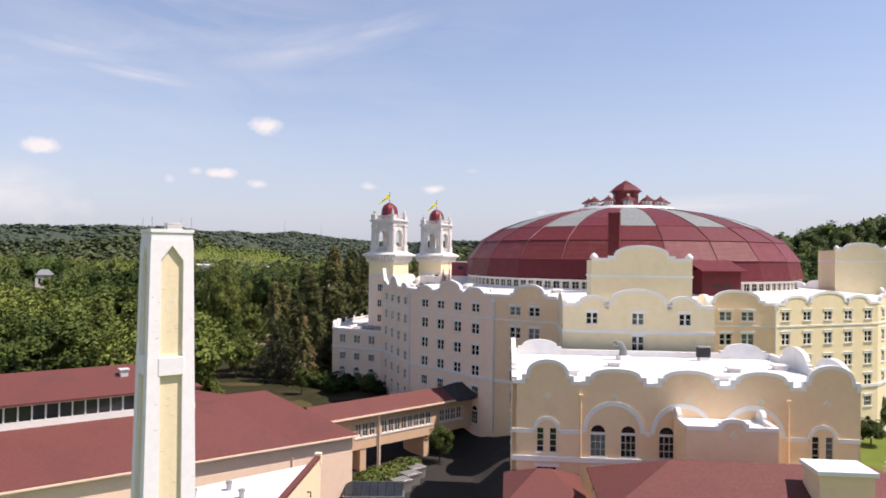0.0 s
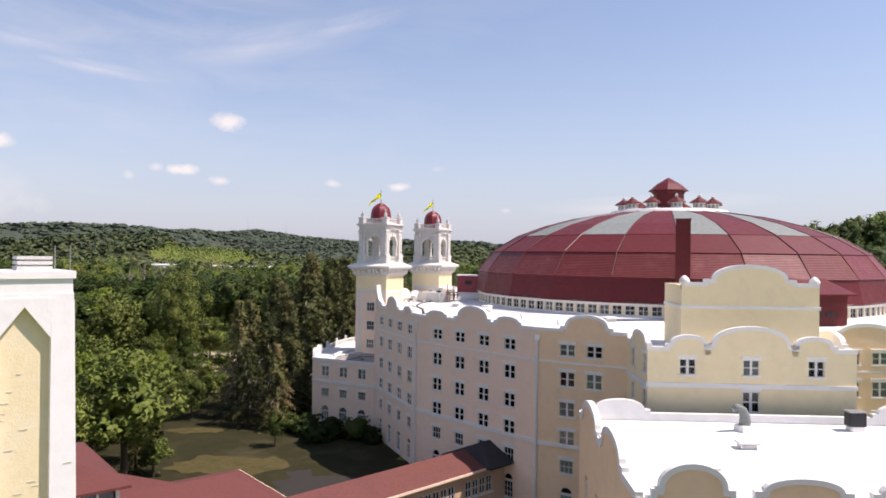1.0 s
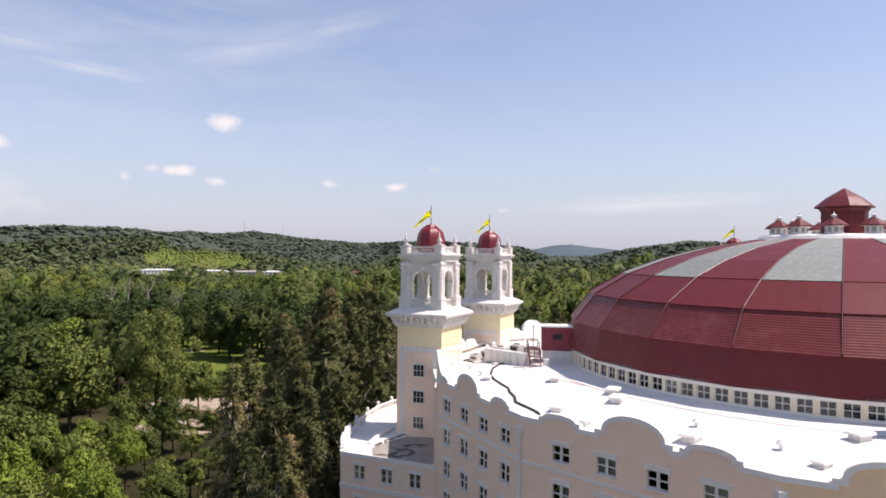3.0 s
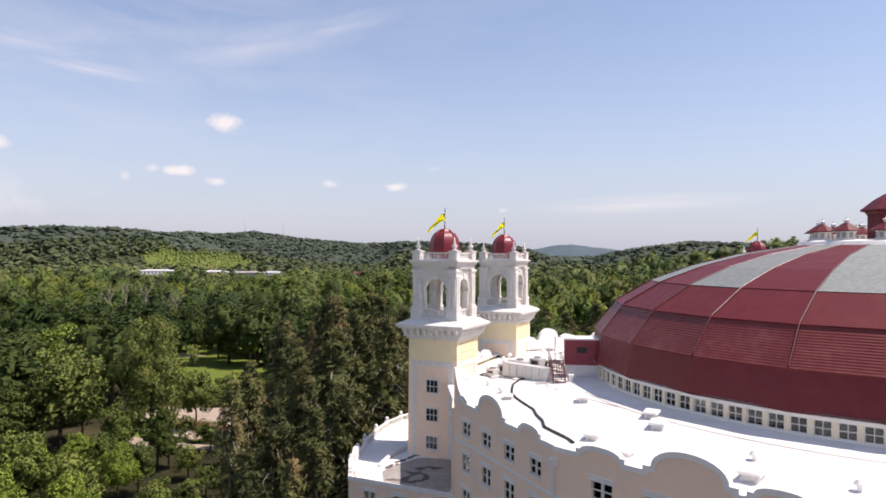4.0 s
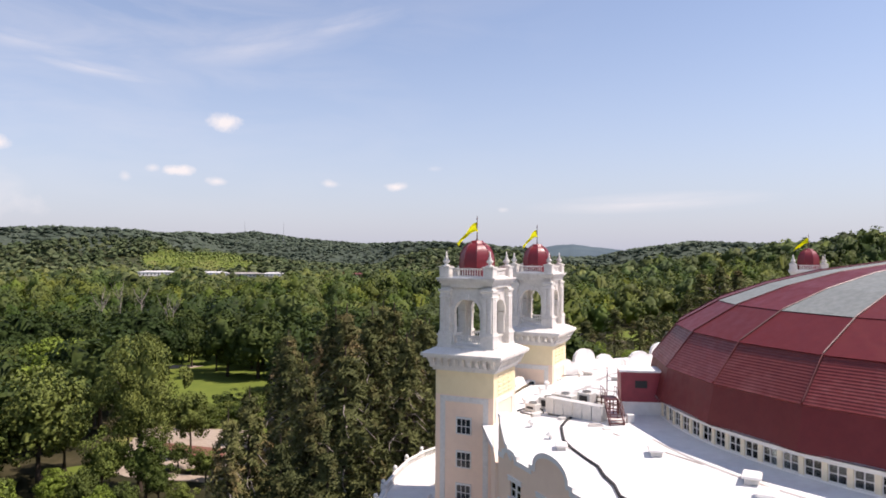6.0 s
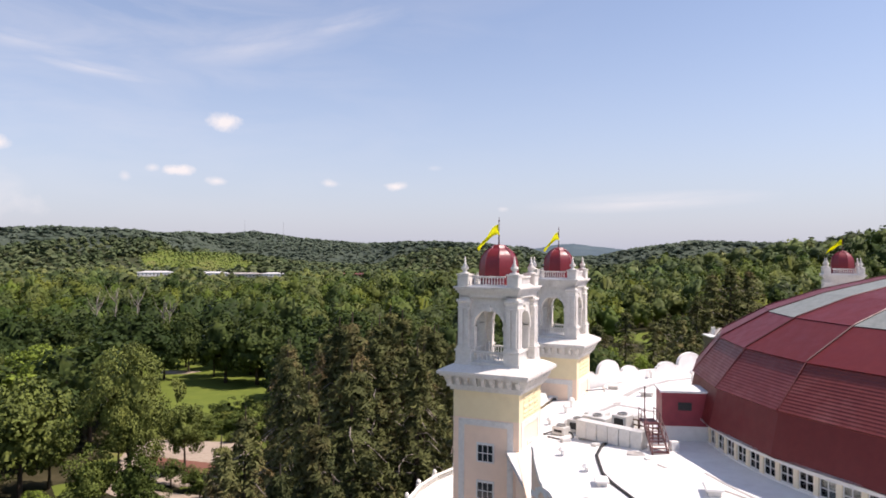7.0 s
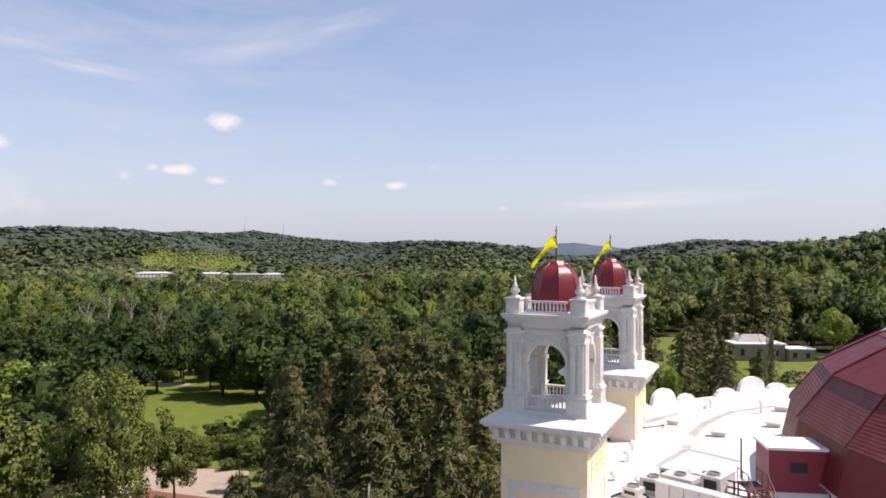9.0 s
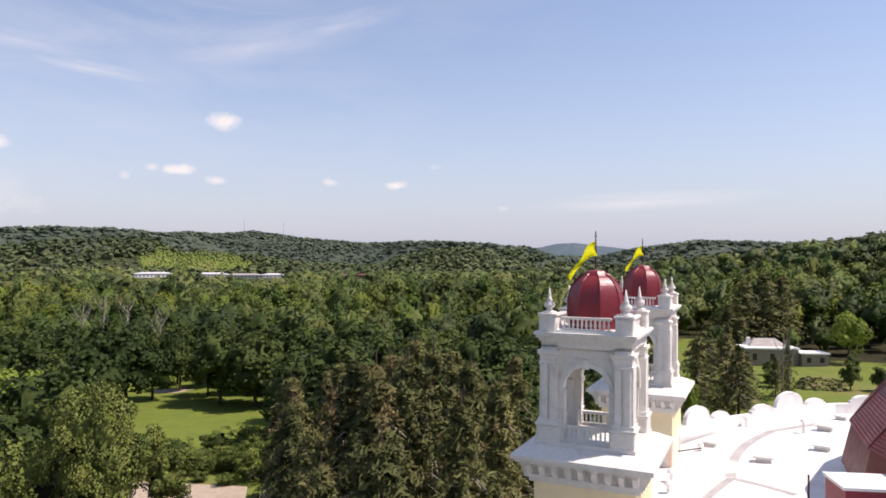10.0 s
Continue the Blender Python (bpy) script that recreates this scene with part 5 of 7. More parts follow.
# ---- obelisk-shaped chimney ----
ob_m = spin(-58.75, -95.5, 0, 36.8)
chim = thing("tall_chimney", ob_m, "tall tapering white painted chimney with recessed yellow brick panels", "chimney")
H_, tw, bw, pw = 28.4, 1.50, 1.98, 0.80      # height, half widths at top and foot, half width of the panels


def taper_at(z):
    return bw + (tw - bw) * z / H_


for sx in (-1, 1):
    for sy in (-1, 1):
        v = []
        for z in (0, H_ - 1.0):
            a, c = taper_at(z), pw
            v += [(sx * a, sy * a, z), (sx * c, sy * a, z), (sx * c, sy * (a - 0.4), z), (sx * (a - 0.4), sy * (a - 0.4), z), (sx * (a - 0.4), sy * c, z), (sx * a, sy * c, z)]
        part("corner_pier", Geo().add(v, [(i, (i + 1) % 6, 6 + (i + 1) % 6, 6 + i) for i in range(6)]), CHALK, chim)
a0, a1 = taper_at(0) - 0.26, taper_at(H_ - 1) - 0.26
part("core", Geo().add([(s * a, t * a, z) for z, a in ((0, a0), (H_ - 1.0, a1)) for s, t in ((-1, -1), (1, -1), (1, 1), (-1, 1))], [(0, 1, 5, 4), (1, 2, 6, 5), (2, 3, 7, 6), (3, 0, 4, 7)]), YBRICK, chim, "recessed pale yellow brick panels")
BR = random.Random(9)
bare = material("weathered_paint_edge", (0.58, 0.52, 0.42), (0.44, 0.40, 0.34), 0.9, grain=8, bump=0.2)
flakes = [Geo().box(-a, a, -0.012, 0.012, -b, b, bevel=0.004).mesh("paint_flake", bare) for a, b in ((0.13, 0.016), (0.08, 0.013), (0.05, 0.02), (0.10, 0.01))]
for f in range(4):
    m = spin(0, 0, 0, 90 * f)
    at_ = taper_at(H_ - 2)
    part("gable_head", Geo().prism([(-pw - 0.01, H_ - 2.3), (0, H_ - 1.2), (pw + 0.01, H_ - 2.3), (pw + 0.01, H_ - 0.9), (-pw - 0.01, H_ - 0.9)], -at_ + 0.01, -at_ + 0.35), CHALK, chim, m=m)
    z = H_ - 10.0
    part("cross_band", Geo().box(-pw - 0.12, pw + 0.12, -taper_at(z) - 0.05, -taper_at(z) + 0.4, z - 0.65, z + 0.65, bevel=0.03), CHALK, chim, m=m)
    if f in (0, 3):
        for k in range(30):        # edges of peeling paint along the brick courses
            zz = BR.uniform(8, H_ - 2.6)
            if abs(zz - z) < 0.8:
                continue
            if k % 3:
                at_x, deep = BR.uniform(-pw + 0.16, pw - 0.16), 0.255
            else:
                at_x, deep = BR.choice((-1, 1)) * BR.uniform(pw + 0.15, taper_at(zz) - 0.16), -0.003
            hang("paint_flake", BR.choice(flakes), chim, m @ Matrix.Translation((at_x, -taper_at(zz) + deep, zz)))
part("head", Geo().box(-1.5, 1.5, -1.5, 1.5, H_ - 1.0, H_ - 0.75).box(-1.47, 1.47, -1.47, 1.47, H_ - 0.75, H_ - 0.25).box(-1.55, 1.55, -1.55, 1.55, H_ - 0.25, H_), CHALK, chim)
cap = part("cowl", Geo().box(-0.1, 1.0, -0.5, 0.5, H_, H_ + 0.15).box(-0.1, 1.0, -0.5, 0.5, H_ + 0.21, H_ + 0.33).box(-0.1, 1.0, -0.5, 0.5, H_ + 0.39, H_ + 0.5).box(0.0, 0.9, -0.4, 0.4, H_ + 0.1, H_ + 0.45), METALW, chim, "louvred metal cowl")
for x, y in ((-1.4, -1.3), (1.4, -1.3), (-1.4, 1.3), (1.4, 1.3)):
    part("lightning_rod", Geo().tube([(x, y, H_), (x, y, H_ + 0.9)], 0.02, 5), METAL, chim)

# ---- long hall with clerestory ----
hall_turn = 36.8
hm = spin(-48.3, -61.4, 0, hall_turn)
hall = thing("long_hall", hm, "long low hall with dark red roof and clerestory windows", "building")
part("wall", Geo().box(-62, -0.5, 0.6, 26.0, -3.2, 4.5), PINK, hall)
g = Geo()
zr = 8.6
v = [(-63, 0, 4.6), (0, 0, 4.6), (0, 26.6, 4.6), (-63, 26.6, 4.6), (-63, 13.3, zr), (-6.6, 13.3, zr), (-63, 0, 4.35), (0, 0, 4.35), (0, 26.6, 4.35), (-63, 26.6, 4.35)]
g.add(v, [(0, 1, 5, 4), (1, 2, 5), (2, 3, 4, 5), (6, 7, 1, 0), (7, 8, 2, 1), (8, 9, 3, 2), (9, 8, 7, 6), (3, 9, 6, 0, 4)])
part("roof", g, ROOFRED, hall)
part("gutter", Geo().box(-63, 0.0, -0.12, 0.0, 4.36, 4.56), PINK, hall)
part("gutter", Geo().box(0.0, 0.12, -0.12, 26.6, 4.36, 4.56), PINK, hall)
part("downpipe", Geo().tube([(-8.5, 0.5, -3.0), (-8.5, 0.5, 4.4)], 0.09, 6), PINK, hall)
v = [(-63, 0, 4.64), (-8.5, 0, 4.64), (-17.5, 7.9, 8.45), (-63, 7.9, 8.45), (-10.0, 14.0, 8.0), (-17.5, 22.5, 9.05), (-63, 22.5, 9.05)]
part("upper_slope", Geo().add(v, [(0, 1, 2, 3), (1, 4, 2), (2, 4, 5), (2, 5, 6, 3)]), ROOFRED, hall)
x1 = -17.5
part("clerestory_wall", Geo().box(-63, x1, 7.9, 8.2, 6.5, 9.1).box(-63, x1, 7.9, 8.2, 10.75, 11.25).box(x1 - 0.3, x1, 8.2, 22, 6.5, 11.25), WHITE, hall)
# dark sheet added behind the panes as the hall's inner shade
part("clerestory_inside", Geo().box(-63, x1 - 0.3, 8.9, 9.0, 8.6, 11), INSIDE, hall)
n = 22
cw = 1.25
for i in range(n):
    x = x1 - 0.5 - cw * (i + 1)
    w_ = part("clerestory_window", Geo().box(x, x + 0.16, 7.86, 8.16, 9.1, 10.75).box(x + 0.16, x + cw, 7.92, 8.1, 9.1, 9.2), WHITE, hall)
    part("pane", Geo().box(x + 0.16, x + cw, 8.0, 8.03, 9.2, 10.75), PANE_DARK, w_)
v = [(-63, 7.2, 11.15), (x1 + 0.6, 7.2, 11.15), (x1 + 0.6, 22.8, 11.15), (-63, 22.8, 11.15), (-63, 15, 13.2), (x1 - 4.5, 15, 13.2), (-63, 7.2, 10.95), (x1 + 0.6, 7.2, 10.95), (x1 + 0.6, 22.8, 10.95), (-63, 22.8, 10.95)]
part("upper_roof", Geo().add(v, [(0, 1, 5, 4), (1, 2, 5), (2, 3, 4, 5), (6, 7, 1, 0), (7, 8, 2, 1), (8, 9, 3, 2), (9, 8, 7, 6), (3, 9, 6, 0, 4)]), ROOFRED, hall)

hall_vent = thing("roof_vent", spin(-75.1, -66.5, 12.0, hall_turn), "small white metal vent box with a dark opening", "roof vent", "roof vents")
part("box", Geo().box(-0.42, 0.42, -0.42, 0.42, 0, 1.05, bevel=0.03), METALW, hall_vent)
part("cap", Geo().box(-0.55, 0.55, -0.55, 0.55, 1.05, 1.2, bevel=0.03), METALW, hall_vent)

# ---- covered bridge to the hotel ----
bm_, blen = frame_of((-53.8, -55.8), (-32.2, -36.4))
bridge = thing("covered_bridge", bm_, "raised peach stucco walkway with red roof and a row of windows", "bridge")
ops = [(x0 + 1.16 * i, x0 + 1.16 * i + 1.0, 1.7, 3.62, 0) for x0, n in ((5.3, 3), (9.75, 8), (20.6, 4)) for i in range(n)]
part("wall", wall_geo(Geo(), blen, 0.1, 4.8, ops, 0.25), PEACH, bridge, weld=True)
part("back_wall", Geo().box(0, blen, 4.75, 5.0, 0.1, 4.8), PEACH, bridge)
part("deck", Geo().box(0, blen, 0.25, 4.75, 0.1, 0.4), PEACH, bridge)
for a, b_, c, d_, _ in ops:
    g = Geo().fret([a, a + 0.09, (a + b_) / 2 - 0.04, (a + b_) / 2 + 0.04, b_ - 0.09, b_], [c, c + 0.12, (c + d_) / 2 - 0.04, (c + d_) / 2 + 0.04, d_ - 0.1, d_], {(i, j) for i in (1, 3) for j in (1, 3)}, 0.03, 0.18)
    w_ = part("window", g, FRAME, bridge)
    part("pane", Geo().box(a, b_, 0.12, 0.135, c, d_), GLASS, w_).visible_shadow = False
for x0, x1 in ((5.2, 8.9), (9.6, 19.2), (20.45, 25.4)):
    part("sill_band", Geo().box(x0, x1, -0.08, 0.0, 1.5, 1.7), FRAME, bridge, "white sill band")
for x in (0.4, 6.2, 17.6, 27.6):
    part("pier", Geo().box(x, x + 1.0, 0.1, 4.9, -3.1, 0.1), PEACH, bridge)
part("pilaster", Geo().box(8.95, 9.5, -0.14, 0.0, -3.1, 4.7), PEACH, bridge)
part("downpipe", Geo().tube([(9.2, -0.24, -3.0), (9.2, -0.24, 4.7)], 0.09, 6), FRAME, bridge)
v = [(-1, -0.8, 4.85), (blen - 6, -0.8, 4.85), (blen - 6, 2.5, 6.35), (-1, 2.5, 6.35), (blen - 6, 5.8, 4.85), (-1, 5.8, 4.85)]
part("roof", Geo().add(v, [(0, 1, 2, 3), (3, 2, 4, 5)]).add([(x, y, z - 0.14) for x, y, z in v], [(3, 2, 1, 0), (5, 4, 2, 3)]), ROOFRED, bridge)
part("fascia", Geo().box(-1, blen - 6, -0.88, -0.8, 4.62, 4.88), PINK, bridge, "pale painted fascia board")
v = [(blen - 6, -1.6, 4.9), (blen + 0.3, -1.6, 4.9), (blen + 0.3, 6.6, 4.9), (blen - 6, 6.6, 4.9), (blen - 3, 2.5, 6.7), (blen - 1.5, 2.5, 6.7)]
part("end_roof", Geo().add(v, [(0, 1, 5, 4), (1, 2, 5), (2, 3, 4, 5), (3, 0, 4)]).add([(x, y, 4.75) for x, y, z in v[:4]], [(3, 2, 1, 0)]), DARKROOF, bridge, "black hipped end roof")

# service yard
yard = tagged(new("yard_paving", Geo().slab([(-57, -96), (-33.6, -96), (-33.6, -60), (-34.5, -44), (-41, -44), (-57, -61)], -3.05, -2.94).mesh("yard_paving", ASPHALT)), "dark asphalt service yard", "paving", kind="structure")


# ---- trees ----
TR = np.random.RandomState(11)


def quads_at(points, normals, size, rng, tilt=0.7, long=1.0, thin=1.0, form=0.3):
    """One small leaf clump (a four-cornered face) at each point, turned roughly along its normal, and the normals they are shaded with: form is how far these stray."""
    n = len(points)
    base = normals / (np.linalg.norm(normals, axis=1, keepdims=True) + 1e-9)
    nn = base + rng.normal(0, tilt, (n, 3))
    nn /= np.linalg.norm(nn, axis=1, keepdims=True) + 1e-9
    a = np.cross(nn, rng.normal(0, 1, (n, 3)))
    a /= np.linalg.norm(a, axis=1, keepdims=True) + 1e-9
    b = np.cross(nn, a)
    a = a * thin
    s = (size * rng.uniform(0.6, 1.35, n))[:, None] / 2
    ks = rng.uniform(0.6, 1.2, (n, 4, 1))
    q = np.stack([points - a * s * ks[:, 0] - b * s * long * 0.5, points + b * s * 0.4 * ks[:, 1] - a * s * 0.2 + b * s * long, points + a * s * ks[:, 2] + b * s * 0.3, points - b * s * ks[:, 3] + a * s * 0.4], 1)
    shade_n = base + rng.normal(0, form, (n, 3))
    return facing(q, shade_n / np.linalg.norm(shade_n, axis=1, keepdims=True))


def facing(q, normals):
    """Faces wound so that they look along their normals."""
    back = (np.cross(q[:, 1] - q[:, 0], q[:, 2] - q[:, 0]) * normals).sum(1) < 0
    q = q.copy()
    q[back] = q[back][:, ::-1]
    return q, normals


def broadleaf(count, size, seed, lobes=11, core=6, tilt=0.33, drawn=0.8, form=0.3, plump=1.0):
    """Leaf clumps of a billowing crown of unit height standing on z = 0, round a dim inner mass."""
    rng = np.random.RandomState(seed)
    k = np.arange(lobes)
    up_ = 1 - 1.72 * (k + 0.5) / lobes
    az = k * 2.39996 + rng.uniform(0, 6.28)
    flat = np.sqrt(np.maximum(0, 1 - up_ ** 2))
    c = np.stack([flat * np.cos(az), flat * np.sin(az), up_], 1) + rng.normal(0, 0.16, (lobes, 3))
    reach = rng.uniform(0.62, 1.2, (lobes, 1))
    mid = np.array((0, 0, 0.53))
    cent = mid + c * reach * (0.225, 0.225, 0.30)
    rad = rng.uniform(0.085, 0.155, lobes) * plump * (11 / max(lobes, 8)) ** 0.25
    cent[0] = (0.02, 0.0, 0.84)
    pts, nor = [], []
    while sum(len(p) for p in pts) < count:
        k = rng.randint(0, lobes, count)
        d = rng.normal(0, 1, (count, 3))
        d /= np.linalg.norm(d, axis=1, keepdims=True)
        p = cent[k] + d * rad[k][:, None] * (0.62 + 0.52 * rng.uniform(0, 1, (count, 1)) ** 0.55)
        inside = (np.linalg.norm(p[:, None] - cent[None], axis=2) < rad[None] * 0.6).sum(1) > 0
        out = ((p - mid) * d).sum(1) > -0.02
        keep = ~inside & out
        pts.append(p[keep])
        nor.append(d[keep])
    p, d = np.concatenate(pts)[:count], np.concatenate(nor)[:count]
    out = p - mid
    out /= np.linalg.norm(out, axis=1, keepdims=True)
    leaves, leaf_n = quads_at(p, d * 0.6 + out * 0.7 + (0, 0, 0.2), size, rng, tilt, form=form)
    # the inner mass: how far the lobes reach in each direction, drawn in; it is shaded round like the lobes
    n = core + 4
    ring, ring_n = [], []
    for i in range(core + 1):
        th = math.pi * (0.02 + 0.90 * i / core)
        for j in range(n):
            ph = 2 * math.pi * (j + 0.5 * (i % 2)) / n
            u = np.array((math.sin(th) * math.cos(ph), math.sin(th) * math.sin(ph), math.cos(th)))
            q = cent - mid
            b = q @ u
            disc = rad ** 2 - (q ** 2).sum(1) + b ** 2
            far = np.where(disc > 0, b + np.sqrt(np.maximum(disc, 0)), 0.12)
            k = int(far.argmax())
            p = mid + u * max(0.12, far[k] * drawn)
            w = 0.7 * (p - cent[k]) / rad[k] + 0.6 * u + (0, 0, 0.1)
            ring.append(p)
            ring_n.append(w / np.linalg.norm(w))
    ring, ring_n = np.array(ring).reshape(core + 1, n, 3), np.array(ring_n).reshape(core + 1, n, 3)
    around = lambda r: np.array([[r[i, j], r[i + 1, j], r[i + 1, (j + 1) % n], r[i, (j + 1) % n]] for i in range(core) for j in range(n)])
    return np.concatenate([leaves, around(ring)]), np.concatenate([np.repeat(leaf_n[:, None], 4, 1), around(ring_n)])


def conifer(count, size, seed, wide=0.19):
    """Drooping sprays of a ragged spruce of unit height."""
    rng = np.random.RandomState(seed)
    levels, arms = 21, 6
    out_p, out_n = [], []
    per = max(3, int(count / (levels * arms * 0.8)))
    for lv in range(levels):
        z = 0.08 + 0.89 * (lv / levels) ** 0.95
        reach = wide * (1 - z) ** 0.85 * rng.uniform(0.7, 1.2) + 0.008
        for b in range(arms):
            if rng.uniform() < 0.2:
                continue
            az = 2 * math.pi * (b / arms + rng.uniform(-0.1, 0.1)) + lv * 0.8
            ln = reach * rng.uniform(0.45, 1.3)
            s = rng.uniform(0.10, 1.0, per) ** 0.7
            side = rng.normal(0, 0.013, per) * (1.25 - s * 0.6)
            x, y = np.cos(az) * ln * s - np.sin(az) * side, np.sin(az) * ln * s + np.cos(az) * side
            zz = z + ln * (0.22 * s - 0.55 * s ** 2) - abs(rng.normal(0, 0.022, per)) * s
            out_p.append(np.stack([x, y, zz], 1))
            out_n.append(np.stack([np.cos(az) * 0.7 - np.sin(az) * side * 20, np.sin(az) * 0.7 + np.cos(az) * side * 20, np.full(per, 0.55)], 1))
    return quads_at(np.concatenate(out_p), np.concatenate(out_n), size, rng, 0.6, 1.7, 0.45, 0.45)


def quad_mesh(name, q, mat, tones=None, normals=None):
    """A mesh from an array of four-cornered faces."""
    n = len(q)
    me = bpy.data.meshes.new(name)
    me.vertices.add(4 * n)
    me.vertices.foreach_set("co", q.reshape(-1).astype(np.float32))
    me.loops.add(4 * n)
    me.loops.foreach_set("vertex_index", np.arange(4 * n, dtype=np.int32))
    me.polygons.add(n)
    me.polygons.foreach_set("loop_start", np.arange(0, 4 * n, 4, dtype=np.int32))
    me.update(calc_edges=True)
    me.materials.append(mat)
    if normals is not None:
        me.polygons.foreach_set("use_smooth", np.ones(n, dtype=bool))
        me.normals_split_custom_set_from_vertices((np.repeat(normals[:, None], 4, 1) if normals.ndim == 2 else normals).reshape(-1, 3).astype(np.float32))
    if tones is not None:
        me.attributes.new("tone", "FLOAT_VECTOR", "FACE").data.foreach_set("vector", tones.reshape(-1).astype(np.float32))
    return me


def tree_kind(name, kind, height, seed, label, leaves=5000, clump=0.0225, mat=None):
    """One tree with trunk, limbs and crown; returns its Empty, laid out of the way until copied."""
    rng = random.Random(seed)
    th = thing(name, Matrix.Identity(4), label, "tree", "trees round the hotel")
    if kind == "broad":
        g = Geo().tube([(0, 0, -0.3), (0.1, 0, height * 0.2), (-0.1, 0.1, height * 0.42), (0.1, 0, height * 0.72)], [height * 0.022, height * 0.017, height * 0.012, height * 0.004], 8)
        for i in range(7):
            a = 2 * math.pi * i / 7 + rng.uniform(-0.3, 0.3)
            z0, r = height * rng.uniform(0.25, 0.5), height * rng.uniform(0.16, 0.24)
            g.tube([(0, 0, z0), (r * 0.5 * math.cos(a), r * 0.5 * math.sin(a), z0 + height * 0.12), (r * math.cos(a), r * math.sin(a), z0 + height * rng.uniform(0.18, 0.28))], [height * 0.009, height * 0.006, height * 0.002], 5)
        part("trunk", g, BARK, th)
        fine_ = leaves > 3000
        q, n_ = broadleaf(leaves, clump, seed, 34 if fine_ else 20, 12 if fine_ else 9, 0.8 if fine_ else 0.5, 0.6 if fine_ else 0.84, 0.45 if fine_ else 0.4, 0.84 if fine_ else 1.0)
        hang("crown", quad_mesh("crown", q * height, mat or LEAF, None, n_), th)
    else:
        part("trunk", Geo().tube([(0, 0, -0.3), (0, 0, height * 0.4), (0, 0, height * 0.985)], [height * 0.014, height * 0.010, height * 0.002], 7), BARK, th)
        for i in range(24):
            a, z0, r = rng.uniform(0, 6.28), height * rng.uniform(0.12, 0.75), height * rng.uniform(0.12, 0.2)
            r *= 1.15 - z0 / height
            part("dead_branch", Geo().tube([(0, 0, z0), (r * 0.6 * math.cos(a), r * 0.6 * math.sin(a), z0 + 0.3), (r * math.cos(a), r * math.sin(a), z0 - r * 0.18), (1.15 * r * math.cos(a + 0.1), 1.15 * r * math.sin(a + 0.1), z0 - r * 0.4)], [0.09, 0.06, 0.045, 0.02], 4), DEADWOOD, th)
        q, n_ = conifer(leaves, clump, seed, 0.23 + 0.07 * rng.random())
        hang("crown", quad_mesh("crown", q * height, NEEDLE, None, n_), th)
    return th


def clear(x, y):
    """Whether a place is kept free of woodland."""
    if math.hypot(x, y) < 66 or y < -48 and x > -120 or x > -62 and y < 4:
        return True
    if ((x + 112) / 20) ** 2 + ((y - 128) / 36) ** 2 < 1 or ((x + 142) / 20) ** 2 + ((y - 180) / 26) ** 2 < 1 or ((x + 158) / 26) ** 2 + ((y - 168) / 11) ** 2 < 1:
        return True
    if -116 < x < -84 and 54 < y < 100 or -97 < x < -66 and 4 < y < 56 or -93 < x < -58 and -34 < y < 6:
        return True
    # the view over the lawn beside the spruces
    d, az = math.hypot(x + 63, y + 36), math.degrees(math.atan2(x + 63, y + 36))
    if d < 190 and -18.5 < az < -12.0:
        return True
    u, v = (x + 48.3) * 0.80 + (y + 61.6) * 0.60, -(x + 48.3) * 0.60 + (y + 61.6) * 0.80
    if -75 < u < 6 and -6 < v < 31:
        return True
    if x > 10 and y < 214 and x < 140 and y > -70 or 30 < x < 66 and 200 < y < 270:
        return True
    if -20 < x <= 10 and 60 < y < 175 or -66 < x < -20 and 30 < y < 72:
        return True
    return False


def in_view(x, y, pad=0.0):
    for ex, ey, yaw in ((-40, -150, -1.0), (-63, -36, 2.8)):
        a = math.degrees(math.atan2(x - ex, y - ey)) - yaw
        if abs(a) < 35 + pad and y > ey:
            return True
    return False



def in_meadow(x, y, d, az, grow=0.0):
    """The open slope across the valley, with a ragged edge."""
    return ((az + 16.6) / 4.2) ** 2 + ((d - 1340) / 150) ** 2 < 0.75 + grow + 1.1 * noise.noise(Vector((x / 110, y / 110, 1.0)))


HOUSE, SIGHT = (-290, 292), (0.497, -0.868)
ground_sheet()
BROAD = [tree_kind("broadleaf_tree", "broad", 18.0, 20 + i, "full green broadleaf tree in summer leaf", leaves=4200, clump=0.0233, mat=NEARLEAF if i % 3 else LEAF) for i in range(6)]
TALL = [tree_kind("broadleaf_tree", "broad", 25.0, 27, "tall spreading broadleaf tree with pale limbs showing", 19000, 0.0115, LEAF)]
LIME = [tree_kind("broadleaf_tree", "broad", 18.0, 29, "light lime green broadleaf tree", 6500, 0.018, LIMELEAF)]
MID = [tree_kind("broadleaf_tree", "broad", 18.0, 30 + i, "full dark green broadleaf tree at the lawn's edge", 1400, 0.046, DARKLEAF) for i in range(6)]
SPRUCE = [tree_kind("spruce_tree", "spruce", 25.0, 40 + i, "ragged spruce with drooping browning branches", 6200, 0.0174) for i in range(5)]
GARDEN_SPRUCE = [tree_kind("spruce_tree", "spruce", 25.0, 50 + i, "dark broad spruce on the garden lawn", 2600, 0.028) for i in range(3)]
placed = []


def plant(kinds, x, y, s, wide=1.0, sink=0.0):
    k = TR.randint(len(kinds))
    src = kinds[k]
    m = spin(x, y, terrain(x, y) - sink, TR.uniform(0, 360))
    if not src.get("used"):
        src["used"] = 1
        ob = src
        ob.matrix_basis = m
    else:
        ob = copy_thing(src, m)
    ob.scale = (s * wide, s * wide, s)
    placed.append((x, y))
    return ob


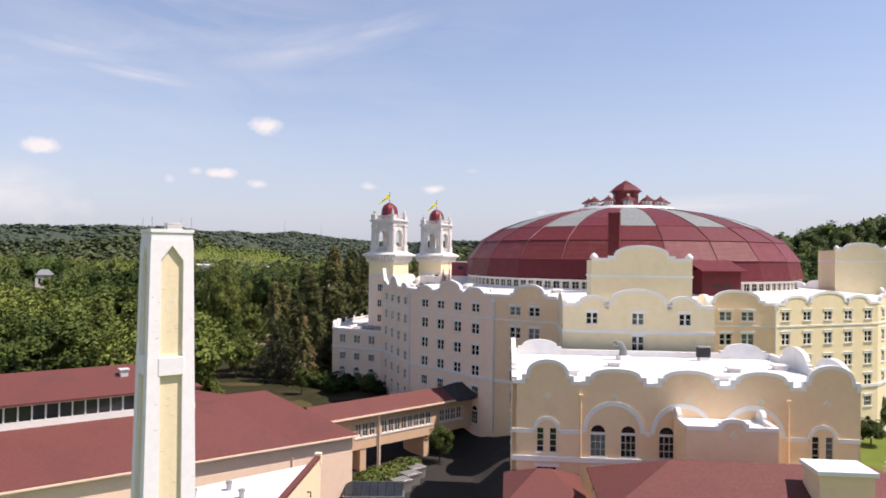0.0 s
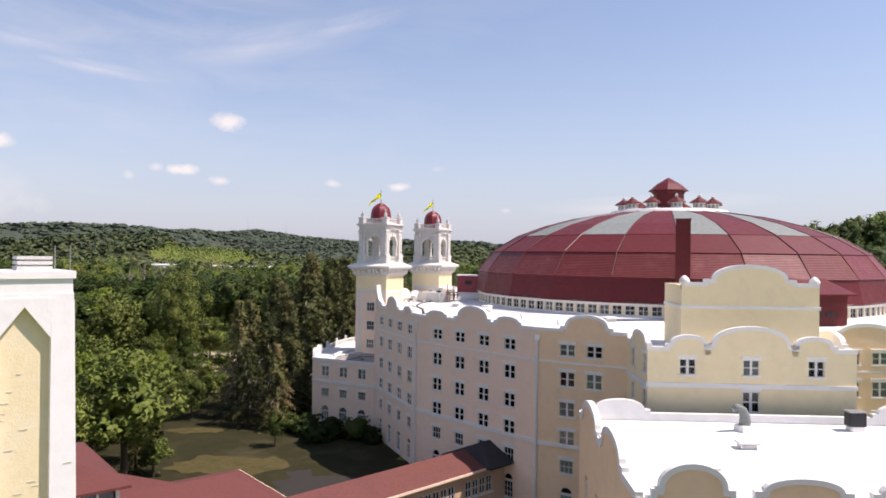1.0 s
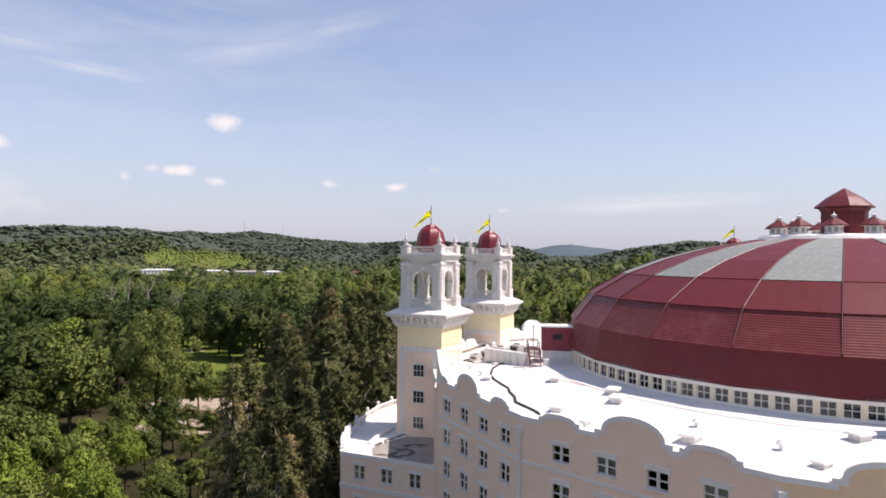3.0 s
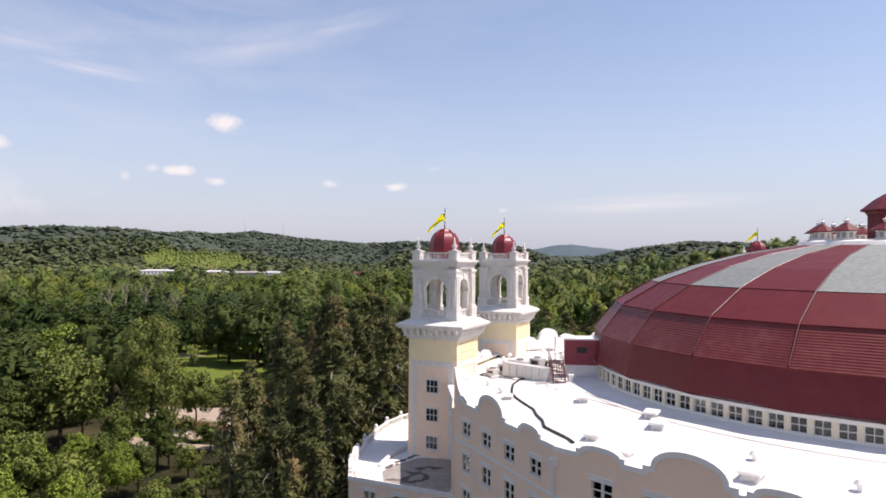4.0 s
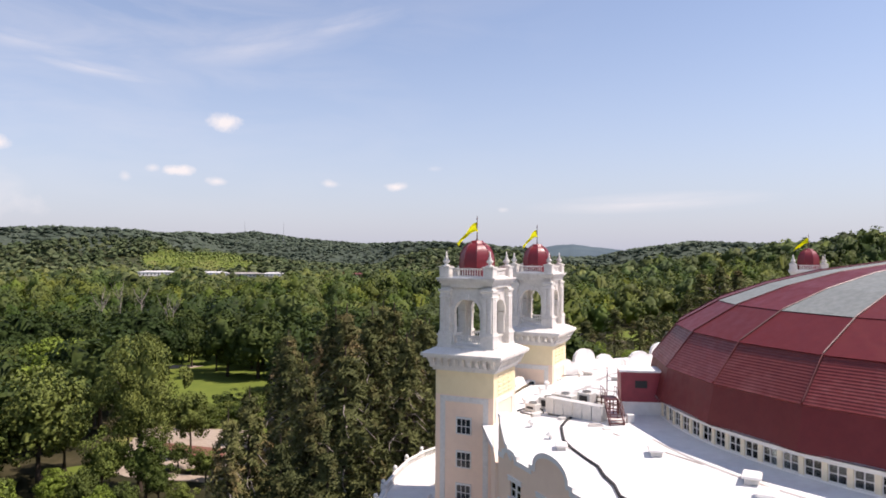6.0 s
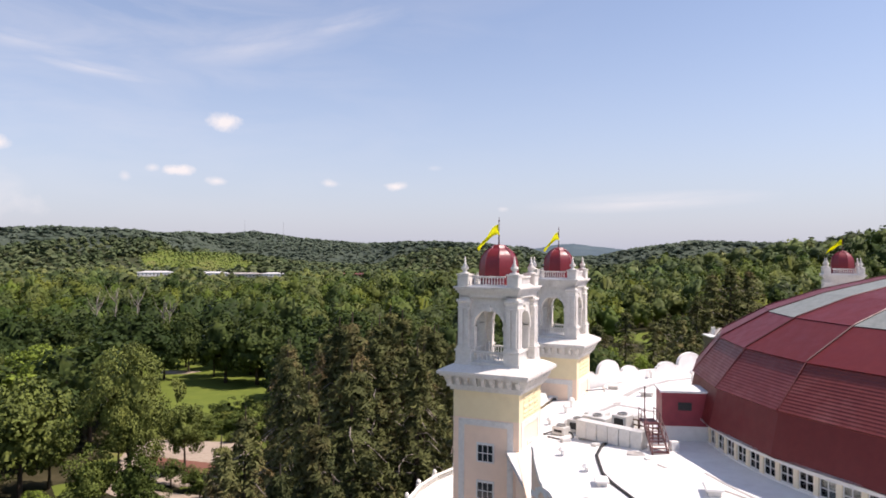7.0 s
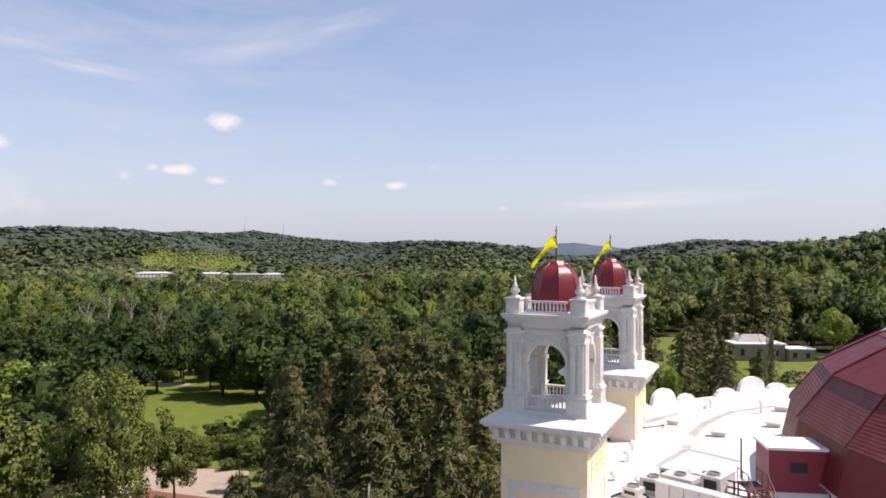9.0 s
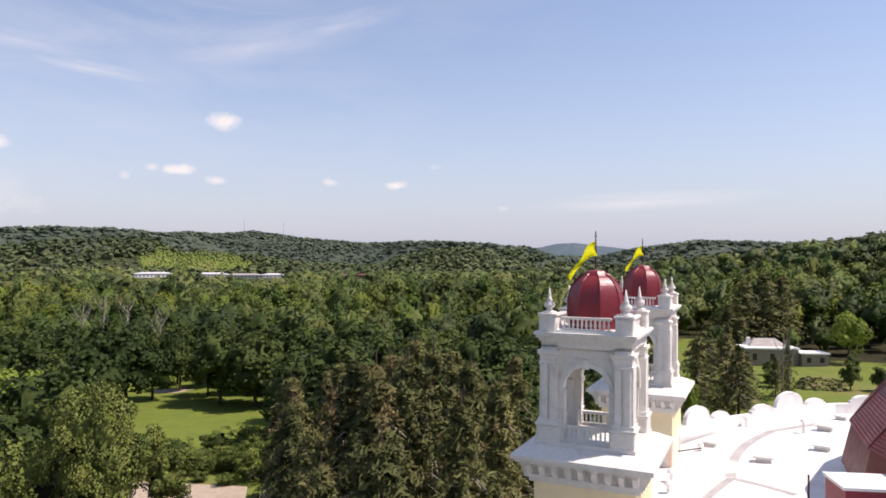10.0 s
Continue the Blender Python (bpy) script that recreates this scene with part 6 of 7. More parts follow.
# spruces beside the tower and in the garden behind
for x, y, h in ((-70, 21, 24), (-75.5, 40, 25), (-66, 30, 31), (-63, 38, 30), (-72, 31, 24), (-69, 45, 29), (-60, 46, 30), (-77, 51, 25), (-70, 56, 26), (-62, 56, 30), (-79, 61, 24), (-55, 54, 27), (-54, 63, 26), (-64, 67, 26), (-73, 67, 25),
                (-82, 72, 21), (-47, 67, 26), (-65, 17, 27), (-58, 30, 27), (-75, 13, 23), (-75.5, 6, 22), (-70, 4, 20), (-67.5, 10, 23), (-72, -1, 15), (-57, 39, 26), (-52, 47, 26), (-66, 76, 25), (-56, 74, 26), (-76, 78, 22), (-67, -3, 15), (-65.5, 4, 19),
                ):
    plant(SPRUCE, x, y, h / 25.0, TR.uniform(1.0, 1.3))
for x, y, h in ((10, 138, 20), (18, 132, 18), (-6, 138, 19), (26, 150, 16), (-14, 130, 21), (20, 143, 20), (20, 158, 19), (24, 142, 16), (28, 172, 17), (12, 170, 20), 
                (-80.7, -26.9, 6.5), (70, 236, 30), (80, 240, 33), (90, 244, 31), (62, 232, 21)):
    plant(GARDEN_SPRUCE, x, y, h / 25.0, TR.uniform(1.45, 1.9))
plant(GARDEN_SPRUCE, 42.4, 154, 0.62, 0.9)
plant(GARDEN_SPRUCE, 37, 150, 0.5, 1.0)
# chosen broadleaf trees: place, height, breadth
for x, y, h, w in ((-116, 58, 12, 1.1), (-134, 62, 13, 1.2), (-96.5, 42, 11, 1.0), (-97, 65, 13, 0.8), (-102.5, 41, 12, 0.9), (-95, -6, 11, 0.9), (-108, -8, 13, 0.9), (-116, 8, 15, 1.0), (-113, 25, 11, 1.1), (-126, 20, 16, 1.1), (-121, 41, 14, 1.1)):
    plant(BROAD, x, y, h / 18.0, w)
for x, y, h, w in ((-101, 31, 9, 0.85), (-94, 27, 8.5, 0.9), (-65, -14, 6, 0.9), (-93, 56, 4, 1.5), (-97, 58, 5, 1.4), (-90, 50, 6, 1.3), (-86, 57, 4, 1.4), (-94, 40, 7, 1.2)):
    plant(BROAD, x, y, h / 18.0, w)
# lighter trees in the nearer woods
for x, y, h, w in ((-137, 96, 20.0, 1.5), (-106, 20.4, 11.4, 0.9), (-107, 36.5, 7.5, 1.2), (-94.3, 20.5, 10.5, 0.85), (-102.2, 4.9, 12.4, 0.9), (-128, 84, 16, 1.2), (-124, 100, 14, 1.2), (-88, -3, 12, 0.8), (-93, 3, 12, 0.8), (-88, -11, 10, 0.8)):
    plant(LIME, x, y, h / 18.0, w)
plant(TALL, -99.3, 47, 1.08, 0.78)         # the tall tree beside the drive, leafy low down
# dark shrubbery under the annex
for x, y, h, w in ((-61, -7, 5.0, 1.5), (-57, -8.5, 4.6, 1.6), (-53, -9.5, 4.8, 1.5), (-64, -5, 4.4, 1.5), (-59.5, -11.5, 4.0, 1.6), (-50.5, -12, 3.6, 1.5)):
    plant(MID, x, y, h / 18.0, w, 0.24 * h)
# low shrubs between the drive and the lawn, leafy to the ground
for x, y, h, w in ((-108, 92, 6.5, 1.7), (-101, 92, 6.0, 1.9), (-95, 93, 6.5, 1.7), (-90, 88, 8.0, 1.5), (-104, 95, 5.5, 1.9), (-97, 97, 5.0, 2.0), (-113, 92, 8.0, 1.5), (-114, 98, 8.5, 1.5), (-88, 96, 9.0, 1.4), (-92, 101, 7.0, 1.6), (-101, 106, 6.0, 1.8), (-94, 108, 6.5, 1.7), (-108, 103, 5.0, 1.8), (-97, 113, 5.0, 1.7), (-90, 112, 7.0, 1.5), (-105, 86, 3.5, 1.8), (-94, 85, 3.2, 1.8), (-99, 87, 2.6, 1.8)):
    plant(BROAD, x, y, h / 18.0, w, 0.24 * h)
for x, y, h, w in ((-89, 34, 6, 1.2), (-84, 26, 5, 1.3), (-110, 70, 8, 1.2), (-84, -22, 9, 1.2), (-97, -20, 12, 1.1), (-86, 11, 8, 1.2), (-92, -30, 10, 1.2), (-102, -14, 13, 1.1), (-78, -28, 6, 1.3), (-83, 4, 8, 1.1), (-91, -16, 12, 1.1)):
    plant(BROAD, x, y, h / 18.0, w)
for x, y, h, w in ((-84, 17, 6, 1.3), (-96, 10, 12, 1.1), (-100, -26, 11, 1.1)):
    plant(BROAD, x, y, h / 18.0, w)
for x, y, h, w in ((-138, 200, 17, 1.0), (-128, 168, 15, 0.9), (-148, 176, 17, 1.0), (-140, 184, 16, 0.9), (-160, 160, 19, 1.2), (-150, 150, 17, 1.1), (-112, 150, 20, 1.2), (-102, 146, 20, 1.3), (-96, 164, 19, 1.3), (-106, 172, 20, 1.2), (-118, 174, 17, 1.1), (-92, 146, 17, 1.1), (-122, 188, 18, 1.1), (-172, 172, 18, 1.2)):
    plant(MID, x, y, h / 18.0, w)
for x, y, h, w in ((-160, 196, 18, 1.1), (-90, 130, 16, 1.0), (-86, 116, 17, 1.1), (-150, 190, 17, 1.1), (-118, 160, 15, 1.0), (-132, 178, 16, 1.0), (-168, 184, 18, 1.1), (-176, 190, 17, 1.1), (-183, 180, 18, 1.1)):
    plant(MID, x, y, h / 18.0, w)
for x, y, h, w in ((65.2, 161, 8.5, 1.1), (72, 158, 7, 1.2), (90, 170, 5, 1.5), (112, 196, 14, 1.1), (120, 206, 17, 1.1), (44, 203, 15, 1.0), (38, 190, 10, 1.1), (49, 173, 6, 1.4), (45, 167, 5.5, 1.5), (-2, 132, 10, 1.0), (5, 146, 7, 1.2), (6, 128, 5, 1.4), (54, 186, 5, 1.4), (84, 189, 6, 1.3), (104, 186, 7, 1.3), (30, -38, 6, 1.3), (24, -46, 4, 1.5), (38, -30, 8, 1.2)):
    plant(MID, x, y, h / 18.0, w)
plant(LIME, 2, 124, 0.7, 0.75)
plant(LIME, -3, 136, 0.75, 0.75)
plant(LIME, 92.5, 204, 20.5 / 18.0, 1.0)            # a lighter tree alone on the garden lawn
# the nearer woods
step = 9.5
for i in range(-40, 44):
    for j in range(-6, 40):
        x, y = -63 + (i + 0.5 * (j % 2) + TR.uniform(-0.3, 0.3)) * step, -36 + (j + TR.uniform(-0.3, 0.3)) * step
        d = math.hypot(x + 63, y + 36)
        if d > 215 or clear(x, y) or not in_view(x, y, 4) or any(math.hypot(x - a, y - b) < 6.0 for a, b in placed):
            continue
        along, across = (x - HOUSE[0]) * SIGHT[0] + (y - HOUSE[1]) * SIGHT[1], abs((y - HOUSE[1]) * SIGHT[0] - (x - HOUSE[0]) * SIGHT[1])
        if across < 8 and 0 < along < 300:
            continue
        plant(BROAD if d < 105 else MID, x, y, TR.uniform(0.72, 1.18), TR.uniform(0.95, 1.3))


def bare_tree(x, y, h, seed):
    """A dead tree: a forked trunk with bare limbs."""
    rng = random.Random(seed)
    th = thing("dead_tree", spin(x, y, terrain(x, y)), "bare grey dead tree among the green woods", "tree", "dead trees")
    part("trunk", Geo().tube([(0, 0, -0.3), (0.2, 0, h * 0.5), (0.5, 0.2, h)], [0.3, 0.2, 0.05], 6), DEADWOOD, th)
    for i in range(9):
        a, z0 = rng.uniform(0, 6.28), h * rng.uniform(0.3, 0.8)
        r = h * rng.uniform(0.12, 0.22)
        part("limb", Geo().tube([(0.2, 0, z0), (r * 0.6 * math.cos(a), r * 0.6 * math.sin(a), z0 + r * 0.9), (r * math.cos(a), r * math.sin(a), z0 + r * 1.9)], [0.14, 0.09, 0.03], 5), DEADWOOD, th)


for k, (x, y, h) in enumerate(((-177, 232, 23), (-170, 236, 22), (-145, 200, 20), (-182, 226, 21), (-152, 214, 21), (45, 158, 16), (40.5, 153, 17))):
    bare_tree(x, y, h, k)


# woods further off, as masses of crowns


def masses(name, d0, d1, step, leaves, size, height, mat, label, lobes=9, core=4, sink=0.06, spread=1.0, form=0.22, drawn=0.96, open_=False):
    tmpl = [broadleaf(leaves, size, 60 + i, lobes, core, 0.45, drawn, form) for i in range(6)]
    out, tones, nor = [], [], []
    n = int(d1 / step) + 2
    for i in range(-n, n):
        for j in range(-n // 3, n):
            x, y = -63 + (i + 0.5 * (j % 2) + TR.uniform(-0.4, 0.4)) * step, -36 + (j + TR.uniform(-0.4, 0.4)) * step
            d = math.hypot(x + 63, y + 36)
            if not d0 < d <= d1 or clear(x, y) or not in_view(x, y, 1.5):
                continue
            az, low_ = math.degrees(math.atan2(x + 63, y + 36)), 1.0
            if d > 1700 and d > 1.05 * crest_at(az)[1]:
                continue
            if open_:
                if not in_meadow(x, y, d, az, 0.1) or TR.uniform() > 0.75:
                    continue
            elif in_meadow(x, y, d, az):
                if TR.uniform() > 0.25:
                    continue
                low_ = TR.uniform(0.1, 0.32)
            if 860 < d < 1180 and any(a < az < b for a, b in ((-21.2, -18.4), (-16.6, -9.6), (-6.0, -2.7))):
                continue
            if math.hypot(x - HOUSE[0], y - HOUSE[1]) < 16:
                continue
            along, across = (x - HOUSE[0]) * SIGHT[0] + (y - HOUSE[1]) * SIGHT[1], abs((y - HOUSE[1]) * SIGHT[0] - (x - HOUSE[0]) * SIGHT[1])
            if 0 < along < 210 and across < 9:
                low_ = 0.5
            stand = noise.noise(Vector((x / 90, y / 90, 7.7)))
            h = low_ * height * TR.uniform(0.6, 1.25) * (0.88 + 0.35 * stand)
            if 420 < d < 1120 and any(a < az < b for a, b in ((-21.2, -18.4), (-16.6, -9.6), (-6.0, -2.7))) and TR.uniform() < 0.74:
                h = min(h, (38 - 33 * d / 1120) * 0.9)
            a = TR.uniform(0, 2 * math.pi)
            w = h * TR.uniform(0.88, 1.25) * spread
            t, t_n = tmpl[TR.randint(6)]
            rot = np.array([[math.cos(a), -math.sin(a), 0], [math.sin(a), math.cos(a), 0], [0, 0, 1]])
            out.append((t @ rot.T) * (w, w, h) + (x, y, terrain(x, y) - sink * h))
            nor.append(t_n @ rot.T)
            shade_of = min(1.0, max(0.0, 0.45 + 0.9 * noise.noise(Vector((x / 130, y / 130, 3.3))) + TR.normal(0, 0.3)))
            tones.append(np.tile((min(1.0, max(0.0, 1 - shade_of + TR.normal(0, 0.25))), TR.uniform(), shade_of), (len(t), 1)))
    ob = new(name, quad_mesh(name, np.concatenate(out), mat, np.concatenate(tones), np.concatenate(nor)))
    return tagged(ob, label, "woodland", kind="stuff")


masses("woods", 215, 560, 13.6, 270, 0.0545, 23, FOREST, "dense green summer woodland beyond the lawns", 16, 8, 0.06, 0.98, 0.32, 0.84)
masses("valley_woods", 560, 1000, 17.0, 58, 0.097, 22, VALLEY, "dense green woodland on the valley floor", 9, 5, 0.2, 1.25, 0.3, 0.94)
masses("scrub", 1150, 1540, 8.0, 6, 0.3, 7.0, SCRUB, "low pale scrub on the open slope", 6, 3, 0.2, 1.3, open_=True)
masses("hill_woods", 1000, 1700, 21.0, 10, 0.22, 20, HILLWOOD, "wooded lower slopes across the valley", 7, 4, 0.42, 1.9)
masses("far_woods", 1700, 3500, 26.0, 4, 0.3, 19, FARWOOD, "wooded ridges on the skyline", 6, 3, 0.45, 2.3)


# a ridge beyond the gap between the nearer hills; its blue is painted haze
HAZE = material("hazed_ridge_woodland", (0.085, 0.118, 0.135), (0.070, 0.100, 0.118), 0.9, grain=0.01, stain=0.003, bump=0.0, stain_color=(0.10, 0.135, 0.14), stain_amount=0.5)
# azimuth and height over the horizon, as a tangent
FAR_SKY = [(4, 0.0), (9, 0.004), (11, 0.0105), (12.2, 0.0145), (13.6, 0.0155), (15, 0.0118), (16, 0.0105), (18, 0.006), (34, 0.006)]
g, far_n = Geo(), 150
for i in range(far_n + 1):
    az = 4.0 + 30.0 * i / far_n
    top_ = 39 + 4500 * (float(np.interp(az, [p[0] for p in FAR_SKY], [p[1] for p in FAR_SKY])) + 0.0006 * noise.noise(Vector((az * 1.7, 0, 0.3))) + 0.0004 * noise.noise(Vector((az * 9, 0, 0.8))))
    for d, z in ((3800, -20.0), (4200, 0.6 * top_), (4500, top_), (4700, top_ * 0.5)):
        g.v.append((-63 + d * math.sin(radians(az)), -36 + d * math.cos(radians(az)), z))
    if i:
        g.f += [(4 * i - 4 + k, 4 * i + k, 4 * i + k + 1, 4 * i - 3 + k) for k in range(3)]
tagged(new("backdrop_hills", g.mesh("backdrop_hills", HAZE, True)), "distant wooded ridge with blue haze painted into its colour", "hill", kind="structure")


# ---- on the roof ----
def roof_z(x, y):
    """Height of the ring roof, which rises a little towards the drum."""
    r = math.hypot(x, y)
    return ROOF + 0.12 + 1.25 * min(1.0, max(0.0, (49.6 - r) / 16.6))


def roof_vent(x, y, turn, s=1.0, z=None):
    m = spin(x, y, (roof_z(x, y) if z is None else z) - 0.03, turn)
    th = thing("roof_vent", m, "low white painted sheet metal roof vent", "roof vent", "roof vents")
    part("curb", Geo().box(-0.62 * s, 0.62 * s, -0.45 * s, 0.45 * s, 0, 0.35 * s, bevel=0.02), METALW, th)
    part("hood", Geo().box(-0.85 * s, 0.85 * s, -0.62 * s, 0.62 * s, 0.42 * s, 0.62 * s, bevel=0.06), WHITE, th)
    part("throat", Geo().box(-0.5 * s, 0.5 * s, -0.36 * s, 0.36 * s, 0.34 * s, 0.43 * s), METAL, th)


for x, y, turn, s in ((-44.6, -4.4, 80, 0.85), (-37.6, -8.0, 75, 1.0), (-33.3, -15.4, 60, 1.05), (-33.9, -18.7, 60, 1.1), (-39.9, -20.3, 60, 1.0), (-38.7, -25.0, 50, 1.05), (-31.8, -30.9, 45, 1.2), (-19.6, -32.6, 20, 1.1), (-25.4, -37.4, 30, 0.9),
                      (-32.4, 33.6, -35, 0.95), (-30.45, 26.5, -30, 1.05), (-21.0, 44.6, -35, 0.9), (-17.7, 37.9, -45, 1.1), (-23.3, 29.2, -40, 1.0), (-26.5, 45.0, -35, 0.8), (-12.0, 44.0, -50, 0.9)):
    roof_vent(x, y, turn, s)
for x, y in ((-18.2, -66.5), (-5.6, -69.7)):
    roof_vent(x, y, -5, 1.0, 14.15)


def mushroom_vent(x, y, h):
    th = thing("vent_pipe", spin(x, y, roof_z(x, y) - 0.03), "small white capped vent pipe on the roof", "vent pipe", "vent pipes")
    part("pipe", Geo().lathe([(0.16, 0), (0.16, h)], 10), WHITE, th)
    part("cap", Geo().lathe([(0.36, h - 0.12), (0.38, h - 0.02), (0.2, h + 0.22), (0.02, h + 0.3)], 10), WHITE, th)


for x, y, h in ((-34.1, 31.8, 0.6), (-40.5, 22.7, 0.9), (-41.8, 19.9, 0.8), (-24.5, 41.8, 1.0), (-17.3, 45.7, 1.3), (-14.4, 46.8, 1.2), (-20.5, 37.2, 1.3), (-45.8, 3.5, 0.6), (-44.9, -1.2, 0.5), (-26.4, -33.9, 0.6), (-43.3, 12.6, 0.7), (-44.6, 14.8, 0.6), (-30.0, -27.5, 0.5)):
    mushroom_vent(x, y, h)

# the dark hose that winds over the membrane
pts = [(-38.4, 6.2), (-39.8, 6.2), (-41.2, 5.8), (-42.2, 4.8), (-43.2, 2.6), (-43.6, 0.3), (-43.8, -2.2), (-43.65, -4.6), (-43.4, -7.9), (-43.0, -9.9), (-43.1, -12.0), (-42.9, -14.1), (-43.1, -16.2), (-42.4, -18.3), (-42.0, -20.0), (-41.7, -21.2)]
hose = tagged(new("roof_hose", Geo().tube([(x + 0.15 * math.sin(3.1 * y), y, roof_z(x, y) + 0.09) for x, y in pts], 0.14, 8).mesh("roof_hose", BLACK, True)), "thick black cable duct winding across the white roof", "cable duct")
loop = [(-45.0 + 1.5 * math.cos(a), 9.4 + 1.5 * math.sin(a), roof_z(-45, 9.4) + 0.25 + 0.15 * math.sin(2 * a)) for a in np.linspace(-2.4, 2.4, 18)]
tagged(new("roof_hose", Geo().tube(loop, 0.09, 6).mesh("roof_hose", BLACK, True)), "coil of black hose on the white roof beside the tower", "hose")
line = [(-39.6, 29.6, 22.4), (-39.4, 29.5, 21.2), (-38.4, 29.6, 20.7), (-36.8, 30.4, 20.65), (-34.4, 31.1, 20.7)]
tagged(new("roof_hose", Geo().tube(line, 0.07, 6).mesh("roof_hose", BLACK, True)), "thin black pipe running from the tower over the roof", "pipe")


def strip(points, wide, label, mat, name="roof_walkway", lift=0.02):
    """A flat worn strip on the roof along a line of points."""
    g = Geo()
    for (x0, y0), (x1, y1) in zip(points, points[1:]):
        d = Vector((x1 - x0, y1 - y0)).normalized()
        nrm = Vector((-d.y, d.x)) * wide / 2
        q = [(x0 + nrm.x, y0 + nrm.y), (x1 + nrm.x, y1 + nrm.y), (x1 - nrm.x, y1 - nrm.y), (x0 - nrm.x, y0 - nrm.y)]
        g.add([(x, y, roof_z(x, y) + lift) for x, y in q] + [(x, y, roof_z(x, y) - 0.02) for x, y in q], [(0, 1, 2, 3), (0, 4, 5, 1), (1, 5, 6, 2), (2, 6, 7, 3), (3, 7, 4, 0)])
    return tagged(new(name, g.mesh(name, mat)), label, "walkway", kind="structure")


WORN = material("worn_grey_membrane", (0.34, 0.32, 0.30), (0.46, 0.43, 0.41), 0.7, grain=1.2, stain=0.4, bump=0.1)
strip([(-35.4, 22.6), (-34.4, 24.6), (-33.3, 26.4), (-32.2, 28.5), (-30.9, 30.4), (-29.0, 33.0), (-26.8, 35.4), (-23.3, 38.7), (-20.1, 40.2), (-15.0, 42.5)], 0.9, "worn grey walkway strip across the white roof", WORN)
strip([polar(a, 36.6) for a in range(186, 246, 4)], 0.25, "grey joint strip along the roof", WORN, lift=0.03)
strip([(-39.9, 17.5), (-37.3, 20.4), (-35.4, 22.3)], 0.7, "worn grey walkway strip across the white roof", WORN, lift=0.025)
strip([(-35.4, 22.3), (-34.0, 19.8), (-32.8, 17.0)], 0.6, "worn grey walkway strip beside the dome", WORN, lift=0.03)
strip([(-41.2, 5.4), (-40.2, 2.2), (-38.9, -1.6), (-36.9, -7.2), (-35.0, -11.2)], 0.30, "faint brown run-off streak over the white roof", DIRTY, "roof_streak", 0.02)

# air handling units and ducts
unit = thing("air_duct", spin(-40.9, 6.0, roof_z(-40.9, 6.0) - 0.05, -47.7), "pale grey rectangular air duct in riveted sections on the roof", "air duct")
for i in range(6):
    part("section", Geo().box(-3.3 + 1.12 * i, -3.3 + 1.12 * i + 1.07, -0.55, 0.55, 0.15, 1.75, bevel=0.03), METALW, unit)
    if i % 2 == 0:
        part("stand", Geo().box(-3.1 + 1.12 * i, -2.9 + 1.12 * i, -0.5, 0.5, 0, 0.16), METAL, unit)
for x, y, w, d_, h, turn in ((-41.2, 9.1, 2.5, 1.6, 1.9, -47.7), (-39.3, 7.6, 1.5, 1.3, 2.2, -47.7), (-42.6, 11.0, 1.8, 1.3, 1.3, -40), (-44.4, 10.4, 1.4, 1.1, 0.9, -47.7), (-39.6, 10.4, 1.6, 1.2, 1.2, -30)):
    th = thing("air_handler", spin(x, y, roof_z(x, y) - 0.05, turn), "boxy pale grey rooftop air handling unit with dark grille", "air handler", "air handlers")
    part("casing", Geo().box(-w / 2, w / 2, -d_ / 2, d_ / 2, 0.12, h, bevel=0.04), METALW, th)
    part("grille", Geo().box(-w * 0.32, w * 0.32, -d_ / 2 - 0.03, -d_ / 2, 0.4, h - 0.25), BLACK, th)
    part("base", Geo().box(-w / 2 - 0.1, w / 2 + 0.1, -d_ / 2 - 0.1, d_ / 2 + 0.1, 0, 0.13), METAL, th)
    part("top_fan", Geo().lathe([(0.45, h), (0.45, h + 0.18), (0.38, h + 0.18), (0.38, h + 0.05), (0.02, h + 0.05)], 14), METAL, th)

for x, y, w, d_, h, turn in ((-40.4, 12.2, 2.0, 1.7, 1.55, -40), (-37.9, 9.9, 1.9, 1.6, 1.7, -47.7)):
    th = thing("condenser", spin(x, y, roof_z(x, y) - 0.05, turn), "pale metal condenser with dark slatted coil sides", "condenser", "condensers")
    part("cabinet", Geo().fret([-w / 2, -w / 2 + 0.12, w / 2 - 0.12, w / 2], [0.1, 0.28, h - 0.2, h], {(1, 1)}, -d_ / 2, d_ / 2), METALW, th)
    part("coil", Geo().box(-w / 2 + 0.12, w / 2 - 0.12, -d_ / 2 + 0.08, d_ / 2 - 0.08, 0.28, h - 0.2), BLACK, th, "dark slatted coil")
    for k in range(6):
        zz = 0.34 + (h - 0.6) * k / 6
        part("slat", Geo().box(-w / 2 + 0.12, w / 2 - 0.12, -d_ / 2 + 0.01, -d_ / 2 + 0.05, zz, zz + 0.06), METAL, th)
    part("base", Geo().box(-w / 2 - 0.08, w / 2 + 0.08, -d_ / 2 - 0.08, d_ / 2 + 0.08, 0, 0.1), METAL, th)
TIMBER = material("weathered_brown_timber", (0.20, 0.13, 0.085), (0.14, 0.09, 0.06), 0.85, grain=8, bump=0.2)
guard = thing("guard_rail", spin(-37.4, 7.3, roof_z(-37.4, 7.3) - 0.02, -47.7), "weathered brown timber guard rail on the roof by the stairs", "railing")
for x in (-1.5, -0.5, 0.5, 1.5):
    part("post", Geo().box(x - 0.06, x + 0.06, -0.06, 0.06, 0, 1.5), TIMBER, guard)
for z in (0.5, 0.95, 1.42):
    part("rail", Geo().box(-1.6, 1.6, -0.09, -0.05, z, z + 0.12), TIMBER, guard)
STAIR_FOOT = (-37.9, 1.5)
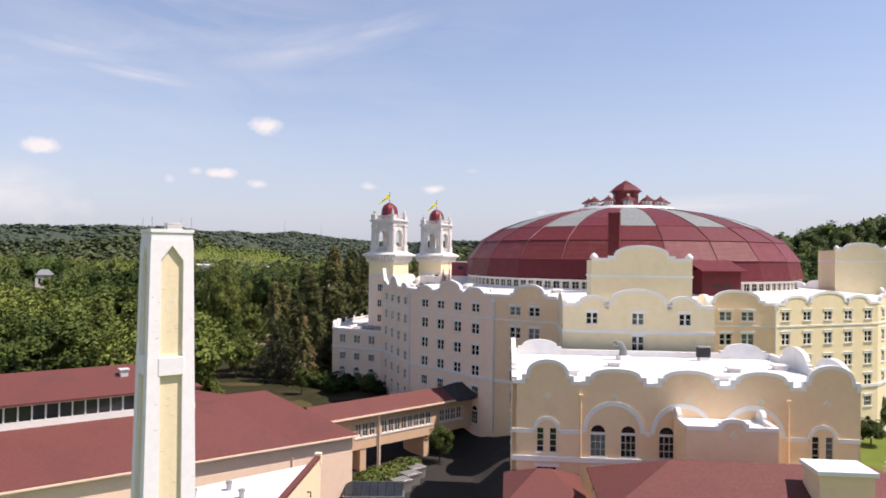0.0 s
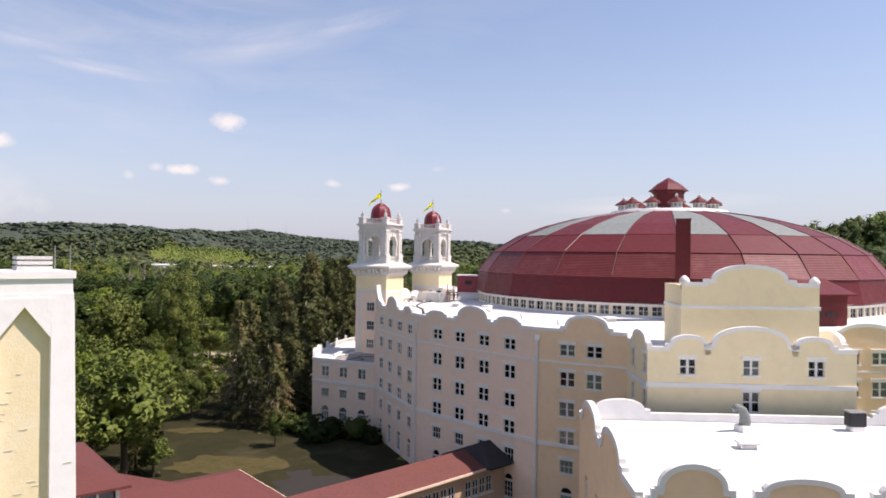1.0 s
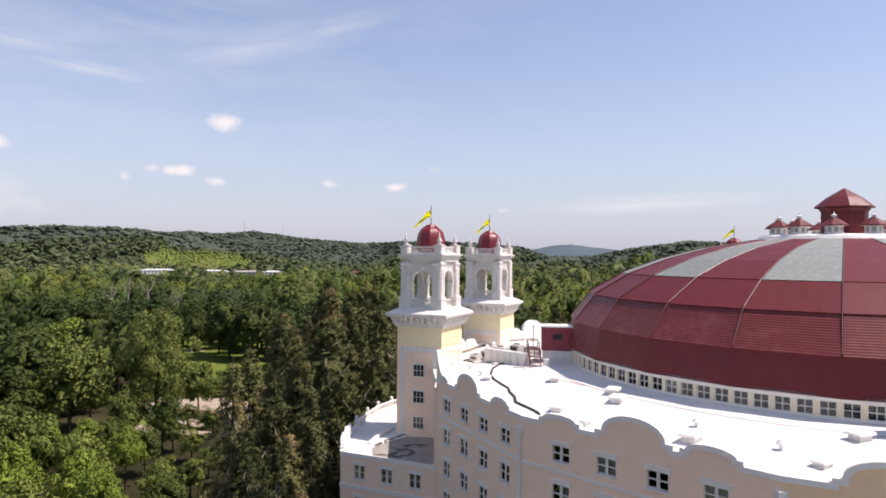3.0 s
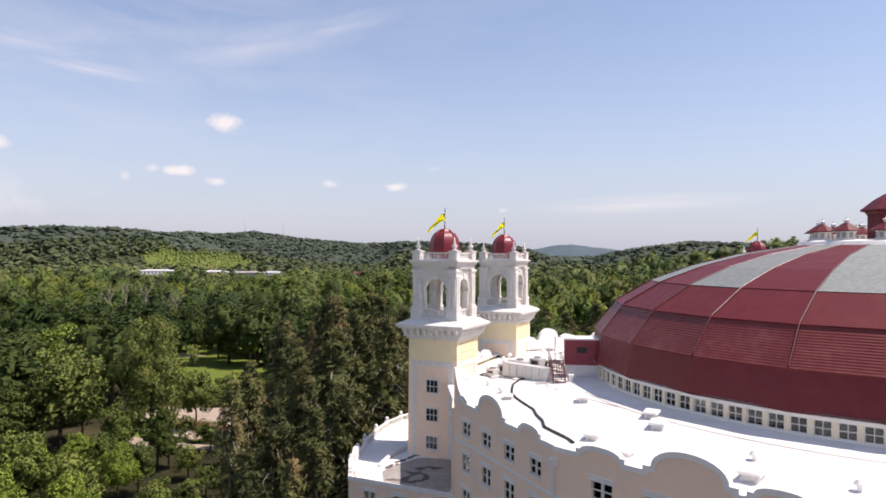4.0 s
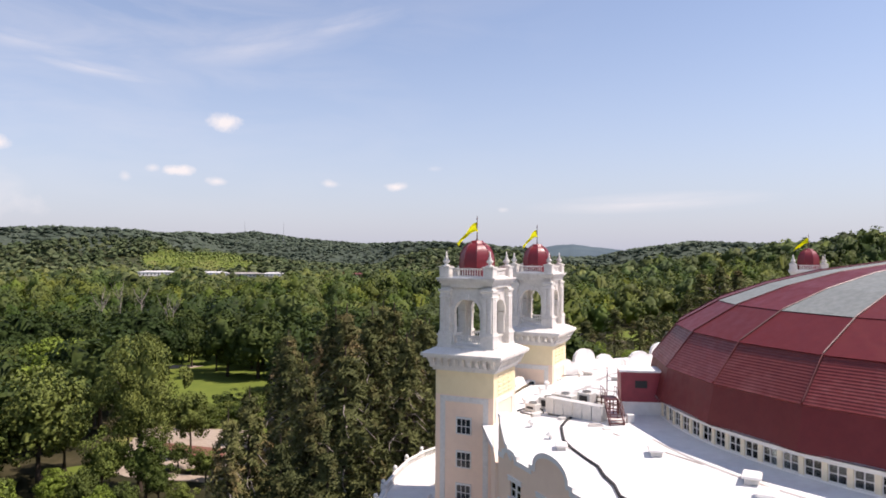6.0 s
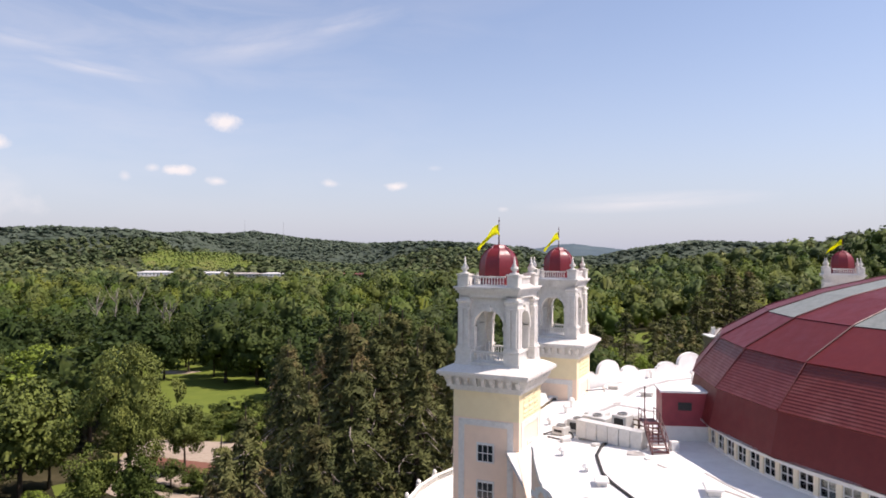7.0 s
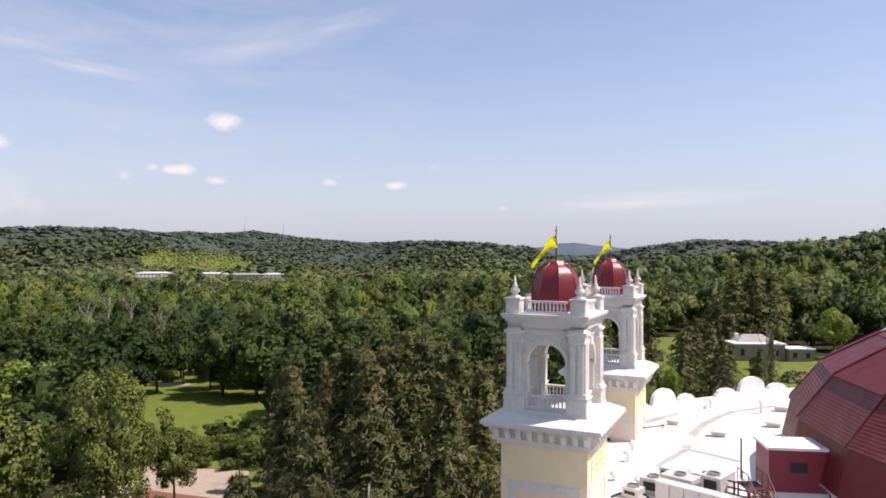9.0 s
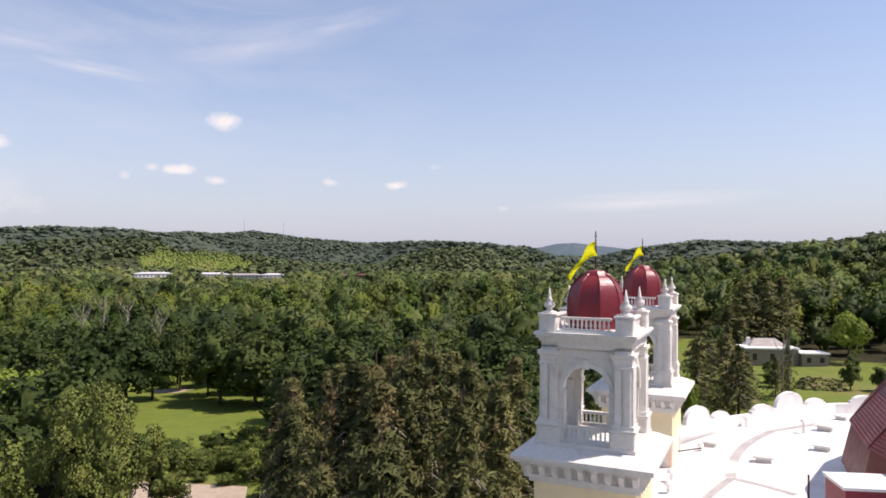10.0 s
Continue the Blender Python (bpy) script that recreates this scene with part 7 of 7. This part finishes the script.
# red steel stairs up to the plant room
sm = spin(*STAIR_FOOT, roof_z(*STAIR_FOOT) - 0.02, 86)
stair = thing("steel_stairs", sm, "dark red open steel stairs with railings up to the plant room", "stairs")
for i in range(9):
    part("tread", Geo().box(0.3 * i, 0.3 * i + 0.27, -0.65, 0.65, 0.22 * (i + 1) - 0.04, 0.22 * (i + 1)), RUST, stair)
for y in (-0.68, 0.68):
    part("stringer", Geo().prism([(0, -0.05), (0.3, -0.05), (2.75, 1.8), (2.75, 2.02), (2.6, 2.02), (0, 0.15)], y - 0.04, y + 0.04), RUST, stair)
    part("handrail", Geo().tube([(0.05, y, 1.1), (2.7, y, 3.0), (4.6, y, 3.0)], 0.04, 6), RUST, stair)
    part("mid_rail", Geo().tube([(0.05, y, 0.65), (2.7, y, 2.5), (4.6, y, 2.5)], 0.025, 6), RUST, stair)
    for x, z in ((0.05, 0.1), (0.95, 0.75), (1.85, 1.4), (2.7, 2.0), (3.65, 2.0), (4.6, 2.0)):
        part("rail_post", Geo().tube([(x, y, z), (x, y, z + 1.0)], 0.03, 6), RUST, stair)
part("landing", Geo().box(2.7, 4.7, -0.7, 0.7, 1.92, 2.0), RUST, stair)
for x in (2.8, 4.6):
    for y in (-0.6, 0.6):
        part("leg", Geo().box(x - 0.05, x + 0.05, y - 0.05, y + 0.05, 0, 1.92), RUST, stair)

# things on the front block's roof
for k, (x, y) in enumerate(((6.2, 6.5), (21.5, 5.6), (30.5, 14.0))):
    th = thing("roof_vent", fm @ spin(x, y, 14.15), "low white painted sheet metal roof vent", "roof vent", "roof vents")
    part("curb", Geo().box(-0.7, 0.7, -0.5, 0.5, 0, 0.35), WHITE, th)
    part("hood", Geo().box(-0.95, 0.95, -0.7, 0.7, 0.4, 0.62, bevel=0.06), WHITE, th)
th = thing("exhaust_hood", fm @ spin(13.7, 19.0, 14.1, 20), "grey goose-neck exhaust hood on a white base", "exhaust hood")
part("base", Geo().box(-0.7, 0.7, -0.6, 0.6, 0, 0.6, bevel=0.05), WHITE, th)
part("neck", Geo().tube([(0, 0, 0.5), (0, 0, 1.3), (-0.25, 0, 1.9), (-0.8, 0, 2.2), (-1.2, 0, 2.0)], [0.5, 0.46, 0.36, 0.28, 0.3], 10), GREYM, th, smooth=True)
th = thing("exhaust_fan", fm @ spin(23.6, 20.0, 14.1, 5), "black square exhaust fan on a white curb", "exhaust fan")
part("base", Geo().box(-0.6, 0.6, -0.5, 0.5, 0, 0.5, bevel=0.05), WHITE, th)
part("fan_housing", Geo().box(-0.75, 0.75, -0.5, 0.5, 0.5, 1.7, bevel=0.08), BLACK, th)
part("frame", Geo().box(-0.8, 0.8, -0.55, 0.55, 1.7, 1.8), METAL, th)

# ---- service yard ----
def hedge(points, r, name, label, mat, leaves=1500):
    rng = np.random.RandomState(5)
    p, nn = [], []
    for x, y, z, s in points:
        d = rng.normal(0, 1, (leaves // len(points), 3))
        d /= np.linalg.norm(d, axis=1, keepdims=True)
        d[:, 2] = abs(d[:, 2])
        p.append(np.array((x, y, z)) + d * (s, s, s * 0.8) * rng.uniform(0.85, 1.05, (len(d), 1)))
        nn.append(d)
    q, n_ = quads_at(np.concatenate(p), np.concatenate(nn), r, rng, 0.5)
    ob = new(name, quad_mesh(name, q, mat, None, n_))
    return tagged(ob, label, "hedge")


hedge([(-47.6 + 1.05 * i, -58.0 + 1.35 * i, -2.6, 2.0 + 0.25 * math.sin(i * 2)) for i in range(6)], 0.34, "hedge", "rounded clipped green hedge beside the yard", LEAF, 3600)


def dumpster(x, y, turn, col):
    th = thing("dumpster", spin(x, y, -2.94, turn), "grey steel waste container standing in the yard", "dumpster", "dumpsters")
    part("bin", Geo().prism([(-1.0, 0), (1.0, 0), (1.2, 1.4), (-1.0, 1.4)], -0.9, 0.9), col, th)
    part("lid", Geo().box(-1.05, 1.25, -0.95, 0.95, 1.4, 1.48, bevel=0.02), METAL, th)
    part("rim", Geo().box(-1.06, 1.24, -0.97, -0.9, 1.2, 1.4), METAL, th)


for x, y, turn in ((-42.2, -56.6, 40), (-43.2, -59.4, 40), (-41.6, -53.8, 42)):
    dumpster(x, y, turn, METAL)
pan = thing("skylight", spin(-46.2, -63.4, -3.5, 2), "row of dark glazed skylight panes in a metal frame", "skylight")
for i in range(7):
    part("pane", Geo().add([(-3.5 + i, 0, 1.2), (-2.55 + i, 0, 1.2), (-2.55 + i, 2.2, 2.3), (-3.5 + i, 2.2, 2.3), (-3.5 + i, 0, 1.15), (-2.55 + i, 0, 1.15), (-2.55 + i, 2.2, 2.25), (-3.5 + i, 2.2, 2.25)], [(0, 1, 2, 3), (7, 6, 5, 4), (0, 4, 5, 1), (1, 5, 6, 2), (2, 6, 7, 3), (3, 7, 4, 0)]), PANE_DARK, pan)
part("frame", Geo().box(-3.7, 3.7, -0.1, 0.0, 0, 1.2).box(-3.7, 3.7, 2.2, 2.3, 0, 2.3).box(-3.7, -3.5, 0, 2.2, 0, 1.15).box(3.5, 3.7, 0, 2.2, 0, 1.15), METAL, pan)
shed = thing("boiler_house", Matrix.Identity(4), "low boiler house with a white flat roof and tile coped parapet", "building")
plan = [(-50.9, -73.0), (-51.9, -89), (-63.6, -89), (-63.6, -83.5)]
part("wall", Geo().slab(plan, -3.1, 4.4), YBRICK, shed)
part("roof", Geo().slab([(-51.3, -73.4), (-52.3, -88.8), (-63.4, -88.8), (-63.4, -83.6)], 4.4, 4.6), ROOFING, shed, "white membrane roof")
pm, plen = frame_of((-51.9, -89.0), (-50.9, -73.0))
part("side_parapet", Geo().box(0, plen, 0.0, 0.42, 4.4, 5.1, pm), YBRICK, shed)
part("tile_coping", Geo().prism([(0, 5.1), (plen + 0.1, 5.1), (plen + 0.1, 5.35), (0, 5.35)], -0.1, 0.52, pm), ROOFRED, shed, "red tile coping")
part("end_pier", Geo().box(plen - 0.5, plen + 0.15, -0.12, 0.6, 4.4, 5.6, pm, bevel=0.04), YBRICK, shed)
part("overflow_pipe", Geo().tube([(plen - 5.5, -0.02, 3.2), (plen - 5.5, -0.35, 3.2), (plen - 5.5, -0.35, 2.7)], 0.08, 6, pm), BLACK, shed)
for x, y in ((-57.8, -82.4), (-60.3, -84.6), (-56.0, -84.5)):
    part("roof_pipe", Geo().lathe([(0.25, 4.5), (0.25, 5.2), (0.35, 5.25), (0.3, 5.4)], 10, Matrix.Translation((x, y, 0))), METAL, shed)
plant(BROAD, -38.4, -47.0, 0.33, 1.0)

# ---- distance ----
def low_building(name, x, y, turn, w, d, h, wall, roofm, label, rise=0.0):
    th = thing(name, spin(x, y, terrain(x, y) - 0.3, turn), label, "building")
    part("wall", Geo().box(-w / 2, w / 2, -d / 2, d / 2, 0, h), wall, th)
    if rise:
        part("roof", hip_roof(Geo(), -w / 2, w / 2, -d / 2, d / 2, h, rise, min(d / 2, w / 3)), roofm, th)
        part("eave", Geo().box(-w / 2 - 0.5, w / 2 + 0.5, -d / 2 - 0.5, d / 2 + 0.5, h - 0.35, h - 0.02), WHITE, th)
    else:
        part("roof", Geo().box(-w / 2 - 0.4, w / 2 + 0.4, -d / 2 - 0.4, d / 2 + 0.4, h, h + 0.5), roofm, th)
    n = max(2, int(w / 5))
    for i in range(n):
        xx = -w / 2 + w * (i + 0.5) / n
        part("window", Geo().box(xx - 0.7, xx + 0.7, -d / 2 - 0.06, -d / 2, h * 0.35, h * 0.75), PANE_DARK, th)
    return th


def away(az, d):
    return -63 + d * math.sin(radians(az)), -36 + d * math.cos(radians(az))


pavilion = low_building("garden_pavilion", 65, 208, -6, 18, 9, 6.0, BROWNSTONE, ROOFING, "brown stone garden building with white flat eaves and a grey hip")
part("upper_roof", hip_roof(Geo(), -5.5, 6.5, 0.2, 7.5, 6.6, 2.4, 3.0), DIRTY, pavilion, "grey hipped roof")
part("chimney", Geo().box(-6.4, -5.2, 2.0, 3.2, 6.5, 9.4, bevel=0.08), WHITE, pavilion, "square white chimney")
low_building("garden_wing", 78.4, 203.5, -6, 9, 7, 4.4, BROWNSTONE, ROOFING, "low brown stone garden wing with a flat roof")
low_building("white_house", -290, 292, 25, 9.5, 8, 8.5, WHITE, METAL, "small white house with a grey roof among the trees", 3.4)
for az, d, w, h, m_ in ((-19.6, 1120, 52, 6.5, WHITE), (-15.4, 1150, 46, 5, WHITE), (-13.0, 1120, 54, 6, METAL), (-10.8, 1150, 34, 5.5, WHITE), (-4.4, 1130, 58, 6, BRICKRED), (-24.3, 1100, 16, 6, WHITE)):
    low_building("warehouse", *away(az, d), -az, w, 22, h, m_, METALW if m_ is WHITE else DIRTY if m_ is METAL else ROOFRED, "long low warehouse with a shallow roof in the valley", 2.2)
for az, d, h in ((-10.0, 2700, 75), (-13.0, 2750, 60)):
    x, y = away(az, d)
    mast = thing("radio_mast", spin(x, y, terrain(x, y)), "thin steel lattice radio mast on the skyline", "mast")
    part("lattice", Geo().tube([(0, 0, 0), (0, 0, h)], [0.7, 0.3], 4), METAL, mast)
# clipped hedges of the small parterre
for pts in ([(52, 165), (55, 169), (58, 173), (61, 177)], [(53, 163), (55.5, 162), (58, 161), (60, 160)], [(61, 177), (64, 176), (67, 174), (70, 172)], [(57, 167), (60, 168), (63, 168), (66, 167)]):
    hedge([(x + 0.7 * k, y + 0.2 * k, 0.2, 1.5) for x, y in pts for k in range(4)], 0.8, "hedge", "low clipped dark green hedge on the lawn", NEEDLE, 900)
tagged(new("path", Geo().slab([(100, 224), (97.4, 193), (100.2, 193), (103, 224)], 0.0, 0.08).mesh("path", SANDY)), "pale gravel path over the garden lawn", "path", kind="structure")
# terrace and road west of the lawn
tagged(new("terrace", Geo().slab([(-114, 88), (-90, 84), (-86, 60), (-96, 58), (-110, 66)], 0.0, 0.12).mesh("terrace", SANDY)), "pale paved terrace and drive between the trees", "paving", kind="structure")
tagged(new("planting_bed", Geo().slab([(-106, 74), (-92, 69), (-90, 63), (-104, 67)], 0.1, 0.5).mesh("planting_bed", BRICKRED)), "reddish mulched planting bed", "bed", kind="structure")
tagged(new("path", Geo().slab([(-108, 57), (-104, 54), (-96, 52), (-86, 50), (-86, 52.5), (-95, 55), (-103, 57.5), (-107, 60)], 0.0, 0.1).mesh("path", SANDY)), "pale paved drive between the shrubs and spruces", "path", kind="structure")
tagged(new("bare_earth", Geo().slab([(-131 + 5.5 * math.cos(a) * (1 + 0.25 * math.sin(3 * a)), 168 + 4.0 * math.sin(a) * (1 + 0.2 * math.cos(2 * a))) for a in np.linspace(0, 5.9, 16)], -0.02, 0.05).mesh("bare_earth", SANDY)), "pale patch of bare trodden earth in the lawn", "earth", kind="structure")
# dry grass patches, coloured lighter to paint sunlit spots on the dark ground
for cx, cy, a_, b_ in ((-80, -4.5, 4.5, 1.8), (-70, -23.5, 8.0, 4.8)):
    ring_ = [(cx + a_ * math.cos(a) * (1 + 0.3 * noise.noise(Vector((cx + 2 * math.cos(a), cy + 2 * math.sin(a), 0.5)))), cy + b_ * math.sin(a) * (1 + 0.5 * noise.noise(Vector((cx + 3 * math.cos(a), cy + 3 * math.sin(a), 4.5))))) for a in np.linspace(0, 6.1, 40)]
    tagged(new("dry_lawn", Geo().slab(ring_, -0.02, 0.05).mesh("dry_lawn", DRYGRASS)), "dry grass patch with sunlight painted into its colour", "grass", kind="structure")
tagged(new("path", Geo().slab([(20, -60), (60, -66), (60, -63), (20, -57)], 0.0, 0.06).mesh("path", SANDY)), "pale gravel path over the lawn", "path", kind="structure")


# white garden posts with ball tops beside the front block
for x, y in ((12.0, -63.5), (14.5, -66.0), (17.0, -61.0), (10.5, -70.0)):
    th = thing("garden_post", spin(x, y, 0), "square pale post with a white ball on top", "post", "garden posts")
    part("shaft", Geo().box(-0.3, 0.3, -0.3, 0.3, 0, 1.3, bevel=0.04), CREAM, th)
    part("cap", Geo().box(-0.4, 0.4, -0.4, 0.4, 1.3, 1.42), CREAM, th)
    part("ball", Geo().lathe([(0.12, 1.42), (0.3, 1.55), (0.36, 1.75), (0.3, 1.98), (0.12, 2.1), (0.02, 2.12)], 12), WHITE, th, smooth=True)
# loose sheets and curbs round the stairs
for x, y, w, d, h, turn, m_ in ((-39.4, 2.2, 2.2, 1.2, 0.06, -20, WORN), (-38.9, 0.6, 1.4, 0.5, 0.12, 10, METALW), (-42.2, 5.6, 1.0, 0.6, 0.3, 30, METALW), (-44.6, 7.6, 0.8, 0.6, 0.4, 10, METALW), (-36.4, 2.4, 0.7, 0.5, 0.8, 5, WHITE)):
    tagged(new("roof_curb", Geo().box(-w / 2, w / 2, -d / 2, d / 2, 0, h, bevel=0.02).mesh("roof_curb", m_)), "low pale sheet metal curb lying on the white roof", "roof curb", "roof curbs").matrix_world = spin(x, y, roof_z(x, y) - 0.02, turn)
